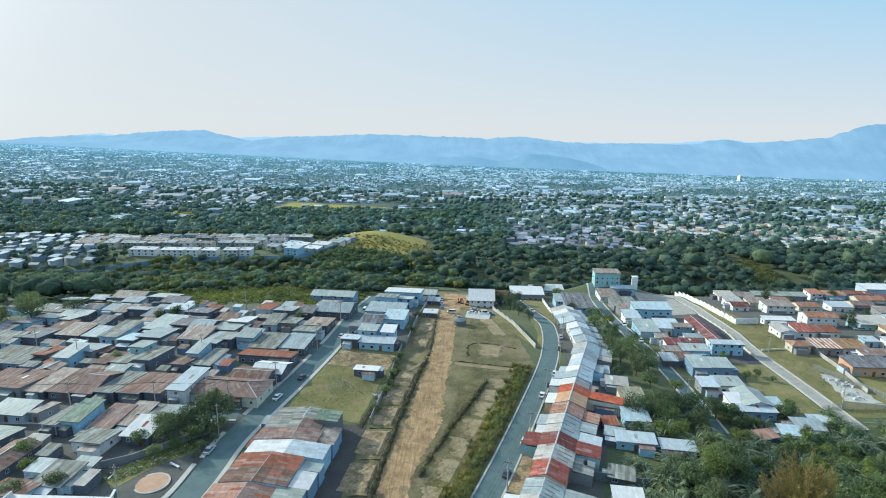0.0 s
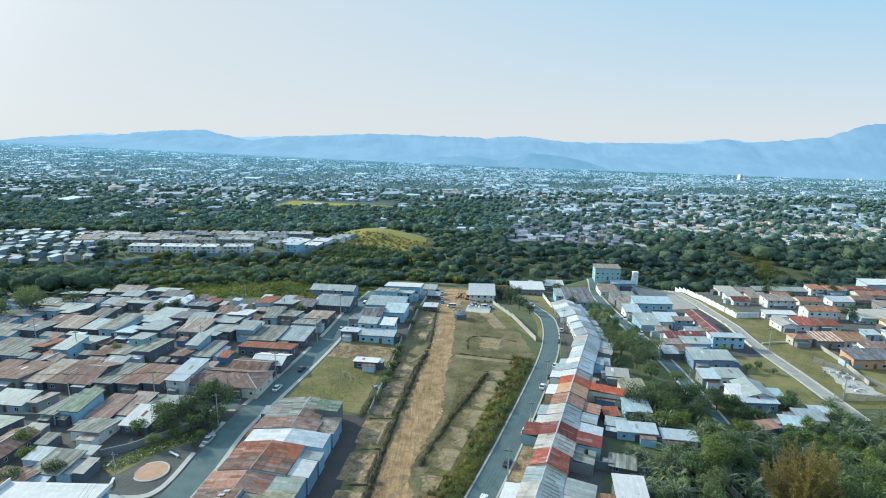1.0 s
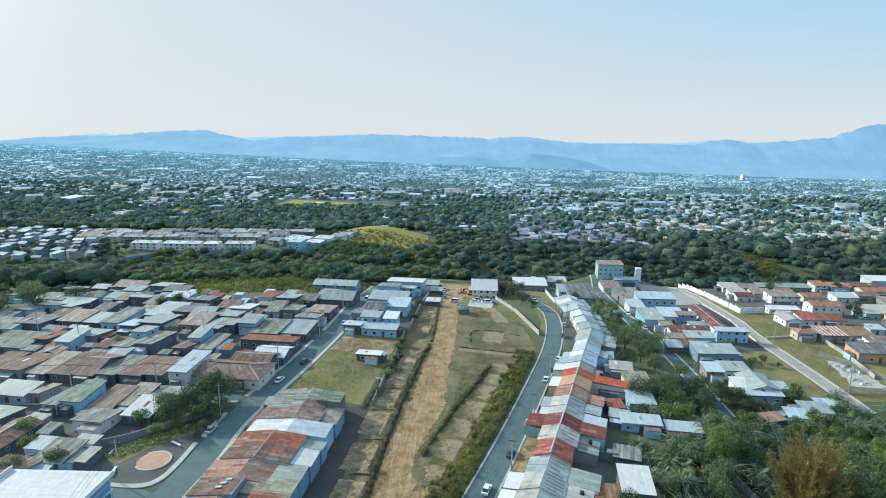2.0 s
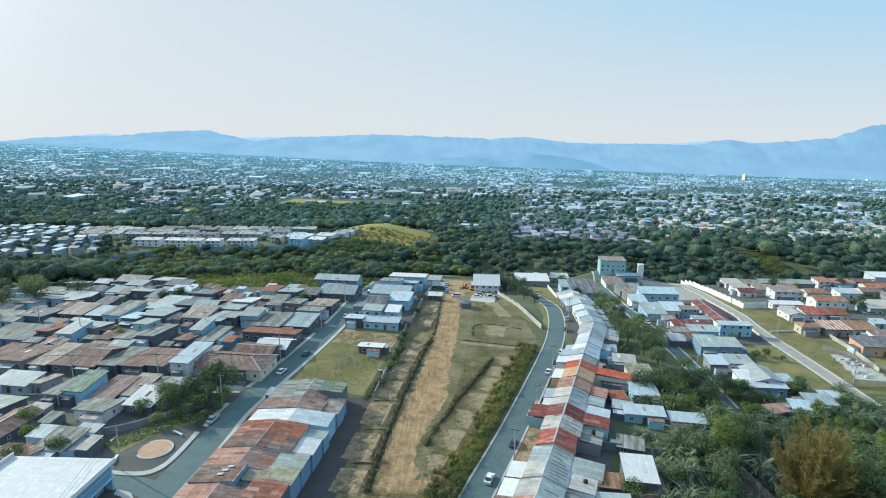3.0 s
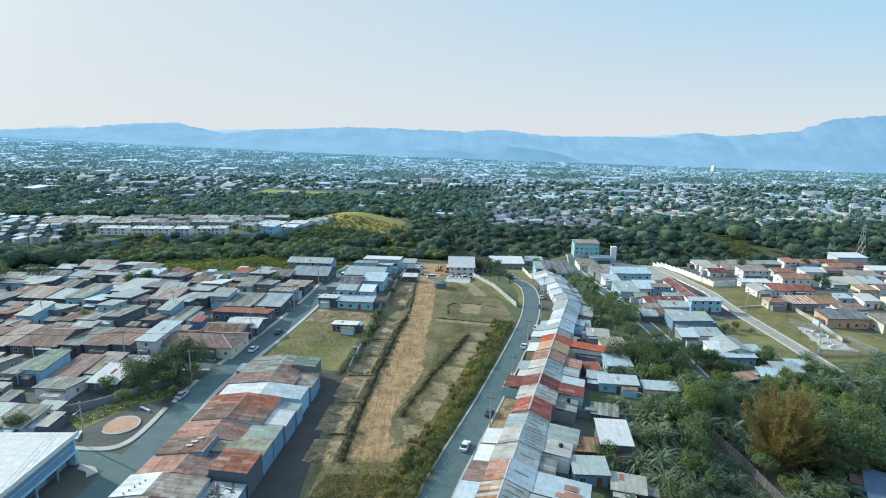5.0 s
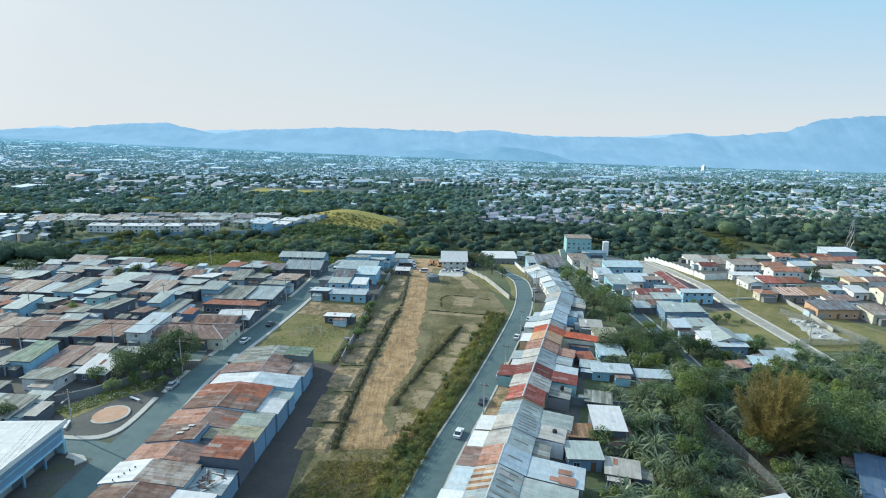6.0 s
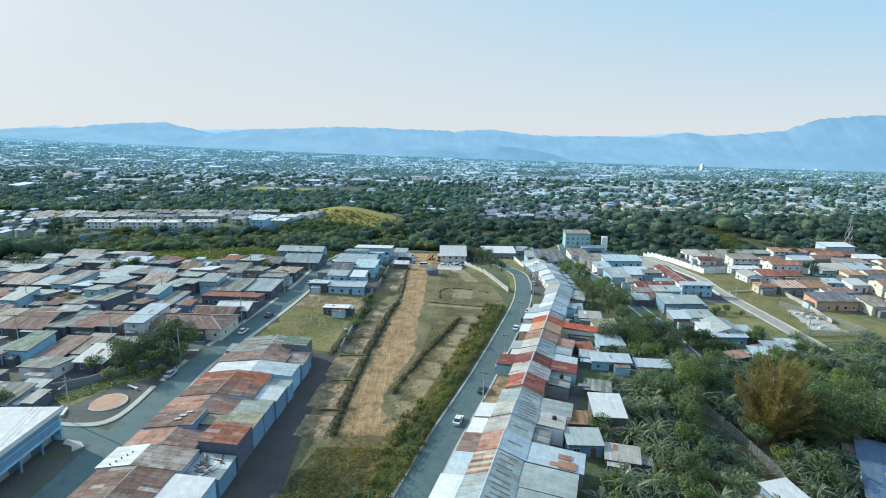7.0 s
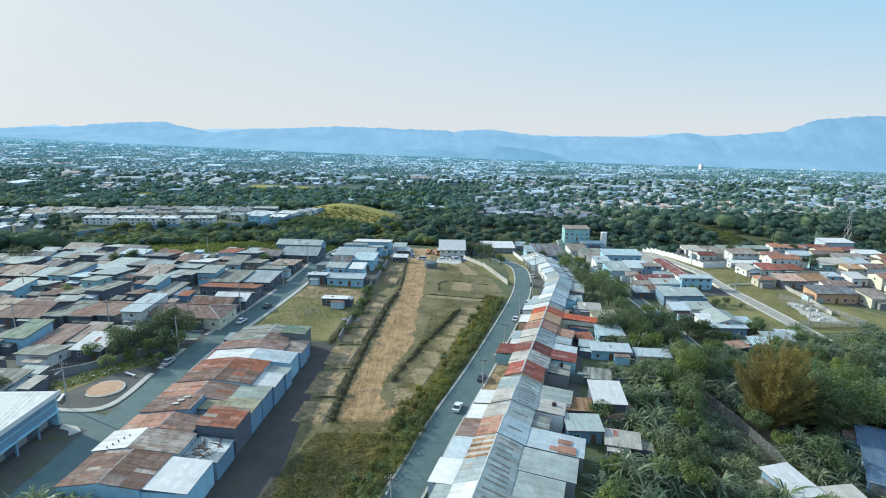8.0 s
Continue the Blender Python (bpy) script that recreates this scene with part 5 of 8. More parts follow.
house(-113.6, 145.9, 5.0, 13.3, -6, 2.8, "s", "moss", "bluewhite")
house(-99.4, 145.2, 7.2, 11.8, -6, 2.6, "s", "brownred", "grey")
house(-93.3, 147.1, 6.6, 11.4, -6, 2.6, "s", "tan", "dark")
house(-88.4, 149.9, 7.8, 7.6, -6, 2.6, "s", "moss", "dark")
house(-122.3, 149.3, 3.2, 8.0, -6, 2.8, "s", "tan", "grey")
house(-81.8, 150.3, 6.5, 5.9, -6, 2.6, "s", "teal", "dark")
house(-151.3, 167.7, 8.0, 14.7, -6, 3.0, "s", "brown", "bluewhite")
house(-142.2, 167.9, 9.4, 15.1, -6, 3.0, "s", "brown", "grey")
house(-133.1, 167.8, 6.7, 15.9, -6, 3.0, "s", "tan", "sky")
house(-125.3, 167.7, 7.9, 15.9, -6, 3.0, "s", "brown", "bluewhite")
house(-117.2, 167.4, 6.7, 16.2, -6, 3.0, "gx", "brownred", "bluewhite")
house(-109.8, 167.1, 6.8, 16.5, -6, 3.0, "s", "moss", "bluewhite")
house(-101.7, 166.6, 7.9, 16.4, -6, 3.0, "s", "brown", "dark")
house(-94.5, 166.5, 6.3, 15.5, -6, 3.0, "s", "brown", "dark")
house(-86.4, 165.2, 6.6, 14.8, -6, 5.4, "s", "bluewhite", "white")
house(-73.9, 165.6, 26.0, 12.5, -6, 3.4, "hip", "brownred", "cream")
house(-68.9, 175.1, 13.4, 12.7, -6, 3.2, "gx", "brown", "sky")
house(-64.8, 182.1, 11.2, 9.7, -6, 3.2, "gx", "white", "bluewhite")
house(-69.8, 193.7, 20.9, 7.1, -6, 3.0, "s", "rust", "dark")
# from here, roofs beyond x -130 are greyed for haze and shade
house(-163.1, 189.4, 17.7, 13.4, -6, 3.2, "s", "moss", "blue")
house(-141.6, 189.3, 6.5, 10.9, -6, 4.6, "s", "teal", "sky")
house(-139.1, 196.4, 9.2, 10.3, -6, 3.0, "s", "teal", "grey")
house(-126.1, 187.6, 6.0, 12.0, -6, 2.8, "s", "brown", "sky")
house(-119.2, 187.8, 6.8, 12.0, -6, 2.8, "s", "moss", "bluewhite")
house(-111.1, 189.8, 7.3, 14.5, -6, 3.6, "s", "moss", "dark")
house(-118.1, 195.3, 6.4, 8.1, -6, 5.0, "s", "teal", "teal")
house(-129.1, 207.4, 7.5, 9.5, -6, 3.4, "s", "tealwall", "bluewhite")
house(-121.3, 212.1, 10.4, 13.1, -6, 3.4, "s", "zinc", "grey")
house(-152.6, 193.3, 5.7, 11.1, -6, 3.0, "s", "rust", "sky")
house(-142.1, 177.5, 7.7, 8.1, -6, 2.6, "s", "tan", "bluewhite")
house(-141.8, 179.8, 6.8, 5.9, -6, 2.6, "gy", "tan", "grey")
house(-118.2, 178.4, 7.7, 6.7, -6, 2.6, "s", "teal", "sky")
house(-97.0, 185.5, 5.5, 11.2, -6, 2.8, "s", "brown", "dark")
house(-95.4, 192.7, 4.9, 9.5, -6, 4.8, "s", "teal", "sky")
house(-88.7, 188.8, 5.9, 13.1, -6, 3.0, "s", "moss", "dark")
house(-94.1, 207.4, 7.1, 16.9, -6, 3.2, "s", "zinc", "bluewhite")
house(-90.7, 208.7, 7.4, 9.5, -6, 3.4, "s", "moss", "dark")
house(-82.6, 209.1, 7.7, 8.4, -6, 4.6, "s", "teal", "sky")
house(-73.7, 206.4, 11.4, 14.1, -6, 3.0, "s", "moss", "bluewhite")
house(-62.6, 207.2, 10.5, 13.5, -6, 3.0, "s", "zinc", "dark")
house(-62.1, 222.0, 10.1, 11.1, -6, 3.0, "s", "moss", "sky")
house(-59.4, 231.0, 10.5, 12.0, -6, 3.0, "s", "tan", "bluewhite")
house(-104.8, 211.6, 10.8, 11.7, -6, 3.2, "s", "tan", "grey")
house(-106.2, 222.4, 9.6, 12.8, -6, 3.2, "gx", "zinc", "dark")
house(-95.3, 221.3, 11.0, 12.7, -6, 3.2, "s", "teal", "bluewhite")
house(-92.8, 228.8, 9.5, 9.8, -6, 3.2, "s", "white", "grey")
house(-100.0, 229.6, 9.1, 10.6, -6, 3.2, "s", "brown", "sky")
house(-78.9, 229.1, 6.5, 11.2, -6, 3.2, "s", "moss", "bluewhite")
house(-71.4, 229.4, 7.6, 9.7, -6, 3.2, "s", "moss", "grey")
house(-184.0, 210.1, 14.2, 9.6, -6, 3.0, "s", "moss", "sky")
house(-174.1, 215.3, 11.6, 12.1, -6, 3.2, "s", "grey", "dark")
house(-171.1, 225.4, 7.7, 12.3, -6, 3.0, "s", "brown", "dark")
house(-160.3, 219.4, 11.1, 11.8, -6, 3.0, "s", "tan", "dark")
house(-148.2, 215.9, 8.9, 10.1, -6, 3.0, "s", "zinc", "dark")
house(-139.4, 216.9, 8.5, 17.1, -6, 3.8, "s", "moss", "sky")
house(-155.8, 229.2, 7.2, 11.2, -6, 3.0, "s", "grey", "sky")
house(-173.3, 236.5, 5.4, 11.0, -6, 3.0, "s", "teal", "dark")
house(-190.7, 232.7, 9.4, 10.0, -6, 3.2, "s", "grey", "sky")
house(-196.3, 225.7, 10.9, 10.9, -6, 3.2, "s", "grey", "sky")
house(-186.1, 239.5, 11.1, 7.3, -6, 3.0, "s", "zinc", "bluewhite")
house(-176.6, 242.9, 14.0, 7.5, -6, 3.0, "s", "teal", "grey")
house(-125.2, 226.3, 12.4, 16.2, -6, 3.2, "s", "teal", "sky")
house(-115.5, 227.1, 10.0, 13.3, -6, 3.2, "s", "grey", "bluewhite")
house(-138.0, 240.4, 6.7, 9.8, -6, 3.2, "s", "grey", "grey")
house(-148.8, 247.3, 11.2, 5.2, -6, 3.4, "s", "teal", "sky")
house(-156.3, 247.3, 6.2, 7.8, -6, 3.2, "s", "tan", "bluewhite")
house(-128.4, 244.3, 11.0, 6.9, -6, 4.4, "s", "bluewhite", "sky")
house(-164.2, 251.5, 7.2, 7.1, -6, 3.0, "s", "zinc", "sky")
house(-173.6, 253.6, 7.8, 8.1, -6, 3.6, "gx", "grey", "sky")
house(-182.4, 253.0, 11.7, 7.1, -6, 3.0, "s", "zinc", "grey")
house(-194.3, 252.3, 14.6, 7.1, -6, 3.0, "s", "moss", "sky")
house(-171.4, 281.3, 17.1, 12.8, -6, 4.4, "gx", "tan", "dark")
house(-165.0, 269.9, 9.9, 7.0, -6, 3.4, "s", "zinc", "sky")
house(-150.5, 274.2, 13.7, 10.3, -6, 4.0, "s", "teal", "dark")
house(-140.8, 265.4, 13.2, 7.8, -6, 3.4, "s", "grey", "dark")
house(-189.2, 282.1, 8.4, 8.5, -6, 3.4, "gx", "zinc", "dark")
house(-201.5, 277.8, 10.7, 7.2, -6, 3.2, "s", "teal", "dark")
house(-182.1, 281.6, 6.0, 7.4, -6, 3.2, "s", "zinc", "dark")
house(-117.2, 242.0, 12.1, 8.3, -6, 3.2, "s", "grey", "grey")
house(-215.9, 260.4, 12.7, 7.4, -6, 3.2, "s", "grey", "sky")
house(-87.8, 247.8, 7.7, 12.1, -6, 3.2, "s", "rust", "bluewhite")
house(-77.8, 244.5, 9.4, 10.1, -6, 3.2, "s", "zinc", "dark")
house(-68.7, 245.9, 8.2, 8.5, -6, 3.2, "s", "grey", "dark")
house(-56.1, 251.8, 16.4, 15.0, -6, 3.6, "gx", "zinc", "dark")
house(-63.1, 279.4, 22.6, 10.6, -6, 5.0, "gx", "teal", "bluewall")
house(-61.7, 261.9, 10.3, 7.5, -6, 3.4, "s", "tan", "dark")
house(-42.4, 214.6, 7.6, 6.5, -6, 3.2, "s", "bluewhite", "bluewhite")
house(-31.3, 212.7, 14.7, 6.3, -6, 3.4, "s", "bluewhite", "sky")
house(-35.9, 220.2, 8.2, 6.2, -6, 5.6, "s", "teal", "sky")
house(-27.5, 219.9, 5.9, 6.9, -6, 5.6, "s", "white", "sky")
house(-39.9, 229.4, 10.6, 10.2, -6, 3.4, "s", "grey", "grey")
house(-36.1, 237.3, 8.5, 10.9, -6, 4.0, "gx", "grey", "sky")
house(-26.8, 241.5, 9.9, 12.1, -6, 4.6, "s", "tealwall", "sky")
house(-32.4, 253.5, 18.4, 10.6, -6, 4.0, "s", "zinc", "sky")
house(-34.9, 276.2, 11.1, 10.2, -6, 5.4, "s", "moss", "sky")
house(-27.6, 291.5, 19.7, 11.2, -6, 6.2, "s", "white", "sky")
house(-25.5, 280.1, 8.0, 9.2, -6, 4.2, "s", "teal", "sky")
house(-14.0, 307.0, 7.6, 7.0, -6, 3.2, "s", "teal", "dark")
house(-11.6, 256.9, 7.0, 4.4, -6, 2.8, "s", "white", "dark")
house(-11.3, 289.3, 6.9, 5.3, -6, 2.6, "s", "zinc", "dark")
house(-31.6, 187.0, 9.2, 4.8, -6, 2.6, "s", "white", "bluewall")
# east block
house(99.0, 353.0, 16.5, 9.0, -2, 7.8, "s", "tan", "teal")
house(95.1, 334.5, 11.4, 15.0, -2, 4.0, "s", "tan", "white")
house(107.1, 343.6, 15.1, 5.3, -2, 4.0, "s", "tealwall", "sky")
house(96.8, 307.1, 13.6, 15.0, -2, 4.0, "s", "moss", "grey")
house(92.6, 289.1, 7.8, 11.1, -2, 4.0, "s", "tan", "grey")
house(103.6, 281.6, 19.4, 9.3, -2, 6.4, "s", "tealwall", "sky")
house(90.5, 272.5, 8.1, 9.7, -2, 3.6, "s", "bluewhite", "white")
house(89.7, 248.4, 9.1, 15.0, -2, 3.8, "s", "teal", "sky")
house(100.2, 250.8, 11.1, 10.2, -2, 3.8, "s", "bluewhite", "white")
house(92.8, 236.2, 5.7, 4.7, -2, 3.4, "s", "tan", "white")
house(105.5, 246.2, 8.7, 4.0, -2, 5.0, "s", "tan", "bluewall")
house(94.9, 228.5, 7.3, 5.7, -2, 3.8, "s", "maroon", "white")
house(103.1, 230.4, 8.2, 4.0, -2, 3.8, "s", "maroon", "white")
house(107.5, 236.8, 9.2, 4.0, -2, 3.6, "s", "zinc", "white")
house(114.4, 242.4, 6.5, 34.0, -2, 4.4, "gy", "maroon", "white")
house(116.1, 225.2, 13.3, 4.0, -2, 5.2, "s", "bluewhite", "sky")
house(91.3, 220.9, 7.2, 4.7, -2, 3.6, "s", "tan", "grey")
house(87.1, 213.3, 5.9, 6.6, -2, 3.0, "s", "zinc", "dark")
house(101.2, 222.1, 11.6, 6.0, -2, 3.8, "s", "teal", "sky")
house(93.6, 213.6, 6.2, 4.9, -2, 3.8, "s", "brown", "white")
house(95.6, 205.9, 6.8, 9.5, -2, 4.2, "s", "teal", "bluewall")
house(103.4, 205.3, 9.4, 7.7, -2, 4.2, "s", "teal", "bluewall")
house(92.2, 189.2, 6.5, 6.6, -2, 3.6, "s", "bluewhite", "grey")
house(100.1, 190.4, 10.1, 6.9, -2, 3.6, "s", "teal", "white")
house(102.3, 177.9, 9.5, 12.0, -2, 3.8, "gy", "teal", "white")
house(96.2, 177.1, 5.4, 6.2, -2, 3.6, "s", "white", "white")
house(100.4, 170.5, 12.0, 4.0, -2, 3.4, "s", "bluewhite", "bluewall")
house(108.9, 176.0, 4.3, 4.4, -2, 3.4, "s", "tealwall", "white")
# the eastern estate beyond the lot
house(149.5, 230.1, 8.3, 6.0, -2, 3.6, "hip", "orange", "cream")
house(160.1, 229.6, 11.0, 9.0, -2, 3.6, "s", "stripe", "grey")
house(171.3, 229.7, 11.2, 9.0, -2, 3.6, "s", "amberstripe", "white")
house(163.8, 208.8, 17.0, 9.0, -2, 4.2, "s", "grey", "peach")
house(176.2, 221.5, 12.8, 6.0, -2, 3.4, "s", "brownred", "white")
house(154.2, 249.8, 7.8, 11.0, -2, 3.2, "gy", "beige", "white")
house(163.0, 250.3, 8.1, 9.0, -2, 3.2, "s", "red", "white")
house(172.9, 249.4, 11.2, 7.0, -2, 3.2, "s", "rust", "cream")
house(183.4, 270.6, 15.0, 9.0, -2, 6.0, "gx", "orange", "white")
house(182.3, 303.7, 15.7, 10.0, -2, 5.0, "s", "tan", "white")
house(164.9, 272.3, 15.4, 5.0, -2, 3.0, "s", "white", "white")
house(163.6, 309.6, 9.6, 9.0, -2, 3.4, "gx", "darkred", "white")
house(171.6, 341.9, 11.0, 10.0, -2, 3.4, "s", "cream", "white")
house(183.6, 345.5, 11.0, 10.0, -2, 3.2, "gx", "tan", "cream")
house(179.6, 320.0, 11.6, 9.0, -2, 3.4, "s", "tan", "cream")
house(167.8, 324.0, 10.0, 8.0, -2, 3.2, "s", "beige", "white")
house(202.9, 311.3, 11.6, 9.0, -2, 3.4, "gx", "orange", "cream")
house(196.5, 325.0, 9.6, 8.0, -2, 3.4, "s", "salmon", "white")
house(231.0, 348.3, 8.2, 9.0, -2, 5.0, "s", "orange", "white")
house(241.8, 345.7, 12.0, 8.0, -2, 4.4, "s", "orange", "sky")
house(256.6, 336.3, 16.5, 9.0, -2, 3.8, "gx", "orange", "cream")
house(271.9, 338.3, 12.6, 9.0, -2, 3.8, "s", "maroon", "dark")
house(240.9, 297.1, 16.3, 9.0, -2, 3.4, "s", "tan", "grey")
house(222.4, 312.1, 12.5, 9.0, -2, 3.4, "s", "bluewhite", "white")
house(238.6, 318.0, 12.0, 9.0, -2, 3.6, "gx", "brownred", "cream")
house(207.2, 266.9, 16.7, 11.0, -2, 3.8, "s", "cream", "teal")
house(225.2, 272.4, 10.8, 10.0, -2, 3.4, "s", "bluewhite", "white")
house(203.3, 248.5, 8.2, 7.0, -2, 4.0, "s", "peachroof", "cream")
house(212.8, 248.2, 9.8, 8.0, -2, 4.6, "gx", "brownred", "white")
house(202.7, 227.2, 11.0, 9.0, -2, 5.4, "gx", "salmon", "cream")
house(193.0, 233.3, 7.4, 8.0, -2, 3.6, "s", "white", "white")
house(177.4, 203.5, 8.4, 10.0, -2, 4.0, "s", "tan", "cream")
house(187.0, 203.6, 9.8, 10.0, -2, 3.8, "gx", "orange", "white")
house(272.6, 322.9, 15.4, 8.0, -2, 3.2, "s", "white", "white")
house(239.9, 267.3, 15.1, 10.0, -2, 4.0, "gx", "orange", "cream")
house(290.0, 316.0, 15.0, 10.0, -2, 4.0, "s", "tan", "white")
house(185.3, 238.0, 6.6, 5.0, -2, 3.0, "s", "bluewhite", "sky")
house(262.0, 296.0, 13.0, 9.0, -2, 3.8, "gx", "orange", "white")
house(258.1, 347.0, 16.5, 5.8, -2, 5.0, "s", "rust", "bluewall")
house(275.0, 354.0, 19.8, 11.0, -2, 8.6, "s", "white", "bluewhite")
house(205.4, 342.3, 32.7, 6.9, -2, 4.0, "s", "green", "grey")
house(44.0, 327.1, 20.1, 14.8, -2, 4.4, "s", "white", "grey")
house(64.3, 304.0, 15.1, 13.2, -2, 5.0, "s", "zinc", "sky")
house(67.8, 295.0, 15.1, 23.2, -2, 5.4, "s", "grey", "bluewall")
house(67.1, 369.8, 15.1, 9.1, -2, 4.2, "s", "white", "red")
house(15.1, 299.0, 14.0, 22.2, -2, 5.2, "gx", "white", "white")
house(26.8, 307.8, 8.2, 11.4, -2, 4.2, "s", "rust", "sky")
house(56.5, 344.3, 17.4, 9.3, -2, 3.8, "s", "zinc", "grey")
# behind the eastern terrace and among the trees
# dark wall: the shaded underside of an open carport, as colour
house(41.8, 116.6, 7.4, 9.0, -7, 4.7, "s", "white", "dark")
house(53.5, 149.0, 11.5, 5.0, -8, 3.2, "s", "bluewhite", "sky")
house(65.0, 146.5, 10.0, 4.6, -8, 3.0, "s", "bluewhite", "white")
house(57.8, 162.5, 8.2, 7.0, -3, 3.2, "s", "tealwall", "sky")
house(61.0, 176.0, 8.4, 9.4, 0, 3.0, "s", "olive", "cream")
house(48.9, 159.4, 5.0, 4.6, 0, 2.4, "s", "rust", "dark")
house(33.2, 105.6, 7.6, 5.4, -4, 3.2, "s", "teal", "bluewall")
house(34.8, 114.3, 5.8, 4.8, -6, 2.9, "s", "amberstripe", "dark")
house(40.2, 101.0, 7.0, 5.0, -17, 2.4, "s", "beige", "grey")
house(44.6, 132.0, 7.0, 5.0, -17, 2.4, "s", "moss", "dark")
house(48.5, 152.6, 6.0, 4.4, -17, 2.6, "s", "zinc", "dark")
house(51.0, 171.0, 8.0, 6.0, -17, 2.8, "s", "zinc", "blue")
house(59.0, 188.0, 8.0, 6.0, -12, 2.8, "s", "beige", "white")
house(56.0, 198.0, 6.0, 5.0, -12, 2.6, "s", "zinc", "grey")
house(66.3, 86.7, 6.4, 7.8, 13, 3.4, "s", "white", "bluewall")
house(74.0, 82.6, 7.4, 6.0, 6, 2.8, "s", "cream", "grey")
house(96.6, 100.6, 11.0, 8.0, -33, 3.4, "s", "blue", "bluewall")
house(91.0, 90.6, 12.0, 12.0, -33, 3.2, "s", "blue", "bluewall")
house(104.0, 158.0, 6.5, 5.0, -10, 2.8, "s", "tealwall", "sky")
house(95.5, 156.0, 6.5, 4.0, 14, 2.6, "s", "salmon", "dark")
house(112.0, 162.0, 9.0, 6.0, -6, 2.8, "s", "zinc", "dark")
house(118.0, 166.0, 7.0, 4.0, -6, 2.6, "s", "bluewhite", "dark")

# low sheds and shelters crowding the gaps of the western block
def crowd(x0, x1, y0, y1, tries, seed):
    r = random.Random(seed)
    ca, sa = math.cos(radians(6)), math.sin(radians(6))
    boxes = [(ca * x - sa * y, sa * x + ca * y, w, d) for x, y, w, d in PLOTS]
    made = 0
    for _ in range(tries):
        x, y = r.uniform(x0, x1), r.uniform(y0, y1)
        w, d = r.uniform(3.0, 6.5), r.uniform(3.0, 6.0)
        u, v = ca * x - sa * y, sa * x + ca * y
        if road_near(x, y, 7.0) or any(abs(x - a) < 8 and abs(y - b) < 8 for a, b in ((-74, 119), (-75, 140), (-80, 130))) or abs(y - 150) < 7 and x < -64 or abs(y - 109) < 6:
            continue
        if any(abs(u - a) < (w + p) / 2 - .4 and abs(v - b) < (d + q) / 2 - .4 for a, b, p, q in boxes):
            continue
        boxes.append((u, v, w, d))
        made += 1
        roof, wall = r.choice(("brown", "moss", "zinc", "tan", "rust", "teal", "brownred", "bluewhite", "white", "beige")), r.choice(("dark", "grey", "bluewhite", "sky", "blue"))
        h = r.uniform(2.2, 2.9)
        ob = thing("shed", x, y, ground(x, y), -6, f"low {LABEL_WALL[wall]} shed with a {LABEL_ROOF[roof]} lean-to roof", "shed", "sheds between the western houses")
        put("wall", mesh_from("wall", *box_vf(-w / 2 + .15, w / 2 - .15, -d / 2 + .2, d / 2 - .1, -1.2, h - .15), WALLS[wall]), ob)
        put("roof", slab("roof", (-w / 2, -d / 2, h), (w / 2, -d / 2, h), (w / 2, d / 2, h + d * .1), (-w / 2, d / 2, h + d * .1), ROOFS[roof], .06), ob)
        if made >= 110:
            break


crowd(-205, -52, 112, 262, 2600, 17)

# the tall white-roofed building at the corner
def corner_building():
    x, y, rot = -86.0, 93.5, -2.0
    g = ground(x, y)
    ob = thing("corner_building", x, y, g, rot, "tall pale blue building with flat white roof and dark gallery", "building")
    w, d, h = 22.0, 22.0, 5.9
    # dark wall behind the columns: the gallery's shade as colour
    bv, bf = box_vf(-w / 2, w / 2 - 1.6, -d / 2, d / 2 - 0.4, -1.6, h)
    put("wall", mesh_from("wall", bv, bf, WALLS["dark"]), ob)
    put("end_wall", mesh_from("end_wall", *box_vf(-w / 2, w / 2, d / 2 - .4, d / 2, -1.6, h + .3), WALLS["sky"]), ob)
    # street side darker blue than the end wall, to paint its shade
    put("upper_wall", mesh_from("upper_wall", *box_vf(w / 2 - 1.6, w / 2, -d / 2, d / 2 - .4, 2.9, h + .3), WALLS["bluewall"]), ob)
    roof = put("roof", slab("roof", (-w / 2 - .6, d / 2 + .6, h + .35), (-w / 2 - .6, -d / 2 - .6, h + .35), (w / 2 + .6, -d / 2 - .6, h + .9), (w / 2 + .6, d / 2 + .6, h + .9), ROOFS["white"], 0.25), ob)
    put("fascia", mesh_from("fascia", *box_vf(w / 2 + .6, w / 2 + .72, -d / 2 - .6, d / 2 + .6, h + .35, h + .95), M_FRAME), roof)
    put("floor_band", mesh_from("floor_band", *box_vf(w / 2, w / 2 + .3, -d / 2, d / 2, 2.75, 3.1), WALLS["sky"]), ob)
    put("lintel_band", mesh_from("lintel_band", *box_vf(w / 2, w / 2 + .18, -d / 2, d / 2, 4.6, 4.85), WALLS["sky"]), ob)
    for i in range(4):
        yy = -d / 2 + 2.6 + i * 5.6
        put("garage_door", GATE, ob, pose(w / 2 - 1.6, yy, 0.1, 0, 0, 90))
        put("column", mesh_from("column", *box_vf(w / 2 - .4, w / 2 - .05, yy + 2.4, yy + 2.8, -1.6, 2.9), WALLS["bluewall"]), ob)
    for i in range(5):
        add_window(ob, -8 + i * 4, d / 2, 3.6, 180, (1.4, 1.1))
    for sx in (-w / 2 - .5, w / 2 + .35):
        put("parapet", mesh_from("parapet", *box_vf(sx, sx + .25, -d / 2 - .6, d / 2 + .6, h + .4, h + 1.25), M_FRAME), roof)

corner_building()


# ---- walls, slabs, open spaces ----
def garden_wall(pts, h, mat, label, name="garden_wall", thick=0.22):
    ob = None
    for (x0, y0), (x1, y1) in zip(pts, pts[1:]):
        L = math.hypot(x1 - x0, y1 - y0)
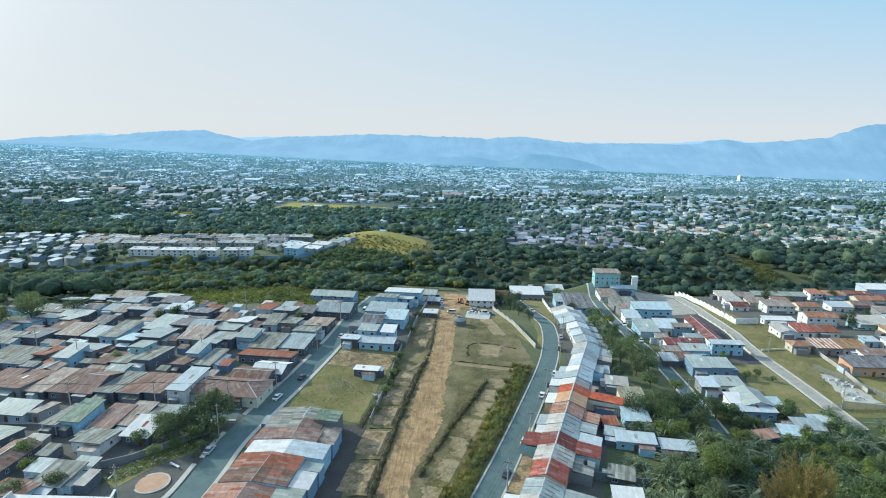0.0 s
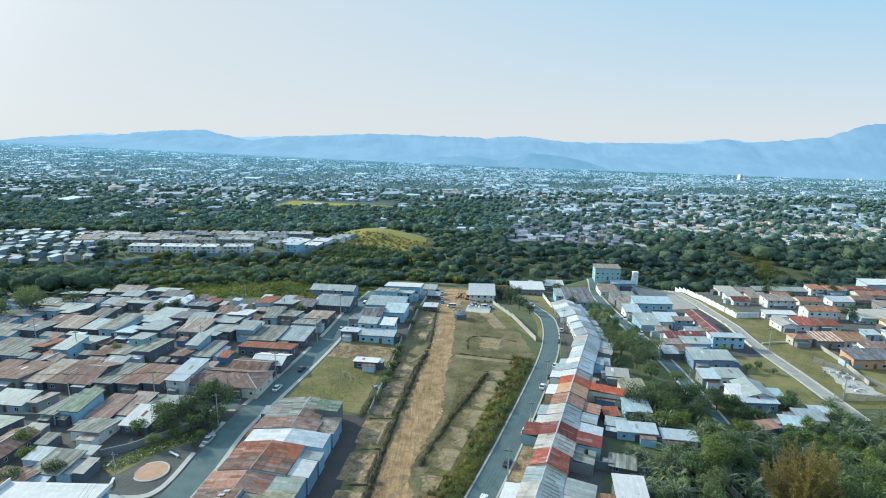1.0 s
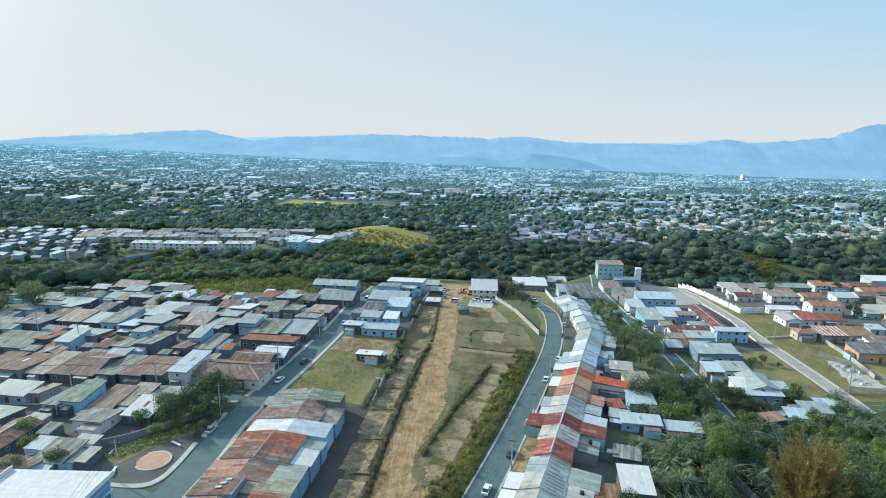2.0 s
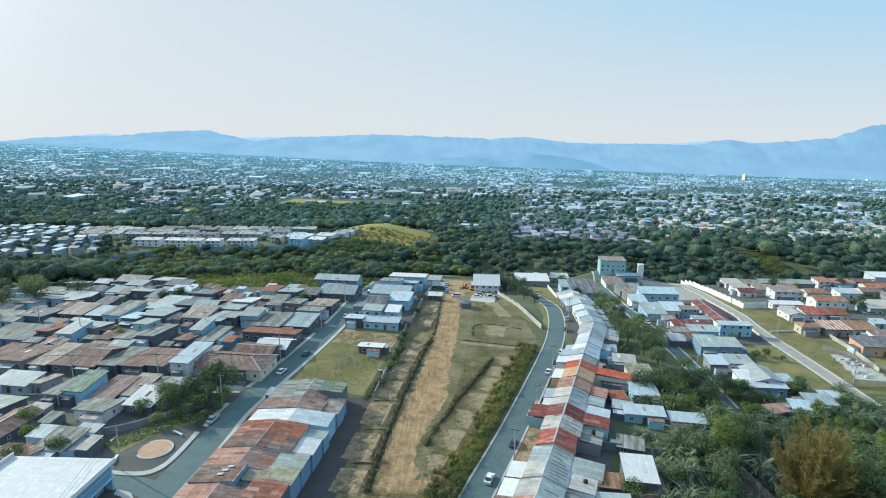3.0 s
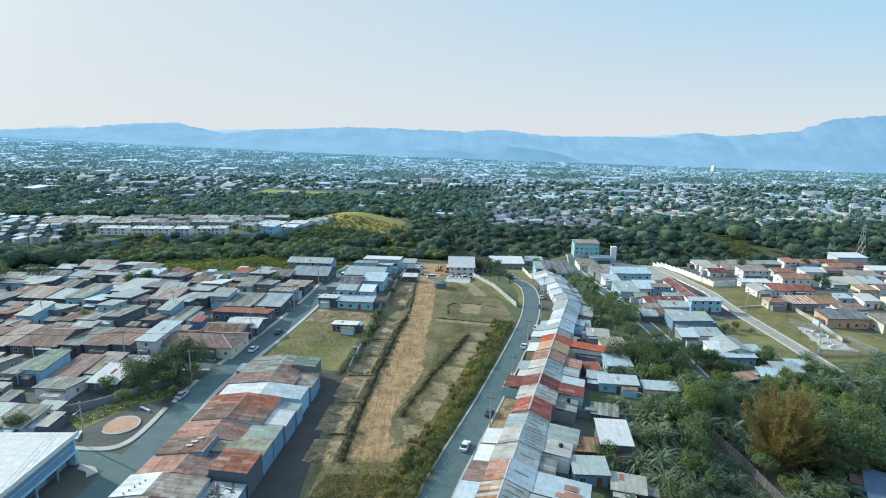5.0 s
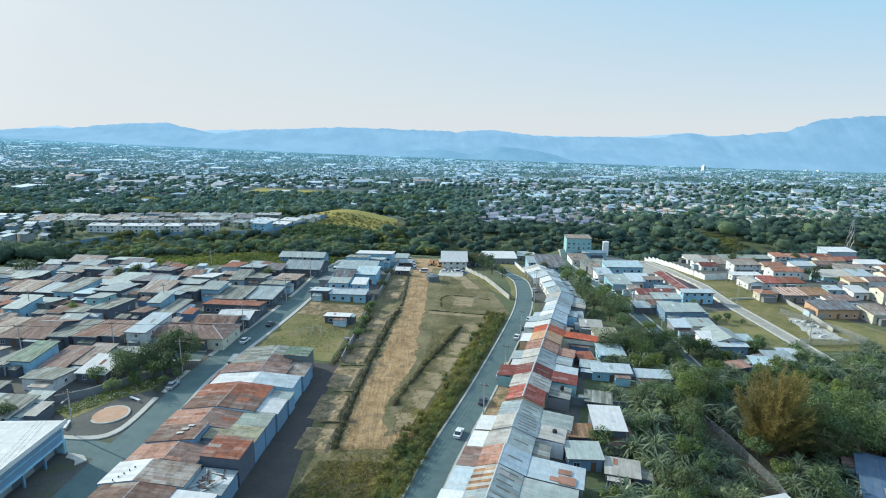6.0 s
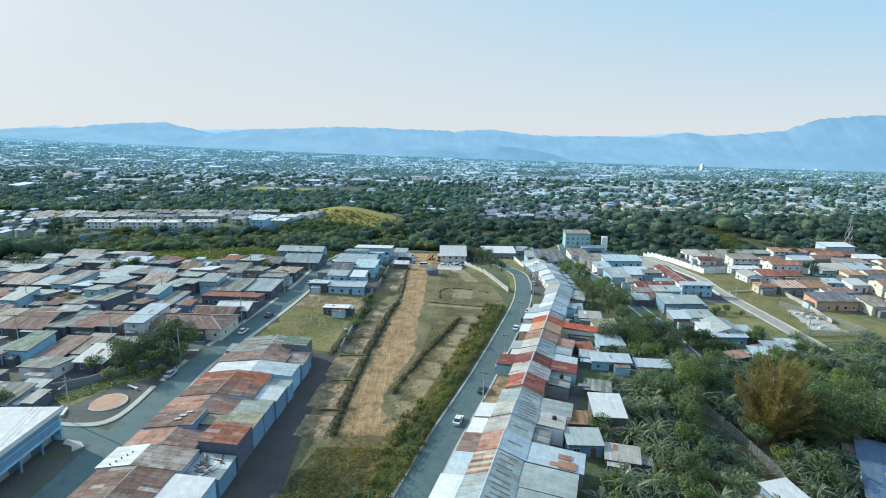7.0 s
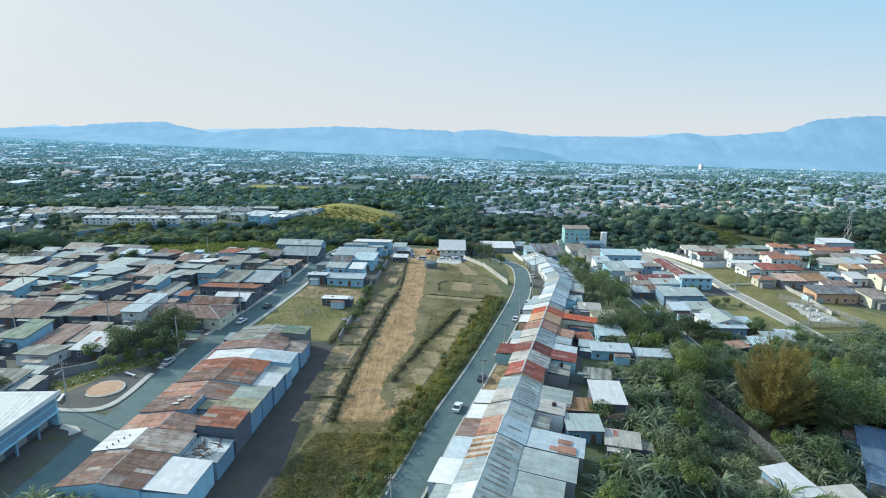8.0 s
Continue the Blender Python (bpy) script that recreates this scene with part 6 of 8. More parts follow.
        a = math.degrees(math.atan2(y1 - y0, x1 - x0))
        if ob is None:
            ob = thing(name, x0, y0, 0, 0, label, "wall")
        n = max(1, int(L / 6))
        for i in range(n):
            xa, ya = x0 + (x1 - x0) * i / n, y0 + (y1 - y0) * i / n
            xb, yb = x0 + (x1 - x0) * (i + 1) / n, y0 + (y1 - y0) * (i + 1) / n
            z = min(ground(xa, ya), ground(xb, yb))
            v, f = join_vf([box_vf(0, L / n - .02, -thick / 2, thick / 2, -0.6, h), box_vf(-.12, .16, -thick / 2 - .07, thick / 2 + .07, -0.6, h + .08), box_vf(0.16, L / n - .14, -thick / 2 - .04, thick / 2 + .04, h, h + .07)])
            put("wall_panel", mesh_from("wall_panel", v, f, mat), ob, pose(xa - pts[0][0], ya - pts[0][1], z, 0, 0, a))
    return ob

garden_wall([(20.5, 283), (24, 268), (29, 245), (34.5, 222)], 2.0, WALLS["concrete"], "long grey concrete block wall along the plot")
garden_wall([(52.5, 322), (51.5, 290), (52.5, 262)], 2.0, WALLS["white"], "long whitewashed wall beside the lawn")
garden_wall([(148.5, 362), (147.5, 322), (142.6, 270), (155, 272)], 3.1, WALLS["white"], "long whitewashed boundary wall along the lane")
garden_wall([(133.6, 292), (130.4, 262), (127.4, 240), (126.6, 222)], 0.9, WALLS["cream"], "low cream wall between asphalt yard and lane")
garden_wall([(156, 232), (155, 212), (151, 190)], 1.6, WALLS["concrete"], "pale concrete wall at the edge of the lot")
garden_wall([(133.5, 229), (145, 231)], 0.8, WALLS["cream"], "low cream wall across the grass lot")
garden_wall([(-25.5, 153), (-23.0, 186), (-21.5, 214)], 2.0, WALLS["grey"], "bare block wall between the grass lot and the plot")
garden_wall([(-20, 215), (-16.5, 262), (-14, 300)], 2.4, WALLS["grey"], "bare block wall behind the street end houses")
# slate colour here imitates the shaded face of the wall
garden_wall([(31, 133), (42, 131), (53.5, 129.5)], 2.6, WALLS["slate"], "wall across the yards behind the terrace, darkened for its shade")
garden_wall([(70, 170), (80, 169), (82, 176)], 1.8, WALLS["concrete"], "pale concrete wall at the lower end of the street")
garden_wall([(-112, 112), (-84, 128), (-70, 143)], 2.0, WALLS["grey"], "grey block garden wall behind the little park")
garden_wall([(-335, 372), (-300, 408), (-262, 436), (-225, 449), (-165, 455), (-136, 454), (-116, 486), (-98, 540)], 4.0, WALLS["bluewall"], "tall blue-grey boundary wall round the new estate")


def little_park():
    ob = ruled("park_paving", [(-80, 109), (-70, 110.6), (-67.6, 118), (-67.4, 132)], [(-88, 121), (-84, 128), (-76, 134), (-70, 140)], M_YARD, 0.20, "paved corner of the little park", "pavement", 6, 3)
    ruled("park_lawn", [(-82, 116), (-76, 127), (-69.5, 133)], [(-87, 121), (-82, 129), (-71, 140)], M_LAWN, 0.24, "flowery lawn of the little park", "lawn", 4, 3)
    ruled("pavement", curve_line([(-86, 111.2), (-79, 110.2), (-72.6, 110.4), (-69.8, 112.4), (-68.6, 117), (-68.2, 128)]), curve_line([(-86, 109.8), (-79, 108.9), (-71.8, 109.0), (-68.6, 111.4), (-67.3, 117), (-67.0, 128)]), M_KERB, 0.27, "pale concrete kerb curving round the little park", "pavement", 2, 1.5)
    ruled("pavement", [(-74, 103.9), (-70.6, 103.2), (-69.0, 101.6)], [(-73.6, 102.2), (-71.4, 101.6), (-70.4, 99.8)], M_KERB, 0.24, "small pale kerbed corner by the tall building", "pavement", 2, 1.0)
    g = ground(-74, 119.3)
    pl = thing("round_plaza", -74, 119.3, g, 0, "round brick-coloured plaza with a white concrete rim", "plaza")
    bm = bmesh.new()
    bmesh.ops.create_cone(bm, segments=40, radius1=4.15, radius2=4.15, depth=0.4, cap_ends=True)
    put("rim", bm_mesh("rim", bm, M_KERB), pl, pose(0, 0, 0.12))
    bm = bmesh.new()
    bmesh.ops.create_cone(bm, segments=40, radius1=3.68, radius2=3.68, depth=0.4, cap_ends=True)
    put("paved_disc", bm_mesh("paved_disc", bm, M_DISC), pl, pose(0, 0, 0.15))
    for bx, by, rot in ((-72.0, 126.5, -30), (-80.5, 114.0, -75)):
        b = thing("curved_bench", bx, by, ground(bx, by) + .2, rot, "white concrete bench in the little park", "bench")
        v, f = box_vf(-1.8, 1.8, -.3, .3, .38, .5)
        put("seat", mesh_from("seat", v, f, M_FRAME), b)
        for k in (-1.4, 1.4):
            v, f = box_vf(k - .2, k + .2, -.25, .25, -.1, .38)
            put("bench_leg", mesh_from("bench_leg", v, f, M_KERB), b)

M_DISC = ground_material("terracotta_paving", [(0.3, (0.36, 0.21, 0.13)), (0.55, (0.46, 0.29, 0.19)), (0.75, (0.52, 0.36, 0.25))], 0.5, 3.0, 0.9, 0.02)
little_park()


def swing_frame(x, y, rot):
    ob = thing("swing_frame", x, y, ground(x, y), rot, "grey steel swing frame on the grass lot", "swing")
    def bar(a, b, w=.06):
        a, b = Vector(a), Vector(b)
        v, f = box_vf(-w, w, 0, (b - a).length, -w, w)
        return mesh_from("bar", v, f, M_STEEL), Matrix.Translation(a) @ (b - a).to_track_quat("Y", "Z").to_matrix().to_4x4()
    put("top_bar", *(lambda q: (q[0], ob, q[1]))(bar((-2, 0, 2.4), (2, 0, 2.4))))
    for sx in (-2, 2):
        for sy in (-1, 1):
            me, m = bar((sx, sy, -.1), (sx, 0, 2.4))
            put("leg", me, ob, m)
    for sx in (-.9, .9):
        put("swing_seat", mesh_from("swing_seat", *box_vf(sx - .25, sx + .25, -.12, .12, .5, .55), M_RUBBER), ob)
        for k in (-.22, .22):
            me, m = bar((sx + k, 0, .5), (sx + k, 0, 2.4), .02)
            put("chain", me, ob, m)

swing_frame(-40.5, 173.5, 20)
swing_frame(-36.8, 176.0, -40)


def scrap_heap(x, y, n, label, seed):
    r = random.Random(seed)
    for i in range(n):
        px2, py2 = x + r.gauss(0, 1.4), y + r.gauss(0, 1.8)
        ob = thing("crate", px2, py2, ground(px2, py2), r.uniform(0, 180), label, "crate", "clutter on the plot")
        w, d, h = r.uniform(.4, 1.3), r.uniform(.4, 1.0), r.uniform(.3, 1.0)
        bm = bmesh.new()
        bmesh.ops.create_cube(bm, size=1.0, matrix=Matrix.Diagonal((w, d, h, 1)))
        bmesh.ops.bevel(bm, geom=bm.edges[:], offset=.05, segments=1)
        put("crate_body", bm_mesh("crate_body", bm, r.choice((M_FRAME, M_TRIM, M_STEEL))), ob, pose(0, 0, h / 2))

scrap_heap(-24.4, 170.5, 9, "pale crate among clutter beside the wall", 3)
scrap_heap(1.0, 262, 7, "pale crate among clutter at the plot's end", 6)
scrap_heap(-10.5, 268, 6, "pale crate among clutter at the plot's end", 8)
scrap_heap(146, 200, 10, "pale block among rubble on the grass lot", 11)
scrap_heap(144, 188, 14, "pale block among rubble on the grass lot", 12)
scrap_heap(147.5, 196, 14, "pale block among rubble on the grass lot", 15)
ruled("rubble_bed", [(139, 184), (143, 200), (144.5, 206)], [(151, 181), (150, 196), (147, 206)], M_KERB, .11, "pale broken concrete spread on the lot", "rubble", 6, 1.2, ragged=1.6)
scrap_heap(156, 252, 9, "pale block among rubble on the grass lot", 13)

# ---- street furniture ----
def utility_pole(x, y, h=10.5, rot=0.0, lamp=False):
    ob = thing("utility_pole", x, y, ground(x, y), rot, "tall concrete utility pole with a cross-arm", "utility pole", "utility poles")
    bm = bmesh.new()
    bmesh.ops.create_cone(bm, segments=8, radius1=.19, radius2=.11, depth=h + .5, cap_ends=True)
    put("shaft", bm_mesh("shaft", bm, M_POLE), ob, pose(0, 0, h / 2 - .25))
    v, f = box_vf(-1.1, 1.1, -.07, .07, h - .9, h - .75)
    put("cross_arm", mesh_from("cross_arm", v, f, M_WOODPOLE), ob)
    for k in (-.95, -.35, .35, .95):
        bm = bmesh.new()
        bmesh.ops.create_cone(bm, segments=6, radius1=.06, radius2=.04, depth=.24, cap_ends=True)
        put("insulator", bm_mesh("insulator", bm, M_FRAME), ob, pose(k, 0, h - .63))
    if lamp:
        v, f = join_vf([box_vf(-.05, .05, -1.7, 0, h - 2.0, h - 1.9), box_vf(-.17, .17, -2.4, -1.6, h - 2.05, h - 1.88)])
        put("lamp_arm", mesh_from("lamp_arm", v, f, M_STEEL), ob)
    return (x, y, ground(x, y) + h - .55)


def cables(tops, label="black overhead power cables between poles"):
    cu = bpy.data.curves.new("overhead_cable", "CURVE")
    cu.dimensions, cu.bevel_depth, cu.bevel_resolution = "3D", 0.025, 0
    for a, b in zip(tops, tops[1:]):
        for off in (-.9, 0, .9):
            sp = cu.splines.new("POLY")
            sp.points.add(8)
            for i in range(9):
                t = i / 8
                p = Vector(a).lerp(Vector(b), t)
                sp.points[i].co = (p.x + off, p.y, p.z - 3.2 * t * (1 - t), 1)
    cu.materials.append(M_WIRE)
    tagged(new("overhead_cable", cu), label, "cable")

cables([utility_pole(-69.5, 64), utility_pole(-76.8, 110.3, 11.0, 0, True), utility_pole(-66.6, 141, 10.5), utility_pole(-60, 172, 10.5), utility_pole(-54.5, 206, 10.5), utility_pole(-52, 240, 10.5)])
cables([utility_pole(-3.4, 64), utility_pole(-6.2, 79, 8.0, -17, True), utility_pole(13.6, 124, 9.5, -17), utility_pole(22.6, 149.5, 9.5, -17), utility_pole(32.5, 181, 9.5, -17), utility_pole(42, 207, 9.5, -17), utility_pole(49.5, 240, 9.5)])
cables([utility_pole(-150, 151.5), utility_pole(-117, 152.6, 10), utility_pole(-92, 154.8, 10), utility_pole(-70, 157, 10)])
cables([utility_pole(80.6, 178, 10), utility_pole(80.8, 206, 10), utility_pole(78.2, 240, 10), utility_pole(79.8, 288, 10)])
cables([utility_pole(133.6, 178, 9.5), utility_pole(133.6, 224, 9.5), utility_pole(139.4, 276, 9.5)])
for x, y in ((-140, 190), (-96, 196), (-168, 206), (-118, 232), (-75, 232), (-100, 252), (-58, 252)):
    utility_pole(x, y, 9.5)


def loft(profiles, closed=True):
    V, F = [], []
    n = len(profiles[0])
    for p in profiles:
        V += p
    for j in range(len(profiles) - 1):
        for i in range(n if closed else n - 1):
            k = (i + 1) % n
            F.append((j * n + i, j * n + k, (j + 1) * n + k, (j + 1) * n + i))
    F.append(tuple(range(n))[::-1])
    F.append(tuple((len(profiles) - 1) * n + i for i in range(n)))
    return V, F


def car_meshes(kind):
    """Side outlines run from the nose (+y) to the tail; x is across."""
    if kind == "van":
        L, H, body = 4.6, 1.95, [(2.3, .35), (2.3, .85), (1.75, 1.05), (-2.3, 1.1), (-2.3, .35)]
        cab = [(1.75, 1.02), (1.2, 1.85), (-2.15, 1.9), (-2.28, 1.05)]
    elif kind == "pickup":
        L, H, body = 5.0, 1.75, [(2.5, .45), (2.5, .95), (1.2, 1.08), (-2.5, 1.05), (-2.5, .45)]
        cab = [(1.15, 1.05), (.55, 1.7), (-.75, 1.72), (-.95, 1.03)]
    else:
        L, H, body = 4.2, 1.45, [(2.1, .32), (2.1, .68), (1.95, .78), (1.05, .92), (-1.75, .95), (-2.1, .88), (-2.1, .32)]
        cab = [(1.02, .9), (.35, 1.40), (-1.05, 1.42), (-1.75, .93)]
    def side(poly, xs):
        return loft([[(x, y * k, z) for y, z in poly] for x, k in xs])
    b = side(body, [(-.84, .97), (-.80, 1.0), (.80, 1.0), (.84, .97)])
    c = side(cab, [(-.68, .97), (-.66, 1), (.66, 1), (.68, .97)])
    y0, y1 = cab[1][0] - .06, cab[2][0] + .06
    zt = max(cab[1][1], cab[2][1])
    roof = box_vf(-.66, .66, y1, y0, zt - .02, zt + .035)
    return b, c, roof, L


CARSETS = {k: car_meshes(k) for k in ("hatchback", "van", "pickup")}
wb = bmesh.new()
bmesh.ops.create_cone(wb, segments=14, radius1=.31, radius2=.31, depth=.22, cap_ends=True)
bmesh.ops.rotate(wb, verts=wb.verts, matrix=Matrix.Rotation(radians(90), 3, "Y"))
TYRE = bm_mesh("wheel", wb, M_RUBBER)
wb = bmesh.new()
bmesh.ops.create_cone(wb, segments=10, radius1=.18, radius2=.18, depth=.25, cap_ends=True)
bmesh.ops.rotate(wb, verts=wb.verts, matrix=Matrix.Rotation(radians(90), 3, "Y"))
RIM = bm_mesh("rim", wb, M_STEEL)
M_LAMP = plain_mat("headlamp_glass", (0.7, 0.7, 0.68), 0.15)
M_TAIL = plain_mat("tail_lamp", (0.35, 0.02, 0.02), 0.3)


def car(x, y, rot, paint, kind="hatchback", where="parked beside the kerb"):
    names = dict(hatchback="small car", van="van", pickup="pickup")
    ob = thing("car", x, y, ground(x, y) + .10, rot, f"{paint} {names[kind]} {where}", "car", "parked cars")
    b, c, roof, L = CARSETS[kind]
    put("body", mesh_from("body", *b, PAINT[paint]), ob)
    put("glasshouse", mesh_from("glasshouse", *c, M_GLASS), ob, None, "dark tinted car windows")
    put("car_roof", mesh_from("car_roof", *roof, PAINT[paint]), ob)
    for sx in (-.76, .76):
        for sy in (L * .3, -L * .3):
            w = put("wheel", TYRE, ob, pose(sx, sy, .31))
            put("rim", RIM, w)
        put("headlight", mesh_from("headlight", *box_vf(sx * .85 - .14, sx * .85 + .14, L / 2 - .06, L / 2 + .03, .55, .7), M_LAMP), ob)
        put("tail_light", mesh_from("tail_light", *box_vf(sx * .85 - .12, sx * .85 + .12, -L / 2 - .03, -L / 2 + .06, .6, .8), M_TAIL), ob)


car(7.0, 115.6, -18, "white")
car(14.2, 131.5, -18, "dark")
car(20.8, 147.6, -18, "white")
car(23.2, 152.0, -18, "beige", "van")
car(30.6, 178.0, -18, "white")
car(34.6, 186.6, -18, "dark")
car(38.2, 196.5, -18, "white")
car(44.8, 222.0, -8, "dark")
car(47.8, 236.0, -4, "silver")
car(41.3, 283.0, 10, "white", "pickup", "standing by the lawn at the bend")
car(-57.6, 165.5, -12, "white")
car(-53.8, 181.0, -10, "dark")
car(-48.0, 222.0, -6, "silver")
car(-44.5, 262.0, -5, "white", "van")
car(-66.2, 134.0, -5, "silver")
for x, y, r, p, k in ((-6.5, 278, 10, "blue", "hatchback"), (-6.8, 290, 4, "white", "hatchback"), (-1.5, 268, 88, "white", "van"), (8.5, 270, 75, "white", "hatchback"), (14.5, 271, 95, "white", "van"), (-7.2, 302, 0, "silver", "pickup"), (10.2, 277.5, 80, "silver", "hatchback"), (18.0, 268.5, 92, "blue", "pickup")):
    car(x, y, r, p, k, "standing on the dirt at the plot's end")
car(84.0, 238, 2, "white")
car(83.9, 262, -2, "white", "pickup")
car(198, 262, 80, "silver", "hatchback", "standing in a yard of the estate")
car(206, 268, 70, "dark", "hatchback", "standing in a yard of the estate")


def excavator(x, y, rot):
    ob = thing("excavator", x, y, ground(x, y) + .1, rot, "orange tracked excavator standing on bare dirt", "excavator")
    for sx in (-1.0, 1.0):
        put("track", mesh_from("track", *loft([[(sx - .25 + dx, yy, z) for yy, z in ((1.6, .1), (1.8, .4), (1.5, .8), (-1.5, .8), (-1.8, .4), (-1.6, .1))] for dx in (0, .5)]), M_RUBBER), ob)
    put("upper_body", mesh_from("upper_body", *loft([[(dx, yy, z) for yy, z in ((1.0, .95), (1.0, 1.5), (-1.2, 2.0), (-1.9, 1.7), (-1.9, .95))] for dx in (-1.2, 1.2)]), PAINT["orange"]), ob)
    put("cab", mesh_from("cab", *box_vf(-1.15, -.2, -.2, 1.1, 1.4, 2.8), M_GLASS), ob)
    put("boom", mesh_from("boom", *loft([[(dx, yy, z) for yy, z in ((.9, 1.3), (2.6, 3.7), (3.0, 3.8), (4.6, 2.4), (4.4, 2.2), (2.9, 3.3), (1.3, 1.2))] for dx in (.1, .5)]), PAINT["orange"]), ob)
    put("bucket", mesh_from("bucket", *loft([[(dx, yy, z) for yy, z in ((4.6, 2.4), (4.9, 1.0), (4.3, .4), (3.8, .9), (4.3, 1.2))] for dx in (-.2, .8)]), M_STEEL), ob)

excavator(8, 291, 60)
excavator(3.5, 296, 150)


def site_tank(x, y, z, r, h, mat, label, name="storage_tank"):
    ob = thing(name, x, y, ground(x, y) + z, 0, label, "tank")
    bm = bmesh.new()
    bmesh.ops.create_cone(bm, segments=20, radius1=r, radius2=r * .96, depth=h, cap_ends=True)
    put("tank_body", bm_mesh("tank_body", bm, mat), ob, pose(0, 0, h / 2))
    bm = bmesh.new()
    bmesh.ops.create_cone(bm, segments=20, radius1=r * .96, radius2=r * .3, depth=h * .25, cap_ends=True)
    put("tank_top", bm_mesh("tank_top", bm, mat), ob, pose(0, 0, h * 1.125))

site_tank(2.6, 246, 0, 3.0, 2.4, WALLS["slate"], "squat dark slate-grey storage tank on the plot")
w_tower = thing("water_tower", 117.5, 352, ground(117.5, 352), 0, "slim white rectangular water tower", "tower")
put("tower_body", mesh_from("tower_body", *join_vf([box_vf(-1.6, 1.6, -1.4, 1.4, -1, 8.2), box_vf(-1.8, 1.8, -1.6, 1.6, 8.2, 8.6)]), WALLS["white"]), w_tower)
slab_ob = thing("concrete_slab", 11.5, 262.0, ground(11.5, 262), -8, "pale concrete floor slab of an unfinished hut", "slab")
put("slab_body", mesh_from("slab_body", *box_vf(-6, 6, -5, 5, -.5, .5), M_KERB), slab_ob)
for k in range(4):
    put("block_pier", mesh_from("block_pier", *box_vf(-5 + k * 3.2, -4.2 + k * 3.2, 3.4, 4.2, .5, 1.7), WALLS["white"]), slab_ob)


def pylon(x, y, h):
    ob = thing("lattice_pylon", x, y, ground(x, y), 10, "grey steel lattice power pylon among trees", "pylon")
    def strut(a, b, w=.10):
        a, b = Vector(a), Vector(b)
        v, f = box_vf(-w, w, 0, (b - a).length, -w, w)
        put("strut", mesh_from("strut", v, f, M_STEEL), ob, Matrix.Translation(a) @ (b - a).to_track_quat("Y", "Z").to_matrix().to_4x4())
    lv = [(0, 3.4), (h * .3, 2.5), (h * .55, 1.7), (h * .75, 1.1), (h, .5)]
    for (z0, r0), (z1, r1) in zip(lv, lv[1:]):
        c0 = [(-r0, -r0, z0), (r0, -r0, z0), (r0, r0, z0), (-r0, r0, z0)]
        c1 = [(-r1, -r1, z1), (r1, -r1, z1), (r1, r1, z1), (-r1, r1, z1)]
        for i in range(4):
            strut(c0[i], c1[i])
            strut(c0[i], c1[(i + 1) % 4], .08)
            strut(c0[(i + 1) % 4], c1[i], .08)
    for z in (h * .75, h * .9):
        strut((-4, 0, z), (4, 0, z), .12)

pylon(336, 420, 37)
pylon(560, 800, 34)

# ---- new estate beyond the ravine ----
def estate_block(x, y, rot, w, d, h, wall, roof, units):
    """A block of joined two-storey town houses with a parapet roof and one bay a unit."""
    g = ground(x, y)
    TAKEN.append((x, y, max(w, d) * .6))
    ob = thing("town_house_block", x, y, g, rot, f"joined {LABEL_WALL[wall]} town houses with a {LABEL_ROOF[roof]} roof", "town houses", "town houses of the new estate")
    put("wall", mesh_from("wall", *join_vf([box_vf(-w / 2, w / 2, -d / 2, d / 2, -2.5, h)] + [box_vf(-w / 2 + i * w / units - .12, -w / 2 + i * w / units + .12, -d / 2 - .9, -d / 2 + .1, -2.5, h + .25) for i in range(units + 1)]), WALLS[wall]), ob)
    put("roof", slab("roof", (-w / 2 - .3, -d / 2 - .7, h + .10), (w / 2 + .3, -d / 2 - .7, h + .10), (w / 2 + .3, d / 2 + .4, h + .95), (-w / 2 - .3, d / 2 + .4, h + .95), ROOFS[roof], .2), ob)
    for i in range(units):
        ux = -w / 2 + (i + .5) * w / units
        for z in (.6, 3.3):
            put("window", WIN_FAR, ob, pose(ux, -d / 2, z))
        if i % 2 == 0:
            put("roof_tank", mesh_from("roof_tank", *box_vf(ux - .7, ux + .7, .3, 1.7, h + .4, h + 1.5), WALLS["white"]), ob)


er = random.Random(5)
for x, y, w, n in ((-268.5, 459, 23, 4), (-243, 459.5, 20, 4), (-226.5, 460, 11, 2), (-211.5, 460.5, 13, 3), (-193.5, 462, 12.5, 3), (-181, 463, 10, 2)):
    estate_block(x, y + 4, -1, w, 8, 5.3, "white", "white", n)
for row, (y0, x0, x1, slope) in enumerate(((487, -345, -182, .10), (503, -352, -176, .12), (520, -350, -160, .15), (538, -345, -150, .16))):
    x = x0
    while x < x1:
        n = er.choice((2, 3, 4))
        w = n * er.uniform(5.4, 6.2)
        if er.random() > .12:
            estate_block(x + w / 2, y0 + (x - x0) * slope + er.uniform(-1, 1), er.uniform(-7, -1), w, er.uniform(6, 7.2), er.choice((5.2, 5.8, 5.4)), er.choice(("cream", "concrete", "concrete", "sky", "grey", "white", "grey")), er.choice(("zinc", "beige", "grey", "tan", "teal", "grey")), n)
        x += w + er.uniform(1.0, 4.0)
for x, y, w, d, h in ((-141, 474, 13, 11, 6.2), (-127, 484, 14, 10, 4.2), (-122, 497, 16, 11, 6.0), (-112, 512, 13, 10, 5.6), (-108, 528, 12, 10, 4.0), (-152, 490, 10, 9, 5.6), (-140, 497, 12, 9, 5.4), (-163, 486, 11, 9, 5.2), (-150, 505, 13, 9, 5.4)):
    estate_block(x, y, -14, w, d, h, er.choice(("white", "sky", "white", "cream")), er.choice(("white", "bluewhite", "zinc")), 2)
# white farmhouse in the yellow field
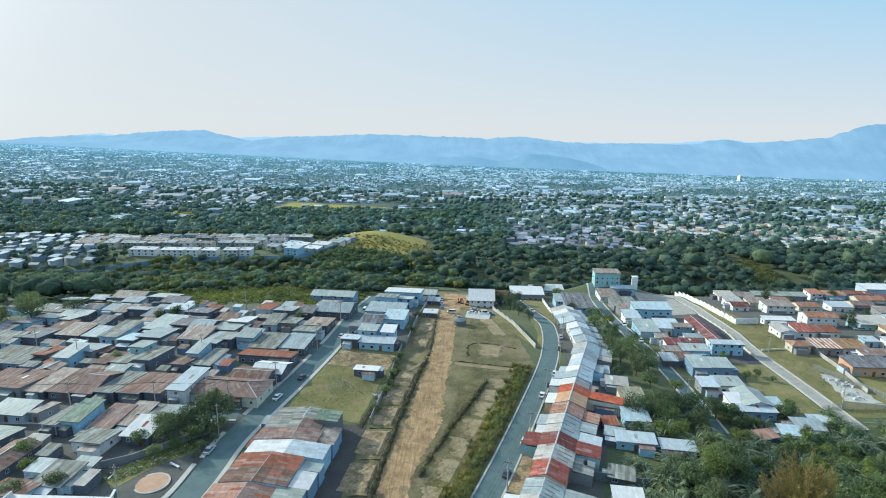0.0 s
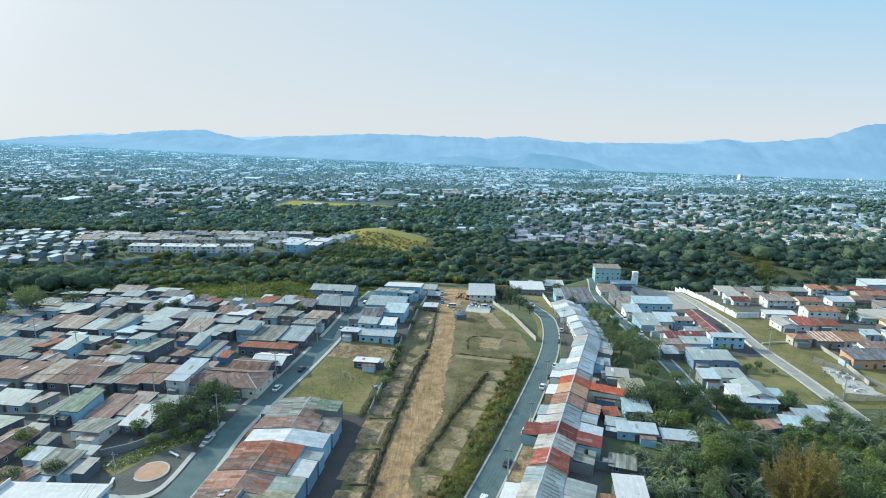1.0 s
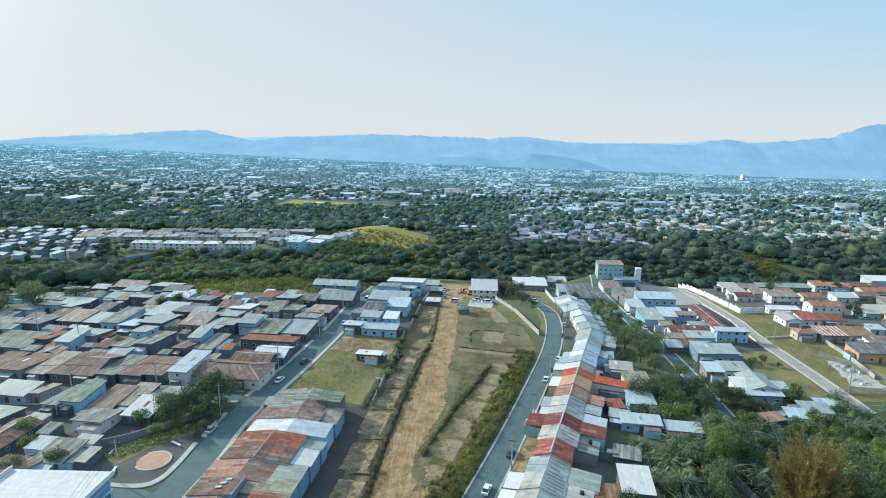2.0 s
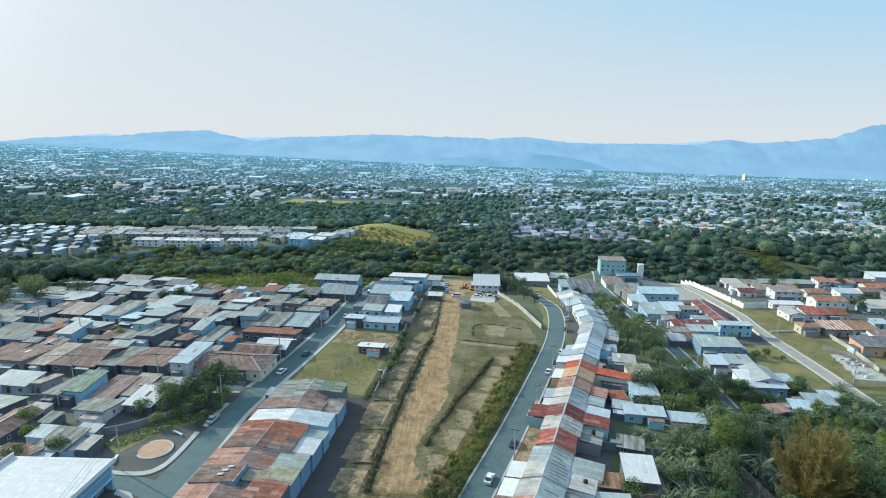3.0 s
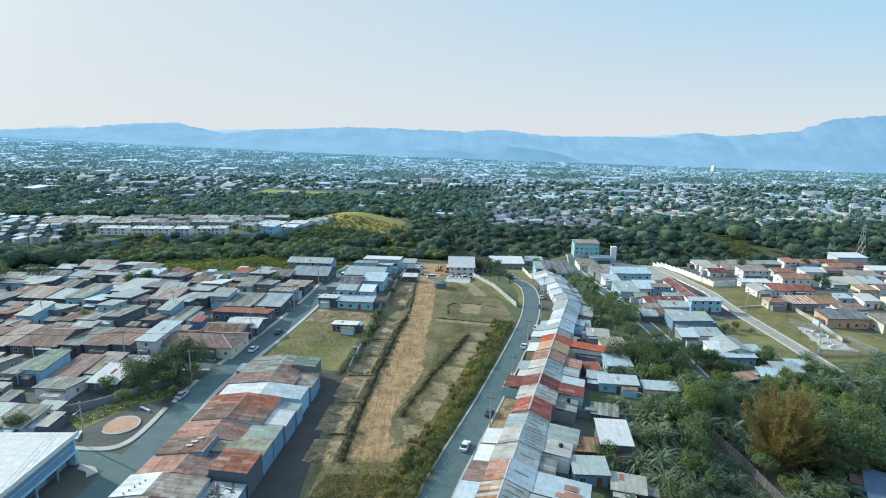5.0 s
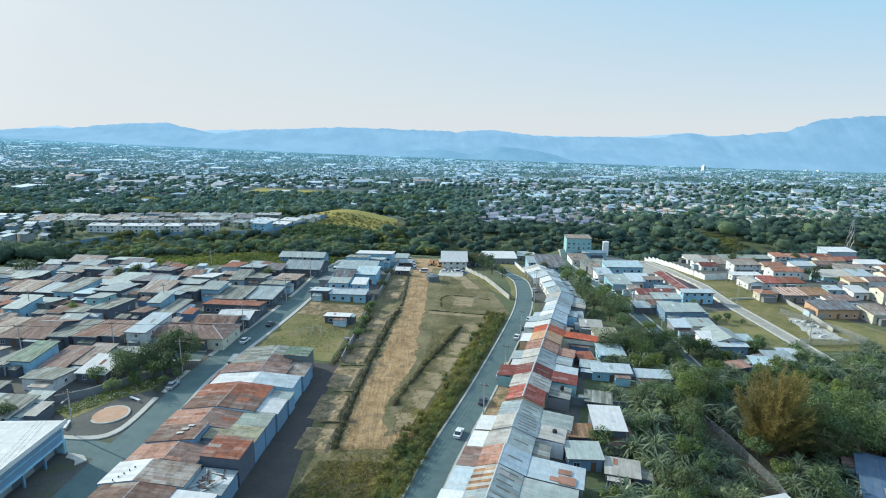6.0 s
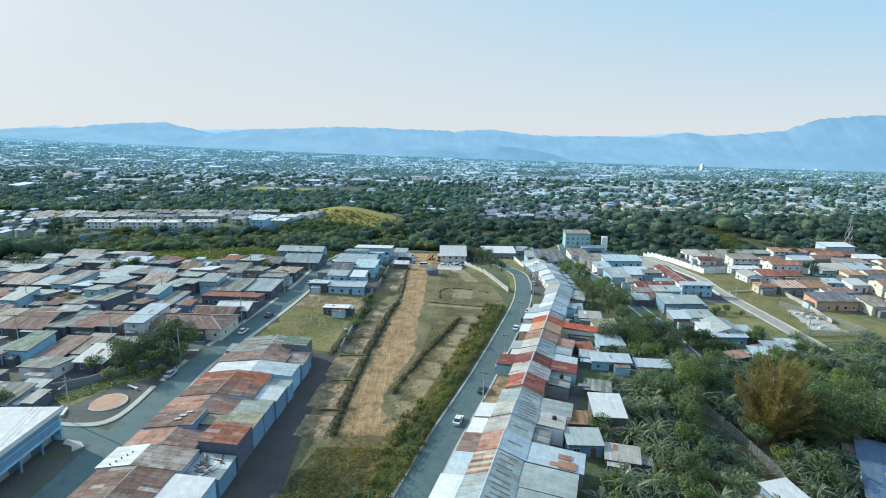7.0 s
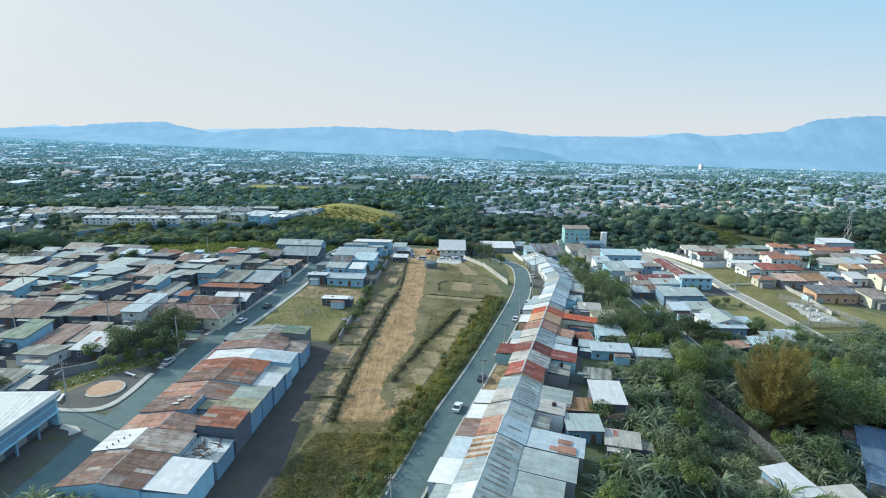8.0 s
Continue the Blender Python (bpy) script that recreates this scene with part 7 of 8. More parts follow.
ruled("olive_field", [(-424, 803), (-454, 871)], [(-378, 808), (-404, 866)], M_FIELD, 0.6, "small olive field among the woods", "field", 8, 8)
ruled("yellow_field", [(-310, 905), (-300, 1010)], [(-118, 900), (-105, 960)], M_FIELD, 0.6, "wide yellow field beyond the woods", "field", 20, 12)
house(-236, 948, 16, 10, 5, 3.4, "gx", "white", "white")
house(-262, 955, 10, 8, 5, 3.0, "s", "zinc", "grey")

# ---- vegetation ----
def leaf_quads(cent, size, r, up=0.35, aspect=0.7, out=None, loose=0.55):
    """Little leaf clumps: one bent quad pair at each centre, turned at random."""
    n = len(cent)
    nrm = r.normal(size=(n, 3))
    nrm[:, 2] = np.abs(nrm[:, 2]) + up
    nrm /= np.linalg.norm(nrm, axis=1)[:, None]
    if out is not None:                      # leaves of a crown turn outwards
        nrm = out + nrm * loose
        nrm /= np.linalg.norm(nrm, axis=1)[:, None]
    t = np.cross(nrm, r.normal(size=(n, 3)))
    t /= np.linalg.norm(t, axis=1)[:, None] + 1e-9
    b = np.cross(nrm, t)
    s = (size * r.uniform(0.6, 1.35, n))[:, None]
    a = s * aspect * r.uniform(0.7, 1.3, n)[:, None]
    k = r.uniform(-0.3, 0.3, (n, 1)) * s
    v = np.stack([cent - t * s * .5, cent - b * a * .5 + nrm * k, cent + t * s * .5, cent + b * a * .5 + nrm * k * .4], 1).reshape(-1, 3)
    f = np.arange(4 * n).reshape(n, 4)
    return v, f


def big_mesh(name, v, f, mats, face_mats=None):
    """A mesh from arrays of corners and quads."""
    me = bpy.data.meshes.new(name)
    n, m = len(v), len(f)
    me.vertices.add(n)
    me.vertices.foreach_set("co", np.ascontiguousarray(v, np.float32).ravel())
    me.loops.add(4 * m)
    me.loops.foreach_set("vertex_index", np.ascontiguousarray(f, np.int32).ravel())
    me.polygons.add(m)
    me.polygons.foreach_set("loop_start", np.arange(0, 4 * m, 4, dtype=np.int32))
    for mt in mats:
        me.materials.append(mt)
    if face_mats is not None:
        me.polygons.foreach_set("material_index", np.asarray(face_mats, np.int32))
    me.update(calc_edges=True)
    me.validate()
    return me


def limb(a, b, r0, r1, sides=6):
    a, b = Vector(a), Vector(b)
    q = (b - a).to_track_quat("Z", "Y")
    v = []
    for p, rr in ((a, r0), (b, r1)):
        for i in range(sides):
            t = 2 * math.pi * i / sides
            v.append(tuple(p + q @ Vector((math.cos(t) * rr, math.sin(t) * rr, 0))))
    f = [(i, (i + 1) % sides, sides + (i + 1) % sides, sides + i) for i in range(sides)]
    return v, f + [tuple(range(sides))[::-1], tuple(range(sides, 2 * sides))]


def crown_lobes(r, n, spread, height, low):
    """Centres and sizes of the lobes of a crown, for a tree one metre in radius."""
    out = []
    for i in range(n):
        t, k = r.uniform(0, 2 * math.pi), math.sqrt(r.uniform(0, 1)) * spread
        z = low + (height - low) * r.uniform(0, 1) * (1 - 0.45 * k)
        out.append((k * math.cos(t), k * math.sin(t), z, r.uniform(0.28, 0.46)))
    return out


def tree_meshes(seed, mat, lobes=14, per=88, leaf=0.118, height=1.75, low=0.75):
    r = np.random.default_rng(seed)
    lob = crown_lobes(r, lobes, 0.72, height, low)
    cs, outs = [], []
    for x, y, z, s in lob:
        d = r.normal(size=(per, 3))
        d /= np.linalg.norm(d, axis=1)[:, None]
        d *= (s * r.uniform(0.55, 1.08, per) ** 0.6)[:, None]
        outs.append(d / np.linalg.norm(d, axis=1)[:, None])
        d[:, 2] *= 0.8
        cs.append(d + (x, y, z))
    v, f = leaf_quads(np.concatenate(cs), leaf, r, .35, .7, np.concatenate(outs))
    crown = big_mesh("crown", v, f, [mat])
    parts = [limb((0, 0, -.1), (0.02, 0.01, low * .75), .075, .05)]
    for x, y, z, s in lob[:7]:
        parts.append(limb((0.02, 0.01, low * .7), (x * .8, y * .8, z), .04, .012, 5))
    tv, tf = join_vf(parts)
    return mesh_from("trunk", tv, tf, M_BARK), crown


TREES = {
    "green": [tree_meshes(20 + i, M_LEAF) for i in range(4)],
    "dark": [tree_meshes(30 + i, M_LEAFDARK) for i in range(4)],
    "light": [tree_meshes(40 + i, M_LEAFLIGHT, 12, 88) for i in range(3)],
}
GREAT = {
    "green": [tree_meshes(50 + i, M_LEAF, 22, 120, .078) for i in range(2)],
    "dark": [tree_meshes(54 + i, M_LEAFDARK, 22, 120, .078) for i in range(2)],
    "light": [tree_meshes(58 + i, M_LEAFLIGHT, 20, 120, .078) for i in range(1)],
}
TREE_LABEL = dict(green="leafy green garden tree with an uneven rounded crown", dark="dense dark green tree with a spreading crown", light="light yellow-green tree with an open crown")


def tree(x, y, radius, kind="green", stretch=1.0, r=random.Random(3)):
    kinds = (GREAT if radius > 4.3 else TREES)[kind]
    trunk, crown = kinds[r.randrange(len(kinds))]
    ob = thing("tree", x, y, ground(x, y), r.uniform(0, 360), TREE_LABEL[kind], "tree", "garden trees")
    ob.scale = (radius * r.uniform(.9, 1.1), radius * r.uniform(.9, 1.1), radius * stretch)
    put("trunk", trunk, ob)
    put("crown", crown, ob)


def blade_meshes(seed, n, length, width, mat, droop=1.0):
    """A clump of long arching blades."""
    r = np.random.default_rng(seed)
    V, F = [], []
    for i in range(n):
        t = r.uniform(0, 2 * math.pi)
        base = np.array([math.cos(t), math.sin(t), 0]) * r.uniform(0, .35) * length * .4
        base[2] = r.uniform(0, .55) * length
        out = np.array([math.cos(t + r.normal() * .5), math.sin(t + r.normal() * .5), 0])
        side = np.array([-out[1], out[0], 0.0])
        L, W = length * r.uniform(.6, 1.1), width * r.uniform(.6, 1.2)
        lean = r.uniform(.35, .95)
        segs = 5
        k0 = len(V)
        for j in range(segs + 1):
            s = j / segs
            p = base + out * L * lean * s + np.array([0, 0, L * (1.05 - .5 * lean) * (s - droop * .75 * s * s)])
            w = W * (math.sin(math.pi * min(1, .12 + s * .86))) * .5
            V += [tuple(p - side * w), tuple(p + side * w + np.array([0, 0, .15 * w]))]
        for j in range(segs):
            F.append((k0 + 2 * j, k0 + 2 * j + 1, k0 + 2 * j + 3, k0 + 2 * j + 2))
    return mesh_from("foliage", V, F, mat)


CANES = [blade_meshes(60 + i, 72, 4.2, .22, M_CANE, 1.15) for i in range(4)]
CANES2 = [blade_meshes(70 + i, 28, 3.4, .44, M_CANE) for i in range(3)]


def cane(x, y, s, r=random.Random(9), broad=False):
    ob = thing("banana_plant" if broad else "cane_clump", x, y, ground(x, y), r.uniform(0, 360), "clump of broad arching banana leaves" if broad else "clump of tall arching cane leaves", "plant", "canes and bananas in the thicket")
    ob.scale = (s, s, s * r.uniform(.9, 1.25))
    put("foliage", (CANES2 if broad else CANES)[r.randrange(3)], ob)


def bamboo_clump(x, y, h, rad, seed, mat, label, droop=.10, lean=(0.0, 0.0), spires=24):
    """Culms in sheaves that fan out like a vase, each with feathery drooping side twigs."""
    r = np.random.default_rng(seed)
    ob = thing("bamboo_clump", x, y, ground(x, y), 0, label, "bamboo", "bamboo in the thicket")
    culms, leaves, tips = [], [], []
    heads = []
    for i in range(spires):
        t, k = i * 2.4 + r.uniform(-.3, .3), math.sqrt((i + .5) / spires)
        heads.append((math.cos(t) * k, math.sin(t) * k, h * r.uniform(.66, 1.06) * (1 - .34 * k * k)))
    for i in range(spires * 8):
        hx, hy, H = heads[i % spires]
        H *= r.uniform(.55, 1.0)
        bx, by = hx * rad * .16 + r.normal() * .3, hy * rad * .16 + r.normal() * .3
        ox, oy = hx * rad * .66 + lean[0] + r.normal() * .28, hy * rad * .66 + lean[1] + r.normal() * .28
        P = np.array([(bx + ox * q ** 1.5, by + oy * q ** 1.5, H * (q - droop * q ** 3)) for q in np.linspace(0, 1, 7)])
        for a, b in zip(P, P[1:]):
            culms.append(limb(tuple(a), tuple(b), .05, .04, 3))
        for q in r.uniform(.10, 1.0, 26):
            j = min(int(q * 6), 5)
            along = P[j + 1] - P[j]
            c = P[j] + along * (q * 6 - j)
            along = along / np.linalg.norm(along)
            w = r.uniform(0, 2 * math.pi)
            out = np.array([math.cos(w) * .42, math.sin(w) * .42, .1]) + along * r.uniform(.5, 1.2)
            m = r.uniform(0, 1, 10)[:, None]
            L = 2.2 * (1.1 - .70 * q)
            leaves.append(c + out * L * m + np.array([0, 0, -1.0]) * (m * L) ** 2 * .16 + r.normal(size=(10, 3)) * .10)
            tips.append(np.tile(out + np.array([0, 0, -.35]), (10, 1)))
    cv3, cf3 = join_vf(culms)
    put("stalk_growth", mesh_from("stalk_growth", cv3, cf3, mat), ob)
    c, d = np.concatenate(leaves), np.concatenate(tips) + r.normal(size=(sum(len(q) for q in tips), 3)) * .28
    d /= np.linalg.norm(d, axis=1)[:, None]
    side = np.cross(d, r.normal(size=d.shape))
    side /= np.linalg.norm(side, axis=1)[:, None]
    n = len(c)
    L, W = r.uniform(.35, .75, (n, 1)), r.uniform(.04, .085, (n, 1))
    v = np.stack([c, c + d * L * .5 - side * W, c + d * L, c + d * L * .5 + side * W], 1).reshape(-1, 3)
    put("foliage", big_mesh("foliage", v, np.arange(4 * n).reshape(n, 4), [mat]), ob)


bamboo_clump(78.2, 112.6, 27.5, 10.4, 3, M_GOLD, "tall golden bamboo clump with feathery spires", .06, (1.0, 0.5), 26)
# second clump, coloured dark as the golden bamboo's shaded side
bamboo_clump(84.5, 113.0, 20.0, 10.0, 8, M_BAMBOO, "dark green bamboo arching low, toned as the golden clump's shaded side", .40, (4.5, -1.0), 20)


def wire_fence(pts, label):
    ob = thing("wire_fence", *pts[0], 0, 0, label, "fence", "fences in the thicket")
    for (x0, y0), (x1, y1) in zip(pts, pts[1:]):
        n = max(1, int(math.hypot(x1 - x0, y1 - y0) / 3))
        a = math.degrees(math.atan2(y1 - y0, x1 - x0))
        for i in range(n):
            k = i / n
            x, y = x0 + (x1 - x0) * k, y0 + (y1 - y0) * k
            z = ground(x, y)
            L = math.hypot(x1 - x0, y1 - y0) / n
            put("post", mesh_from("post", *box_vf(-.06, .06, -.06, .06, -.3, 2.5), M_STEEL), ob, pose(x - pts[0][0], y - pts[0][1], z, 0, 0, a))
            bars = [box_vf(0, L, -.012, .012, h - .016, h + .016) for h in np.arange(.2, 2.5, .18)] + [box_vf(q, q + .032, -.014, .014, .1, 2.45) for q in np.arange(.18, L, .18)]
            put("mesh_panel", mesh_from("mesh_panel", *join_vf(bars), M_STEEL), ob, pose(x - pts[0][0], y - pts[0][1], z, 0, 0, a))


wire_fence([(69.8, 124.5), (71.0, 113.9), (71.7, 98.1), (70.5, 92)], "tall pale wire mesh fence through the thicket")
wire_fence([(130.4, 178), (138, 177.6), (155, 178.5), (153, 190), (144.2, 211)], "pale wire mesh fence round the rubble on the lot")

vr = random.Random(21)


def free(x, y, rad):
    return not road_near(x, y, 4.5 + rad * .4) and all((x - a) ** 2 + (y - b) ** 2 > (c + rad * .6) ** 2 for a, b, c in TAKEN)


# dark sheet added so the gaps between plants look deeply shaded
ruled("thicket_floor", [(49, 72), (54, 100), (59, 126), (66, 143)], [(120, 72), (122, 100), (123, 126), (124, 143)], M_BANK, 0.10, "dark floor under the thicket, standing for its deep shade", "ground", 12, 3)
# thicket in the dip below the eastern houses
mass, far_canes = [], []
objects_left = 190
for i in range(1500):
    x, y = vr.uniform(24, 170), vr.uniform(50, 174)
    if x < 22 + (y - 60) * .32 or (x > 125 and y < 95) or (x > 128 and y > 164):
        continue
    if 67.6 < x < 73 and 90 < y < 125 or (x - 78.5) ** 2 + (y - 112.0) ** 2 < 20 or not free(x, y, 1.2):
        continue
    q = vr.random()
    if 59 < x < 68 and 86 < y < 124:                     # low growth beside the wire fence
        cane(x, y, vr.uniform(.5, .85), vr)
        continue
    if (x > 100 or y > 140) and q < .55:
        far_canes.append((x, y, vr.uniform(.8, 1.5), vr.uniform(0, 6.28)))
    elif x < 92 and q < 0.78 or y > 138 and q < 0.6 or q < .3:
        cane(x, y, vr.uniform(.8, 1.5), vr, vr.random() < .22)
    elif objects_left and x < 120:
        objects_left -= 1
        tree(x, y, vr.uniform(2.0, 3.7), vr.choice(("green", "green", "dark", "light")), vr.uniform(.9, 1.2), vr)
    else:
        mass.append((x, y, vr.uniform(1.6, 3.6), vr.uniform(2.0, 4.6)))
for _ in range(90):
    x, y = vr.uniform(122, 215), vr.uniform(150, 205)
    if y < 171 or x > 160 + (y - 171) * .9:
        far_canes.append((x, y, vr.uniform(.8, 1.5), vr.uniform(0, 6.28)))
for _ in range(46):
    x, y = vr.uniform(57, 67.4), vr.uniform(88, 122)
    if x < 66.5 - (y - 105) * .05:
        cane(x, y, vr.uniform(.45, .9), vr, vr.random() < .2)
for _ in range(14):
    cane(vr.uniform(73, 84), vr.uniform(93, 104), vr.uniform(.6, 1.0), vr)
cl = [np.array([tuple(v.co) for v in me.vertices]) for me in CANES]
cq = np.array([tuple(p.vertices) for p in CANES[0].polygons])
gv3, gf3 = [], []
for i, (x, y, k, turn) in enumerate(far_canes):
    c3, s3 = math.cos(turn) * k, math.sin(turn) * k
    p = cl[i % len(cl)]
    gf3.append(cq + i * len(p))
    gv3.append(np.stack([x + c3 * p[:, 0] - s3 * p[:, 1], y + s3 * p[:, 0] + c3 * p[:, 1], ground(x, y) + k * p[:, 2]], 1))
tagged(new("cane_thicket", big_mesh("cane_thicket", np.concatenate(gv3), np.concatenate(gf3), [M_CANE])), "thicket of tall arching canes below the eastern lots", "canes", kind="stuff")
for x, y, s, k in ((69, 134, 5.2, "light"), (76, 138, 5.0, "green"), (62, 130, 4.0, "green"), (60, 166, 5.0, "dark"), (68, 168, 5.4, "dark"), (78, 163, 4.6, "dark"), (100, 120, 5.2, "light"), (110, 128, 5.0, "green"), (98, 136, 4.6, "light"), (118, 118, 5.4, "light"), (120, 138, 4.6, "dark"), (92, 112, 7.0, "green"), (101, 108, 7.0, "green"), (96, 122, 6.4, "green"), (110, 112, 6.5, "green"), (64, 123, 4.6, "dark"), (62, 116, 4.4, "green"), (106, 98, 6.0, "green"), (114, 104, 6.0, "light")):
    tree(x, y, s, k, 1.05, vr)
for x, y, k in ((-62.5, 78, 1.1), (-60.5, 76.2, 1.3), (-58.2, 76.8, 1.15), (-56.0, 75.6, 1.3), (-53.6, 75.2, 1.2), (-64.4, 76, 1.2), (-51.2, 74.6, 1.1), (-57.2, 73.6, 1.3), (-48.5, 74.2, 1.0), (-44, 74, .9)):
    cane(x, y, k, vr)
# trees along the eastern street and in gardens
for x, y, s, k in ((67, 210, 5.6, "dark"), (73, 218, 5.2, "green"), (66, 224, 4.6, "dark"), (76, 204, 4.4, "green"), (70, 236, 4.6, "green"), (78, 230, 3.8, "dark"), (66, 250, 4.0, "green"), (74, 255, 4.0, "light"), (70, 268, 4.2, "green"), (62, 285, 3.6, "dark"),
                   (62, 196, 3.4, "dark"), (72, 190, 3.6, "green"), (80, 187, 3.0, "light"), (112, 200, 2.2, "green"), (117.6, 203, 1.9, "dark"), (121.5, 198.5, 1.3, "green"), (111, 216, 2.6, "green"), (197.4, 267.8, 4.2, "dark"), (203.5, 257.0, 2.4, "green"), (86.5, 169.0, 4.6, "dark"), (80.5, 172.5, 4.2, "green"), (73.5, 171.5, 5.0, "dark"), (68.0, 163.0, 4.4, "green"), (70.0, 200.0, 5.0, "dark"), (78.0, 213.0, 4.4, "dark"),
                   (-70.2, 148.6, 5.8, "dark"), (-75.6, 144.6, 5.0, "dark"), (-79, 137.4, 5.2, "dark"), (-73.4, 151.4, 5.0, "green"), (-83, 143, 3.2, "green"), (-75, 133.5, 2.8, "light"), (-86, 135, 2.8, "green"), (-71.6, 143, 3.6, "green"), (-73, 138, 3.0, "light"), (-70.6, 139.6, 3.6, "dark"), (-67.4, 142.4, 3.2, "dark"), (-68.6, 134.4, 1.7, "green"), (-68.2, 130.4, 1.4, "dark"), (-66.6, 138.6, 1.6, "green"), (-79, 129.5, 2.2, "green"),
                   (-112, 128, 3.2, "green"), (-107, 122, 2.4, "light"), (-95, 116, 3.0, "dark"), (-103, 112, 2.8, "green"), (-62, 73, 2.8, "light"), (-55, 71, 3.0, "green"), (-66.5, 74, 2.6, "green"),
                   (-23.8, 160, 2.0, "dark"), (-22.8, 172, 2.2, "green"), (-22.6, 178, 2.4, "dark"), (-22.0, 186, 2.2, "green"), (-21.6, 194, 2.6, "dark"), (-21, 202, 2.2, "green"), (-19, 230, 2.4, "dark"), (-18, 252, 2.2, "dark"),
                   (30, 285, 5.0, "dark"), (26, 296, 5.2, "dark"), (33, 272, 4.6, "dark"), (37, 262, 3.4, "dark"), (22, 305, 4.4, "green"), (34, 302, 4.6, "dark"), (54, 345, 4.6, "dark"), (50, 355, 5.0, "dark"), (63, 330, 3.8, "green"),
                   (216, 283, 3.6, "dark"), (208, 280, 3.4, "green"), (225, 277, 3.4, "green"), (196, 340, 4.0, "dark"), (204, 345, 3.6, "green"), (205, 330, 3.0, "light"), (240, 345, 4.0, "dark"),
                   (-125, 190, 2.6, "green"), (-133, 236, 3.6, "dark"), (-128, 240, 3.6, "green"), (-188, 206, 5.0, "dark"), (-196, 240, 7.5, "dark"), (-205, 232, 6.5, "dark"), (-215, 262, 6.0, "green"), (-184, 252, 5.0, "dark"), (-70, 238, 2.8, "green"), (-60, 226, 2.4, "dark")):
    tree(x, y, s, k, 1.0, vr)

# rough hedge and scrub along the plot, one growth
hr = np.random.default_rng(12)
def scrub(name, pts, size, mat, label, category="scrub", aspect=.7):
    v, f = leaf_quads(np.asarray(pts), size, hr, 1.1, aspect)
    tagged(new(name, big_mesh(name, v, f, [mat])), label, category, kind="stuff")

def strip_points(line, w0, w1, n, hmin, hmax, lump=5.0):
    p = np.asarray(line, float)
    s = np.concatenate([[0], np.cumsum(np.hypot(*np.diff(p, axis=0).T))])
    t = hr.uniform(0, s[-1], n)
    x, y = np.interp(t, s, p[:, 0]), np.interp(t, s, p[:, 1])
    d = hr.uniform(w0, w1, n)
    x = x + d
    k = 0.55 + 0.45 * np.sin(t / lump * 2 * math.pi + d) * np.sin(t / lump * 1.37 + 2 * d)
    z = land(x, y) + hr.uniform(0, 1, n) ** .7 * (hmin + (hmax - hmin) * k)
    return np.stack([x, y, z], 1)

scrub("hedge", strip_points([(-13, 60), (-6.5, 88), (0, 108), (9, 136), (20, 168), (31, 204)], -6.4, -.3, 30000, .1, 1.1, 6.5), .30, M_HEDGE, "rough yellow-green hedge of scrub along the plot", "hedge")
for line, n in ((BANK_A, 3600), (BANK_B, 2400), (BANK_C, 1500)):
    scrub("weeds", strip_points(line, -1.0, .9, n, .2, 1.5, 7), .34, M_BANKWEED, "dark weeds overgrowing the earth bank", "weeds", .5)
scrub("hedge", strip_points([(-13, 60), (-6.5, 88), (0, 108), (9, 136), (20, 168), (30, 200)], -3.6, -.5, 8000, .3, 3.0, 9.5), .30, M_LEAFLIGHT, "darker green bushes standing in the rough hedge", "hedge")
scrub("weeds", strip_points([(-14, 70), (-8, 94), (-5, 104)], -18, -3.4, 16000, .02, .35, 6), .48, M_DRYWEED, "dry tangled weeds over the plot", "weeds", .22)
scrub("weeds", strip_points([(-14, 70), (-8, 94), (-4, 106)], -15, -3.0, 3000, .1, .8, 9), .38, M_TUSSOCK, "low green bushes among the dry weeds", "weeds")
scrub("weeds", strip_points([(-30, 80), (-24, 120), (-20, 152), (-14, 200), (-12, 262)], 0, 9, 4500, .03, .4, 7), .42, M_TUSSOCK, "dry tangled weeds beside the dirt track", "weeds", .22)
scrub("weeds", strip_points([(-2, 140), (0, 170), (3, 200), (8, 262)], 0, 9, 5000, .03, .3, 8), .38, M_HEDGE, "patchy olive grass beside the dirt track", "weeds", .3)
scrub("weeds", strip_points([(2, 164), (5, 200), (8, 262)], 0, 20, 9000, .03, .28, 8), .40, M_TUSSOCK, "dry weeds over the levelled grass", "weeds", .22)
scrub("weeds", strip_points([(-9, 114), (-3, 150), (2, 180)], 0, 8, 6000, .03, .3, 8), .40, M_TUSSOCK, "patchy grass between track and pads", "weeds", .25)
scrub("weeds", strip_points([(-52, 160), (-46, 205)], 0, 22, 8000, .03, .30, 6), .40, M_TUSSOCK, "patchy weeds on the grass lot", "weeds", .25)
scrub("weeds", strip_points([(133.6, 174), (134, 226), (140, 284)], 0, 18, 9000, .03, .3, 9), .42, M_TUSSOCK, "patchy weeds on the grass lot beside the lane", "weeds", .3)
ex1, ey1 = hr.uniform(-21, -1, 1500), hr.normal(107.6, 1.3, 1500)
scrub("weeds", np.stack([ex1, ey1, land(ex1, ey1) + .1 + .25 * hr.random(1500)], 1), .42, M_DRYWEED, "ragged weeds along the end of the dirt", "weeds", .25)
scrub("flower_shrubs", strip_points([(-86, 119), (-70, 138)], -3, 3, 4200, .2, 1.3, 4), .30, M_LEAFLIGHT, "low shrubs in the little park", "shrubs")
scrub("park_flowers", strip_points([(-85, 120), (-76, 130), (-70, 137)], -3, 3, 420, .4, 1.3, 4), .26, M_FRAME, "white flowers on the lawn of the little park", "flowers")
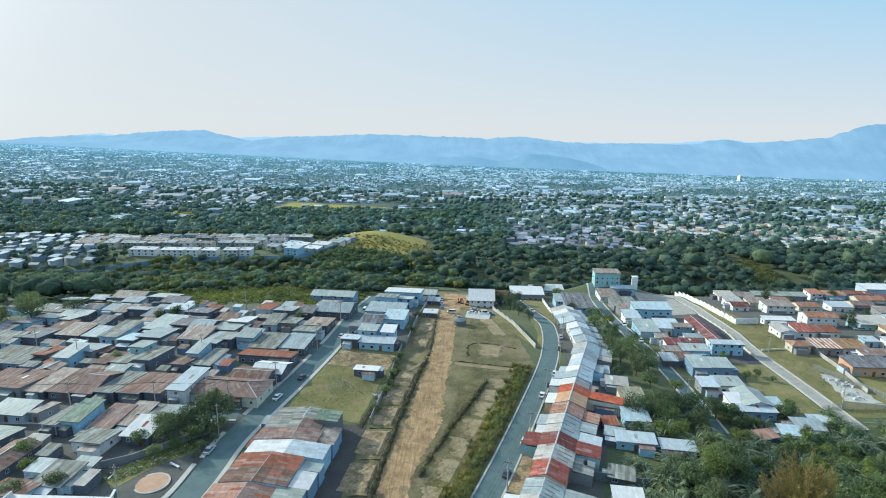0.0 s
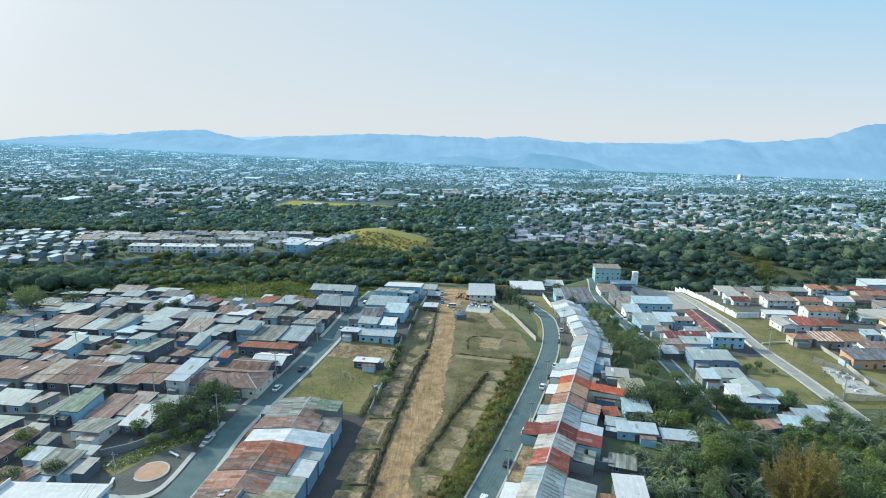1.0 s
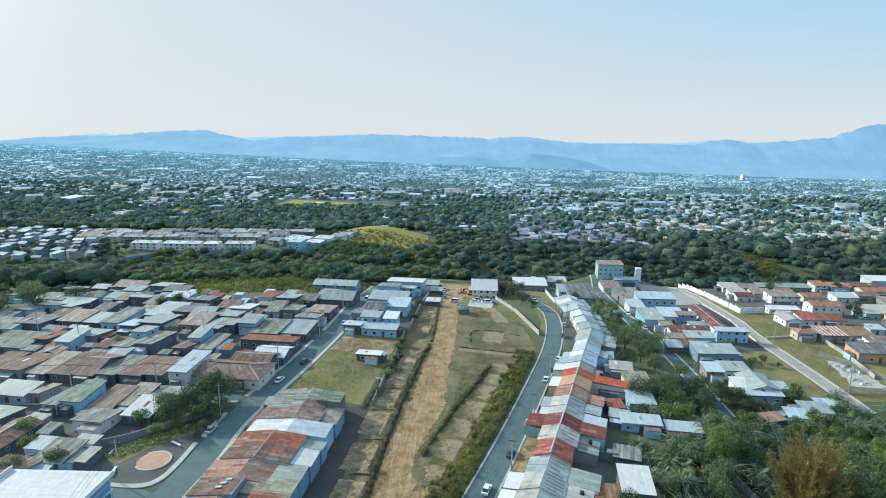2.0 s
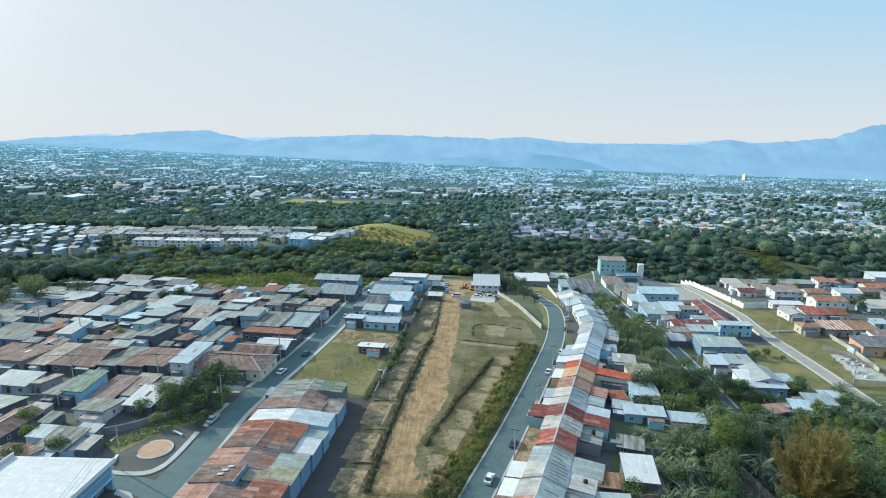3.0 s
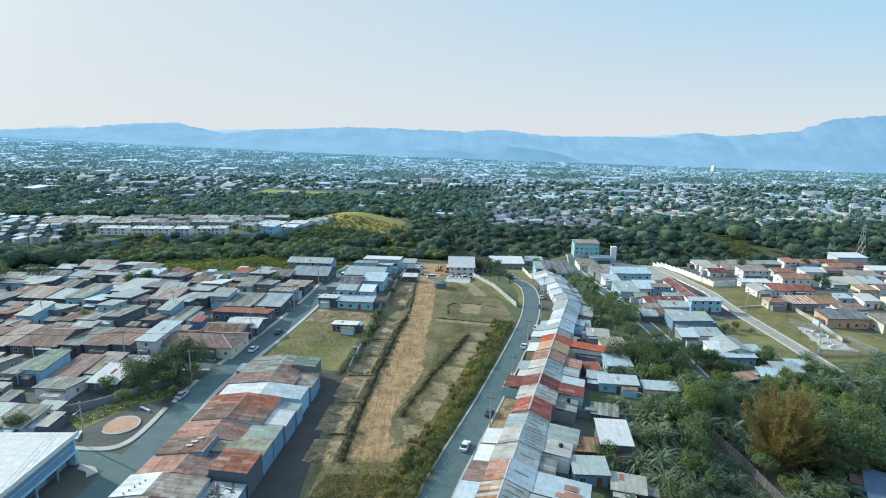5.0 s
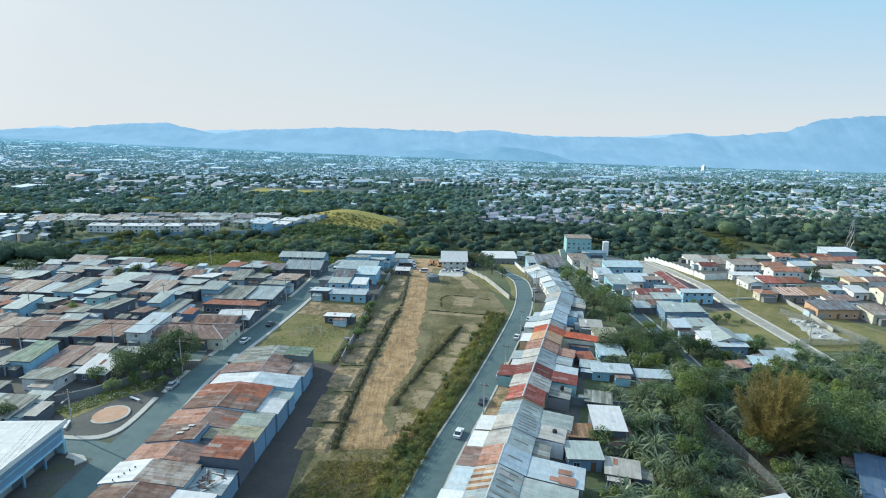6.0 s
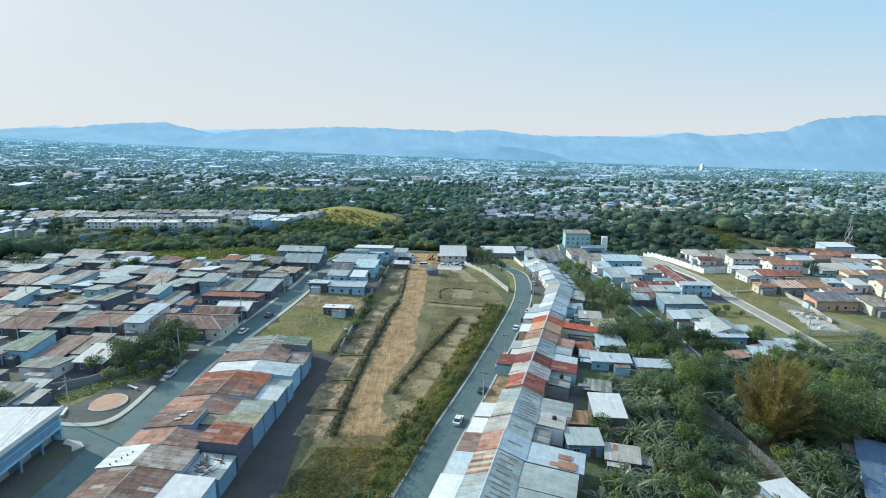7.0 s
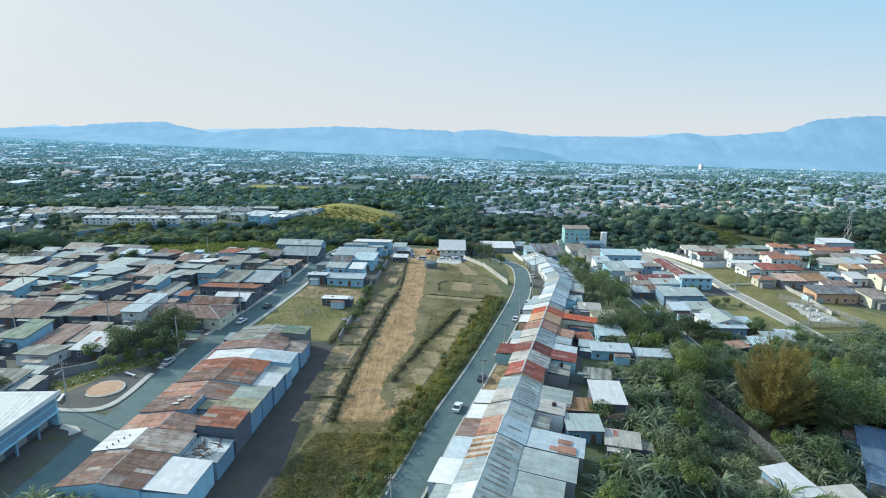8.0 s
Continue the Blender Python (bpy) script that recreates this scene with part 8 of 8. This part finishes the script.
scrub("roadside_weeds", strip_points([(9.5, 106), (14, 120)], -.6, 1.0, 1400, .2, .9, 4), .32, M_HEDGE, "weeds on the verge before the terrace", "weeds")


# woods of the ravine, bushes on the plot, and scrub at the ravine's edge
def wave_noise(x, y):
    return (np.sin(x * .011 + 1.7 * np.sin(y * .0072)) * np.sin(y * .0127 + 1.3 * np.sin(x * .0089)) + .5 * np.sin(x * .031 + y * .023) * np.sin(y * .037 - x * .017))

def wood_mask(x, y):
    near = np.where(x < -45, np.where(x < -205, 268, 302), np.where(x < 15, 338, np.where(x < 110, 382, np.where(x < 160, 392, 392))))
    near = near + 6 * np.sin(x * .09)
    far = np.where(x < -240, 428 + (x + 240) * .55, np.where(x < -78, 446, np.where(x < 52, 640, np.where(x < 205, 540, 612))))
    a = (y > near) & (y < far)
    band = (x < 70) & (y > 575) & (y < 905) & (wave_noise(x, y) > -.35)
    band |= (x < -330) & (y > 520) & (y < 900) & (wave_noise(x, y) > -.25)
    band |= (x > 190) & (y > 560) & (y < 690) & (wave_noise(x * 1.4, y) > .05)
    a = a | band
    hill = ((x + 82) / 62) ** 2 + ((y - 544) / 92) ** 2 < 1
    field = (x > -315) & (x < -100) & (y > 895) & (y < 1015)
    estate = (x > -470) & (x < -78) & (y > 444 + np.minimum(0, x + 240) * .5) & (y < 566)
    glade = (x > 244) & (x < 276) & (y > 425) & (y < 515)
    yard = ((x + 482) / 34) ** 2 + ((y - 772) / 34) ** 2 < 1
    yard |= ((x + 500) / 48) ** 2 + ((y - 915) / 62) ** 2 < 1
    yard |= ((x + 414) / 36) ** 2 + ((y - 836) / 40) ** 2 < 1
    yard |= (x < -560) & (y > 850)
    return a & ~hill & ~field & ~estate & ~glade & ~yard

def core_grid(n=3):
    """A cube of squares blown up to a ball: the dense inside of a crown."""
    v, f, seen = [], [], {}
    steps = np.linspace(-1, 1, n + 1)
    for ax in range(3):
        for sg in (-1, 1):
            g = {}
            for i, a in enumerate(steps):
                for j, b in enumerate(steps):
                    p = [0, 0, 0]
                    p[ax], p[(ax + 1) % 3], p[(ax + 2) % 3] = sg, a, b
                    key = tuple(round(q, 3) for q in p)
                    if key not in seen:
                        seen[key] = len(v)
                        v.append(np.array(p) / np.linalg.norm(p))
                    g[i, j] = seen[key]
            for i in range(n):
                for j in range(n):
                    q = [g[i, j], g[i + 1, j], g[i + 1, j + 1], g[i, j + 1]]
                    f.append(q if sg > 0 else q[::-1])
    return np.array(v), np.array(f)


CORES = {2: core_grid(2), 3: core_grid(3)}


def wood(name, pts, per, mat, leaf, label, radius, squat=.8, kind="stuff", core=0.0, fine=3):
    """Many trees in one growth: pts are x, y, radius, height."""
    out, outs = [], []
    for k in range(per):
        d = hr.normal(size=(len(pts), 3))
        d /= np.linalg.norm(d, axis=1)[:, None]
        d[:, 2] = np.abs(d[:, 2]) * 1.25 - .3
        m = hr.uniform(.80 if core else .62, 1.10, len(pts))[:, None]
        lump = 1 + .40 * np.sin(d[:, :1] * 5 + pts[:, :1]) * np.sin(d[:, 1:2] * 5 + pts[:, 1:2])
        q = d * m * lump * pts[:, 2:3]
        q[:, 2] = q[:, 2] * squat + pts[:, 3] * .62
        q[:, 0] += pts[:, 0]
        q[:, 1] += pts[:, 1]
        q[:, 2] += land(pts[:, 0], pts[:, 1])
        out.append(q)
        outs.append(d / np.linalg.norm(d, axis=1)[:, None])
    c = np.concatenate(out)
    v, f = leaf_quads(c, leaf, hr, .45, .75, np.concatenate(outs), .55)
    if core:
        n = len(pts)
        CORE_V, CORE_F = CORES[fine]
        bulge = 1 + .40 * np.sin(CORE_V[None, :, :1] * 5 + pts[:, None, :1]) * np.sin(CORE_V[None, :, 1:2] * 5 + pts[:, None, 1:2])
        d = CORE_V[None] * bulge * core * hr.uniform(.88, 1.12, (n, len(CORE_V), 1)) * pts[:, None, 2:3]
        d[:, :, 2] = d[:, :, 2] * squat + pts[:, None, 3] * .62
        d += np.stack([pts[:, 0], pts[:, 1], land(pts[:, 0], pts[:, 1])], 1)[:, None]
        f = np.concatenate([f, (CORE_F[None] + (np.arange(n) * len(CORE_V))[:, None, None] + len(v)).reshape(-1, 4)])
        v = np.concatenate([v, d.reshape(-1, 3)])
    me = big_mesh(name, v, f, [mat])
    me.polygons.foreach_set("use_smooth", np.ones(len(me.polygons), bool))
    tagged(new(name, me), label, "bushes" if name == "bushes" else "woods", kind=kind)

bt = hr.random(420)
bs, bd = bt * 62, -16 * hr.random(420) ** .7 - 1.5
bx0, by0 = -15 + bs * .28 + bd, 62 + bs
clear = ~((bx0 < -6) & (by0 > 103.5))
bx0, by0 = bx0[clear], by0[clear]
nbush = len(bx0)
mix_b = hr.random(nbush) < .3
wood("bushes", np.stack([bx0, by0, hr.uniform(.5, 1.3, nbush), hr.uniform(.05, .3, nbush)], 1)[mix_b], 70, M_HEDGE, .28, "low green bushes on the rough end of the plot", 1, .6)
wood("bushes", np.stack([bx0, by0, hr.uniform(.5, 1.3, nbush), hr.uniform(.05, .3, nbush)], 1)[~mix_b], 60, M_TUSSOCK, .30, "low rounded tussocks of olive brown grass on the plot", 1, .38)
ht0 = hr.random(330)
hx0 = np.interp(ht0, (0, .2, .34, .53, .75, 1), (-13, -6.5, 0, 9, 20, 30.5)) - .6 - 7.2 * hr.random(330) ** 1.3
hy0 = np.interp(ht0, (0, .2, .34, .53, .75, 1), (60, 88, 108, 136, 168, 202))
hr0 = hr.uniform(.6, 1.7, 330)
for k, (mt, words) in enumerate(((M_HEDGE, "yellow-green bushes of the rough hedge"), (M_LEAF, "green bushes of the rough hedge"), (M_TUSSOCK, "dry brown bushes of the rough hedge"))):
    wood("bushes", np.stack([hx0, hy0, hr0, hr0 * hr.uniform(.4, 1.1, 330)], 1)[np.searchsorted((.56, .78), hr.random(330)) == k], 90, mt, .30, words, 1, .8, core=.5)
wood("thicket", np.array(mass), 120, M_LEAF, .58, "dense green undergrowth filling the dip below the houses", 3, core=.55)
wx, wy = hr.uniform(-720, 620, 14200), hr.uniform(255, 910, 14200)
ok = wood_mask(wx, wy)
wx, wy = wx[ok], wy[ok]
edge = np.clip((wy - 290) / 90, 0.5, 1)
wrad = (3.0 + 3.4 * hr.random(len(wx)) ** 1.7) * (1 + .30 * (wave_noise(wx * 3, wy * 3) > .4)) * edge
woods = np.stack([wx, wy, wrad, (hr.uniform(6.5, 10.5, len(wx)) + wrad * .5) * edge], 1)
shade = hr.random(len(woods)) + .22 * wave_noise(wx * 4, wy * 4) + np.where((wx < -20) & (wy < 470), .22, np.where(wx > 40, -.20, np.where(wy > 560, .10, -.04)))
for lo, hi, mt, words in ((-9, .58, M_WOODS_DEEP, "dense deep green woods filling the ravine"), (.58, .93, M_WOODS, "dense green woods filling the ravine"), (.93, 1.05, M_WOODS_PALE, "paler green trees scattered through the ravine woods"), (1.05, 9, M_WOODS_OLIVE, "olive coloured trees scattered through the ravine woods")):
    pick = (shade >= lo) & (shade < hi)
    wood("woods", woods[pick & (wy < 560)], 44, mt, 1.0, words, 4, .66, core=.72)
    wood("woods", woods[pick & (wy >= 560) & (wy < 640)], 14, mt, 1.35, words, 4, .66, core=.80, fine=2)
# woods past y 640 mostly take the haze-tinted leaf colour
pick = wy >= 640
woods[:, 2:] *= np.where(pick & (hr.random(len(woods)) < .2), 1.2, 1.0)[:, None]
for lo, hi, mt in ((-9, .85, M_WOODS_HAZED), (.85, 9, M_WOODS_PALE)):
    wood("woods", woods[pick & (shade >= lo) & (shade < hi)], 30, mt, 1.5, "blue-green woods before the far town, mostly tinted for haze", 4, .66, core=.62, fine=2)
lx, ly = hr.uniform(-250, -40, 900), hr.uniform(318, 446, 900)
lr = hr.uniform(2.4, 4.6, 900)
banks = np.stack([lx, ly, lr, lr * hr.uniform(1.0, 1.7, 900)], 1)
for k, (mt, words) in enumerate(((M_WOODS_PALE, "sunny light green trees on the near side of the ravine"), (M_WOODS, "green trees on the near side of the ravine"), (M_WOODS_OLIVE, "olive coloured bushes on the near side of the ravine"))):
    wood("woods", banks[np.arange(900) % 3 == k], 44, mt, .95, words, 4, .7, core=.72)
sx, sy = hr.uniform(-215, -50, 1500), hr.uniform(268, 318, 1500)
wood("scrub", np.stack([sx, sy, hr.uniform(.8, 1.8, 1500), hr.uniform(.6, 1.4, 1500)], 1), 22, M_SCRUB, .8, "yellow-green scrub at the edge of the ravine", 1)
sx, sy = hr.uniform(-420, -200, 500), hr.uniform(330, 430, 500)
wood("scrub", np.stack([sx, sy, hr.uniform(1.5, 3, 500), hr.uniform(1, 2, 500)], 1), 24, M_SCRUB, 1.1, "yellow-green scrub above the ravine", 1)
ht, hk = hr.uniform(0, 2 * math.pi, 800), np.sqrt(hr.uniform(0, 1, 800))
sx, sy = -80 + 58 * hk * np.cos(ht), 556 + 68 * hk * np.sin(ht)
low = (sy < 560) & (sy > 492)
nh = low.sum()
wood("scrub", np.stack([sx[low], sy[low], hr.uniform(.8, 1.9, nh), hr.uniform(.4, 1.0, nh)], 1), 26, M_TUSSOCK, .9, "golden tussocks on the flank of the round hill", 1)
nh = 420
fx1, fy1 = hr.uniform(-122, -24, nh), hr.uniform(452, 506, nh)
wood("scrub", np.stack([fx1, fy1, hr.uniform(1.4, 3.2, nh), hr.uniform(1.2, 3.4, nh)], 1), 40, M_WOODS_PALE, .9, "tall green reeds on the foot of the round hill", 1, core=.7)
sx, sy = hr.uniform(245, 276, 260), hr.uniform(430, 514, 260)
wood("scrub", np.stack([sx, sy, hr.uniform(1.2, 2.6, 260), hr.uniform(.8, 1.8, 260)], 1), 30, M_WOODS_OLIVE, .9, "yellow-green scrub on a cleared slope in the woods", 1)
crowns = np.array([(272, 484, 9.5, 17), (294, 436, 9, 15), (352, 486, 9, 15), (205, 470, 8.5, 14), (330, 440, 7.5, 12), (188, 500, 8, 13), (226, 560, 9, 15), (392, 520, 9, 15), (-36, 640, 9, 15), (-70, 655, 10, 16), (-110, 650, 9, 14), (-150, 640, 9, 14), (12, 470, 8, 13), (-8, 440, 7, 11)])
wood("woods", crowns, 260, M_WOODS, 1.15, "great rounded crowns standing above the woods", 4, core=.8)
gt = np.stack([hr.uniform(-330, -225, 90), hr.uniform(318, 360, 90), hr.uniform(2.5, 5.5, 90), hr.uniform(4, 8, 90)], 1)
wood("woods", gt, 80, M_WOODS_OLIVE, 1.0, "golden olive trees at the edge of the ravine", 4, core=.8)
dt = np.stack([hr.uniform(-262, -212, 26), hr.uniform(296, 322, 26), hr.uniform(5, 8, 26), hr.uniform(9, 15, 26)], 1)
wood("woods", dt, 190, M_WOODS, .95, "tall dark trees at the edge of the ravine", 4, core=.8)
hill_l = [(-104, 470), (-114, 505), (-122, 535), (-126, 565), (-122, 590), (-112, 610), (-95, 622)]
hill_r = [(-62, 466), (-46, 500), (-36, 530), (-30, 560), (-30, 585), (-40, 606), (-60, 622)]
ruled("hill_grass", hill_l, hill_r, M_HILL, 0.35, "yellow grass on the round hill top", "grass", 20, 4)


# ---- the far town ----
def tint_material(name, stops, rough):
    m, nt, b = node_mat(name, rough)
    g = nt.nodes.new("ShaderNodeNewGeometry")
    r = nt.nodes.new("ShaderNodeValToRGB")
    r.color_ramp.interpolation = "CONSTANT"
    els = r.color_ramp.elements
    while len(els) < len(stops):
        els.new(.5)
    for e, (p, c) in zip(els, stops):
        e.position, e.color = p, (*c, 1)
    nt.links.new(g.outputs["Random Per Island"], r.inputs[0])
    n = noise_tex(nt, .25, 3, g.outputs["Position"])
    c = mix(nt, 1.0, r.outputs[0], ramp(nt, n, [(.3, (.8,) * 3), (.7, (1.1,) * 3)]), "MULTIPLY")
    nt.links.new(c, b.inputs["Base Color"])
    return m

# blue-grey roof and wall palettes, tinted for the haze over the town
M_TOWNROOF = tint_material("far_town_roofs", [(0, (.33, .42, .47)), (.20, (.48, .60, .66)), (.34, (.25, .33, .39)), (.52, (.23, .25, .27)), (.64, (.34, .36, .37)), (.74, (.53, .63, .70)), (.84, (.29, .43, .51)), (.94, (.33, .25, .22))], .55)
M_TOWNWALL = tint_material("far_town_walls", [(0, (.42, .48, .53)), (.35, (.50, .55, .59)), (.6, (.26, .31, .35)), (.8, (.35, .45, .52)), (.92, (.42, .40, .37))], .9)


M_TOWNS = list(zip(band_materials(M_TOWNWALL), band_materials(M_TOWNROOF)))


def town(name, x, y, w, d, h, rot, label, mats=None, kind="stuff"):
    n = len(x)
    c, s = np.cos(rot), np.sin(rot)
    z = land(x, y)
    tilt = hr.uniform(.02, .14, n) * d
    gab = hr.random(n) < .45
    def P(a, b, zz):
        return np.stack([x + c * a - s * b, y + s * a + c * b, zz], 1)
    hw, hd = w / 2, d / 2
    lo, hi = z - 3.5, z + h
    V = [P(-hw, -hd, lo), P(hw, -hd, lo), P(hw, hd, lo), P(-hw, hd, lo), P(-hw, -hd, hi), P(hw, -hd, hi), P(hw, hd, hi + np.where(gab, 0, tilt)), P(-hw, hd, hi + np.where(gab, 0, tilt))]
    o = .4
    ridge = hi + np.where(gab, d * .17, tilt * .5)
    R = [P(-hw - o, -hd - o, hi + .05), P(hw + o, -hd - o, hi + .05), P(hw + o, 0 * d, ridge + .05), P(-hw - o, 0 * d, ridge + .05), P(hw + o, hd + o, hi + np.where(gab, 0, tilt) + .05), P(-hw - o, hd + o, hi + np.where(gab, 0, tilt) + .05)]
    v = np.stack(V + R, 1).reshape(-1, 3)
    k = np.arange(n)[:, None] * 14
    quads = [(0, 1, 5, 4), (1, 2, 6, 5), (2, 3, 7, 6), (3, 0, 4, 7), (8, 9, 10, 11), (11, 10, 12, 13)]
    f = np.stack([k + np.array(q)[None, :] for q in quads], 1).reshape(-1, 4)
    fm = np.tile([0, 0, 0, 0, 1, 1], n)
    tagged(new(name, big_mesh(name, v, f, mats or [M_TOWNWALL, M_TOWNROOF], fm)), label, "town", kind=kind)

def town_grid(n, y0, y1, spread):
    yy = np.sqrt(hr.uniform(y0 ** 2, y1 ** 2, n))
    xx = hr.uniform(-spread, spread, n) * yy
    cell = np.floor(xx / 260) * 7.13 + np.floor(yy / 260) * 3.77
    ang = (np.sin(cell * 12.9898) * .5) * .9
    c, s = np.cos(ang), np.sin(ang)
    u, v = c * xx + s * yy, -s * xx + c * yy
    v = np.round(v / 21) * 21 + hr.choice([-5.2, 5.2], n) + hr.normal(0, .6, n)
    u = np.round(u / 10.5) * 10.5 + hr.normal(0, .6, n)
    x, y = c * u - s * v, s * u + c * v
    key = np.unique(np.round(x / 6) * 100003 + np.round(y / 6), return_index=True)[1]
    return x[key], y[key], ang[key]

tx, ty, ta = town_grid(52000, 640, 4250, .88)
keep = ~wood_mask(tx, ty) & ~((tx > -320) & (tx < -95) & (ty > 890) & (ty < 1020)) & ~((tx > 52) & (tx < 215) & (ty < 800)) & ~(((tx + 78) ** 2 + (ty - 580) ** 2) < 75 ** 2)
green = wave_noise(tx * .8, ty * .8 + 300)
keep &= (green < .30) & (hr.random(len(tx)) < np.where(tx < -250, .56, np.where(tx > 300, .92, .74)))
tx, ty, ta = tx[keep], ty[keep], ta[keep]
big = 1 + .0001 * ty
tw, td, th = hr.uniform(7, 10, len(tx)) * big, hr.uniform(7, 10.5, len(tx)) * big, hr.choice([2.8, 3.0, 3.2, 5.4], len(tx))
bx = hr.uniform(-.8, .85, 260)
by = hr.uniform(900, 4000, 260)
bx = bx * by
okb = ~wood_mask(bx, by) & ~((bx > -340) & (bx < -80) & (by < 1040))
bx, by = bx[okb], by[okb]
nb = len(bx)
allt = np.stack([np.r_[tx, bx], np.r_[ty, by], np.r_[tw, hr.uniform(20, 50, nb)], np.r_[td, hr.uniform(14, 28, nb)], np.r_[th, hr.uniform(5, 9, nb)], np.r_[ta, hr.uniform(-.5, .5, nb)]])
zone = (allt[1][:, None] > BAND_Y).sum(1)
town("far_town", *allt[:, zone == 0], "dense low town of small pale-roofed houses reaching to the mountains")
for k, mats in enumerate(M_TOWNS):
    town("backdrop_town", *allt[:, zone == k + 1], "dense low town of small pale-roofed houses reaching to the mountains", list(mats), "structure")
# dark bluish colours hold the shade on the slope's houses
M_SETTLE = [tint_material("weathered_house_walls", [(0, (.20, .23, .27)), (.3, (.30, .33, .37)), (.55, (.14, .17, .21)), (.8, (.38, .38, .38))], .9), tint_material("weathered_house_roofs", [(0, (.18, .21, .26)), (.25, (.31, .34, .39)), (.45, (.13, .15, .19)), (.65, (.42, .45, .48)), (.82, (.22, .19, .19))], .7)]
u, v = hr.random(150), hr.random(150)
town("hillside_settlement", 52 + u * 145 + v * 10, 545 + v * 240, hr.uniform(7, 10, 150), hr.uniform(7, 11, 150), hr.uniform(2.8, 4.6, 150), hr.uniform(-.4, .1, 150), "crowded hillside of small houses toned dark for shade", M_SETTLE)
u, v = np.arange(130) % 13, np.arange(130) // 13
gx2, gy2 = hr.uniform(-430, -255, 150), hr.uniform(415, 570, 150)
wood("woods", np.stack([gx2, gy2, hr.uniform(2.2, 4.2, 150), hr.uniform(3, 6, 150)], 1), 40, M_WOODS, 1.0, "garden trees among the houses across the ravine", 4, core=.7)
M_PALE = [tint_material("pale_house_walls", [(0, (.24, .32, .38)), (.3, (.37, .43, .47)), (.6, (.17, .24, .30)), (.85, (.33, .35, .34))], .9), tint_material("pale_house_roofs", [(0, (.27, .36, .40)), (.3, (.42, .49, .52)), (.45, (.17, .22, .26)), (.78, (.58, .62, .64)), (.88, (.24, .23, .22))], .6)]
ex, ey = hr.uniform(-340, -110, 170), hr.uniform(468, 572, 170)
er2 = hr.uniform(1.6, 3.0, 170)
wood("woods", np.stack([ex, ey, er2, er2 * 1.3], 1), 50, M_WOODS, .8, "small garden trees between the rows of the new estate", 4, core=.7)
town("west_settlement", -301 - u * 11 - v * 9 + hr.normal(0, 1.5, 130), 441 - u * 6.5 + v * 15 + hr.normal(0, 1.5, 130), hr.uniform(6, 9.5, 130), hr.uniform(5.5, 8.5, 130), hr.choice([2.8, 3.2, 4.4, 5.6], 130), hr.uniform(-.4, .1, 130), "crowded pale houses on the far side of the ravine", M_PALE)
town("hamlet", -498 + 34 * hr.random(9), 752 + 46 * hr.random(9), hr.uniform(9, 15, 9), hr.uniform(7, 10, 9), hr.uniform(3, 5.5, 9), hr.uniform(-.3, .1, 9), "small group of pale houses in a clearing of the woods", M_PALE)
town("hamlet", -536 + 76 * hr.random(24), 866 + 100 * hr.random(24), hr.uniform(8, 13, 24), hr.uniform(7, 10, 24), hr.uniform(3, 5, 24), hr.uniform(-.3, .2, 24), "dark blue-grey houses along a lane climbing out of the woods", M_SETTLE)
M_EARTHY = [tint_material("tan_house_walls", [(0, (.56, .54, .48)), (.35, (.66, .62, .54)), (.7, (.42, .42, .40))], .9), tint_material("tan_house_roofs", [(0, (.50, .42, .34)), (.25, (.46, .28, .18)), (.42, (.56, .55, .52)), (.6, (.40, .38, .35)), (.78, (.62, .58, .50)), (.92, (.32, .22, .17))], .75)]
u, v = hr.random(260), hr.random(260)
town("tan_settlement", 225 + u * (310 + v * 170), 622 + v * 210, hr.uniform(8, 14, 260), hr.uniform(7, 10, 260), hr.uniform(2.8, 4.4, 260), hr.uniform(-.3, .1, 260), "rows of tan and terracotta roofed houses above the woods", M_EARTHY)
for x, y, w, h in ((1065, 2108, 9, 24), (1740, 2500, 14, 13), (1790, 2490, 11, 14)):
    ob = thing("tower_block", x, y, ground(x, y), 8, "pale tower block standing above the far town", "building")
    put("tower_body", mesh_from("tower_body", *join_vf([box_vf(-w / 2, w / 2, -8, 8, -4, h), box_vf(-w / 4, w / 4, -4, 4, h, h + 3)]), WALLS["white"]), ob)
    for lv in range(int(h / 3.4)):
        for k in range(4):
            add_window(ob, -w / 2 + (k + .5) * w / 4, -8.0, 1 + lv * 3.4, 0, (2.0, 1.2))

fx, fy, _ = town_grid(60000, 620, 4300, .9)
fg = wave_noise(fx * .8, fy * .8 + 300)
m = (hr.random(len(fx)) < np.where(fg > .22, 1.0, np.where(fx < -250, .80, .62))) & ~((fx > -320) & (fx < -95) & (fy > 890) & (fy < 1020)) & ~(((fx + 78) ** 2 + (fy - 580) ** 2) < 60 ** 2)
fx, fy = fx[m] + hr.normal(0, 5, m.sum()), fy[m] + hr.normal(0, 5, m.sum())
frad = hr.uniform(3.2, 7.5, len(fx))
zone = (fy[:, None] > BAND_Y).sum(1)
far_trees = np.stack([fx, fy, frad, frad * 1.5], 1)
# town trees use the haze-tinted leaves
wood("town_trees", far_trees[zone == 0], 18, M_WOODS_HAZED, 1.7, "trees scattered through the far town", 4, core=.66, fine=2)
for k, mt in enumerate(band_materials(M_WOODS_HAZED)):
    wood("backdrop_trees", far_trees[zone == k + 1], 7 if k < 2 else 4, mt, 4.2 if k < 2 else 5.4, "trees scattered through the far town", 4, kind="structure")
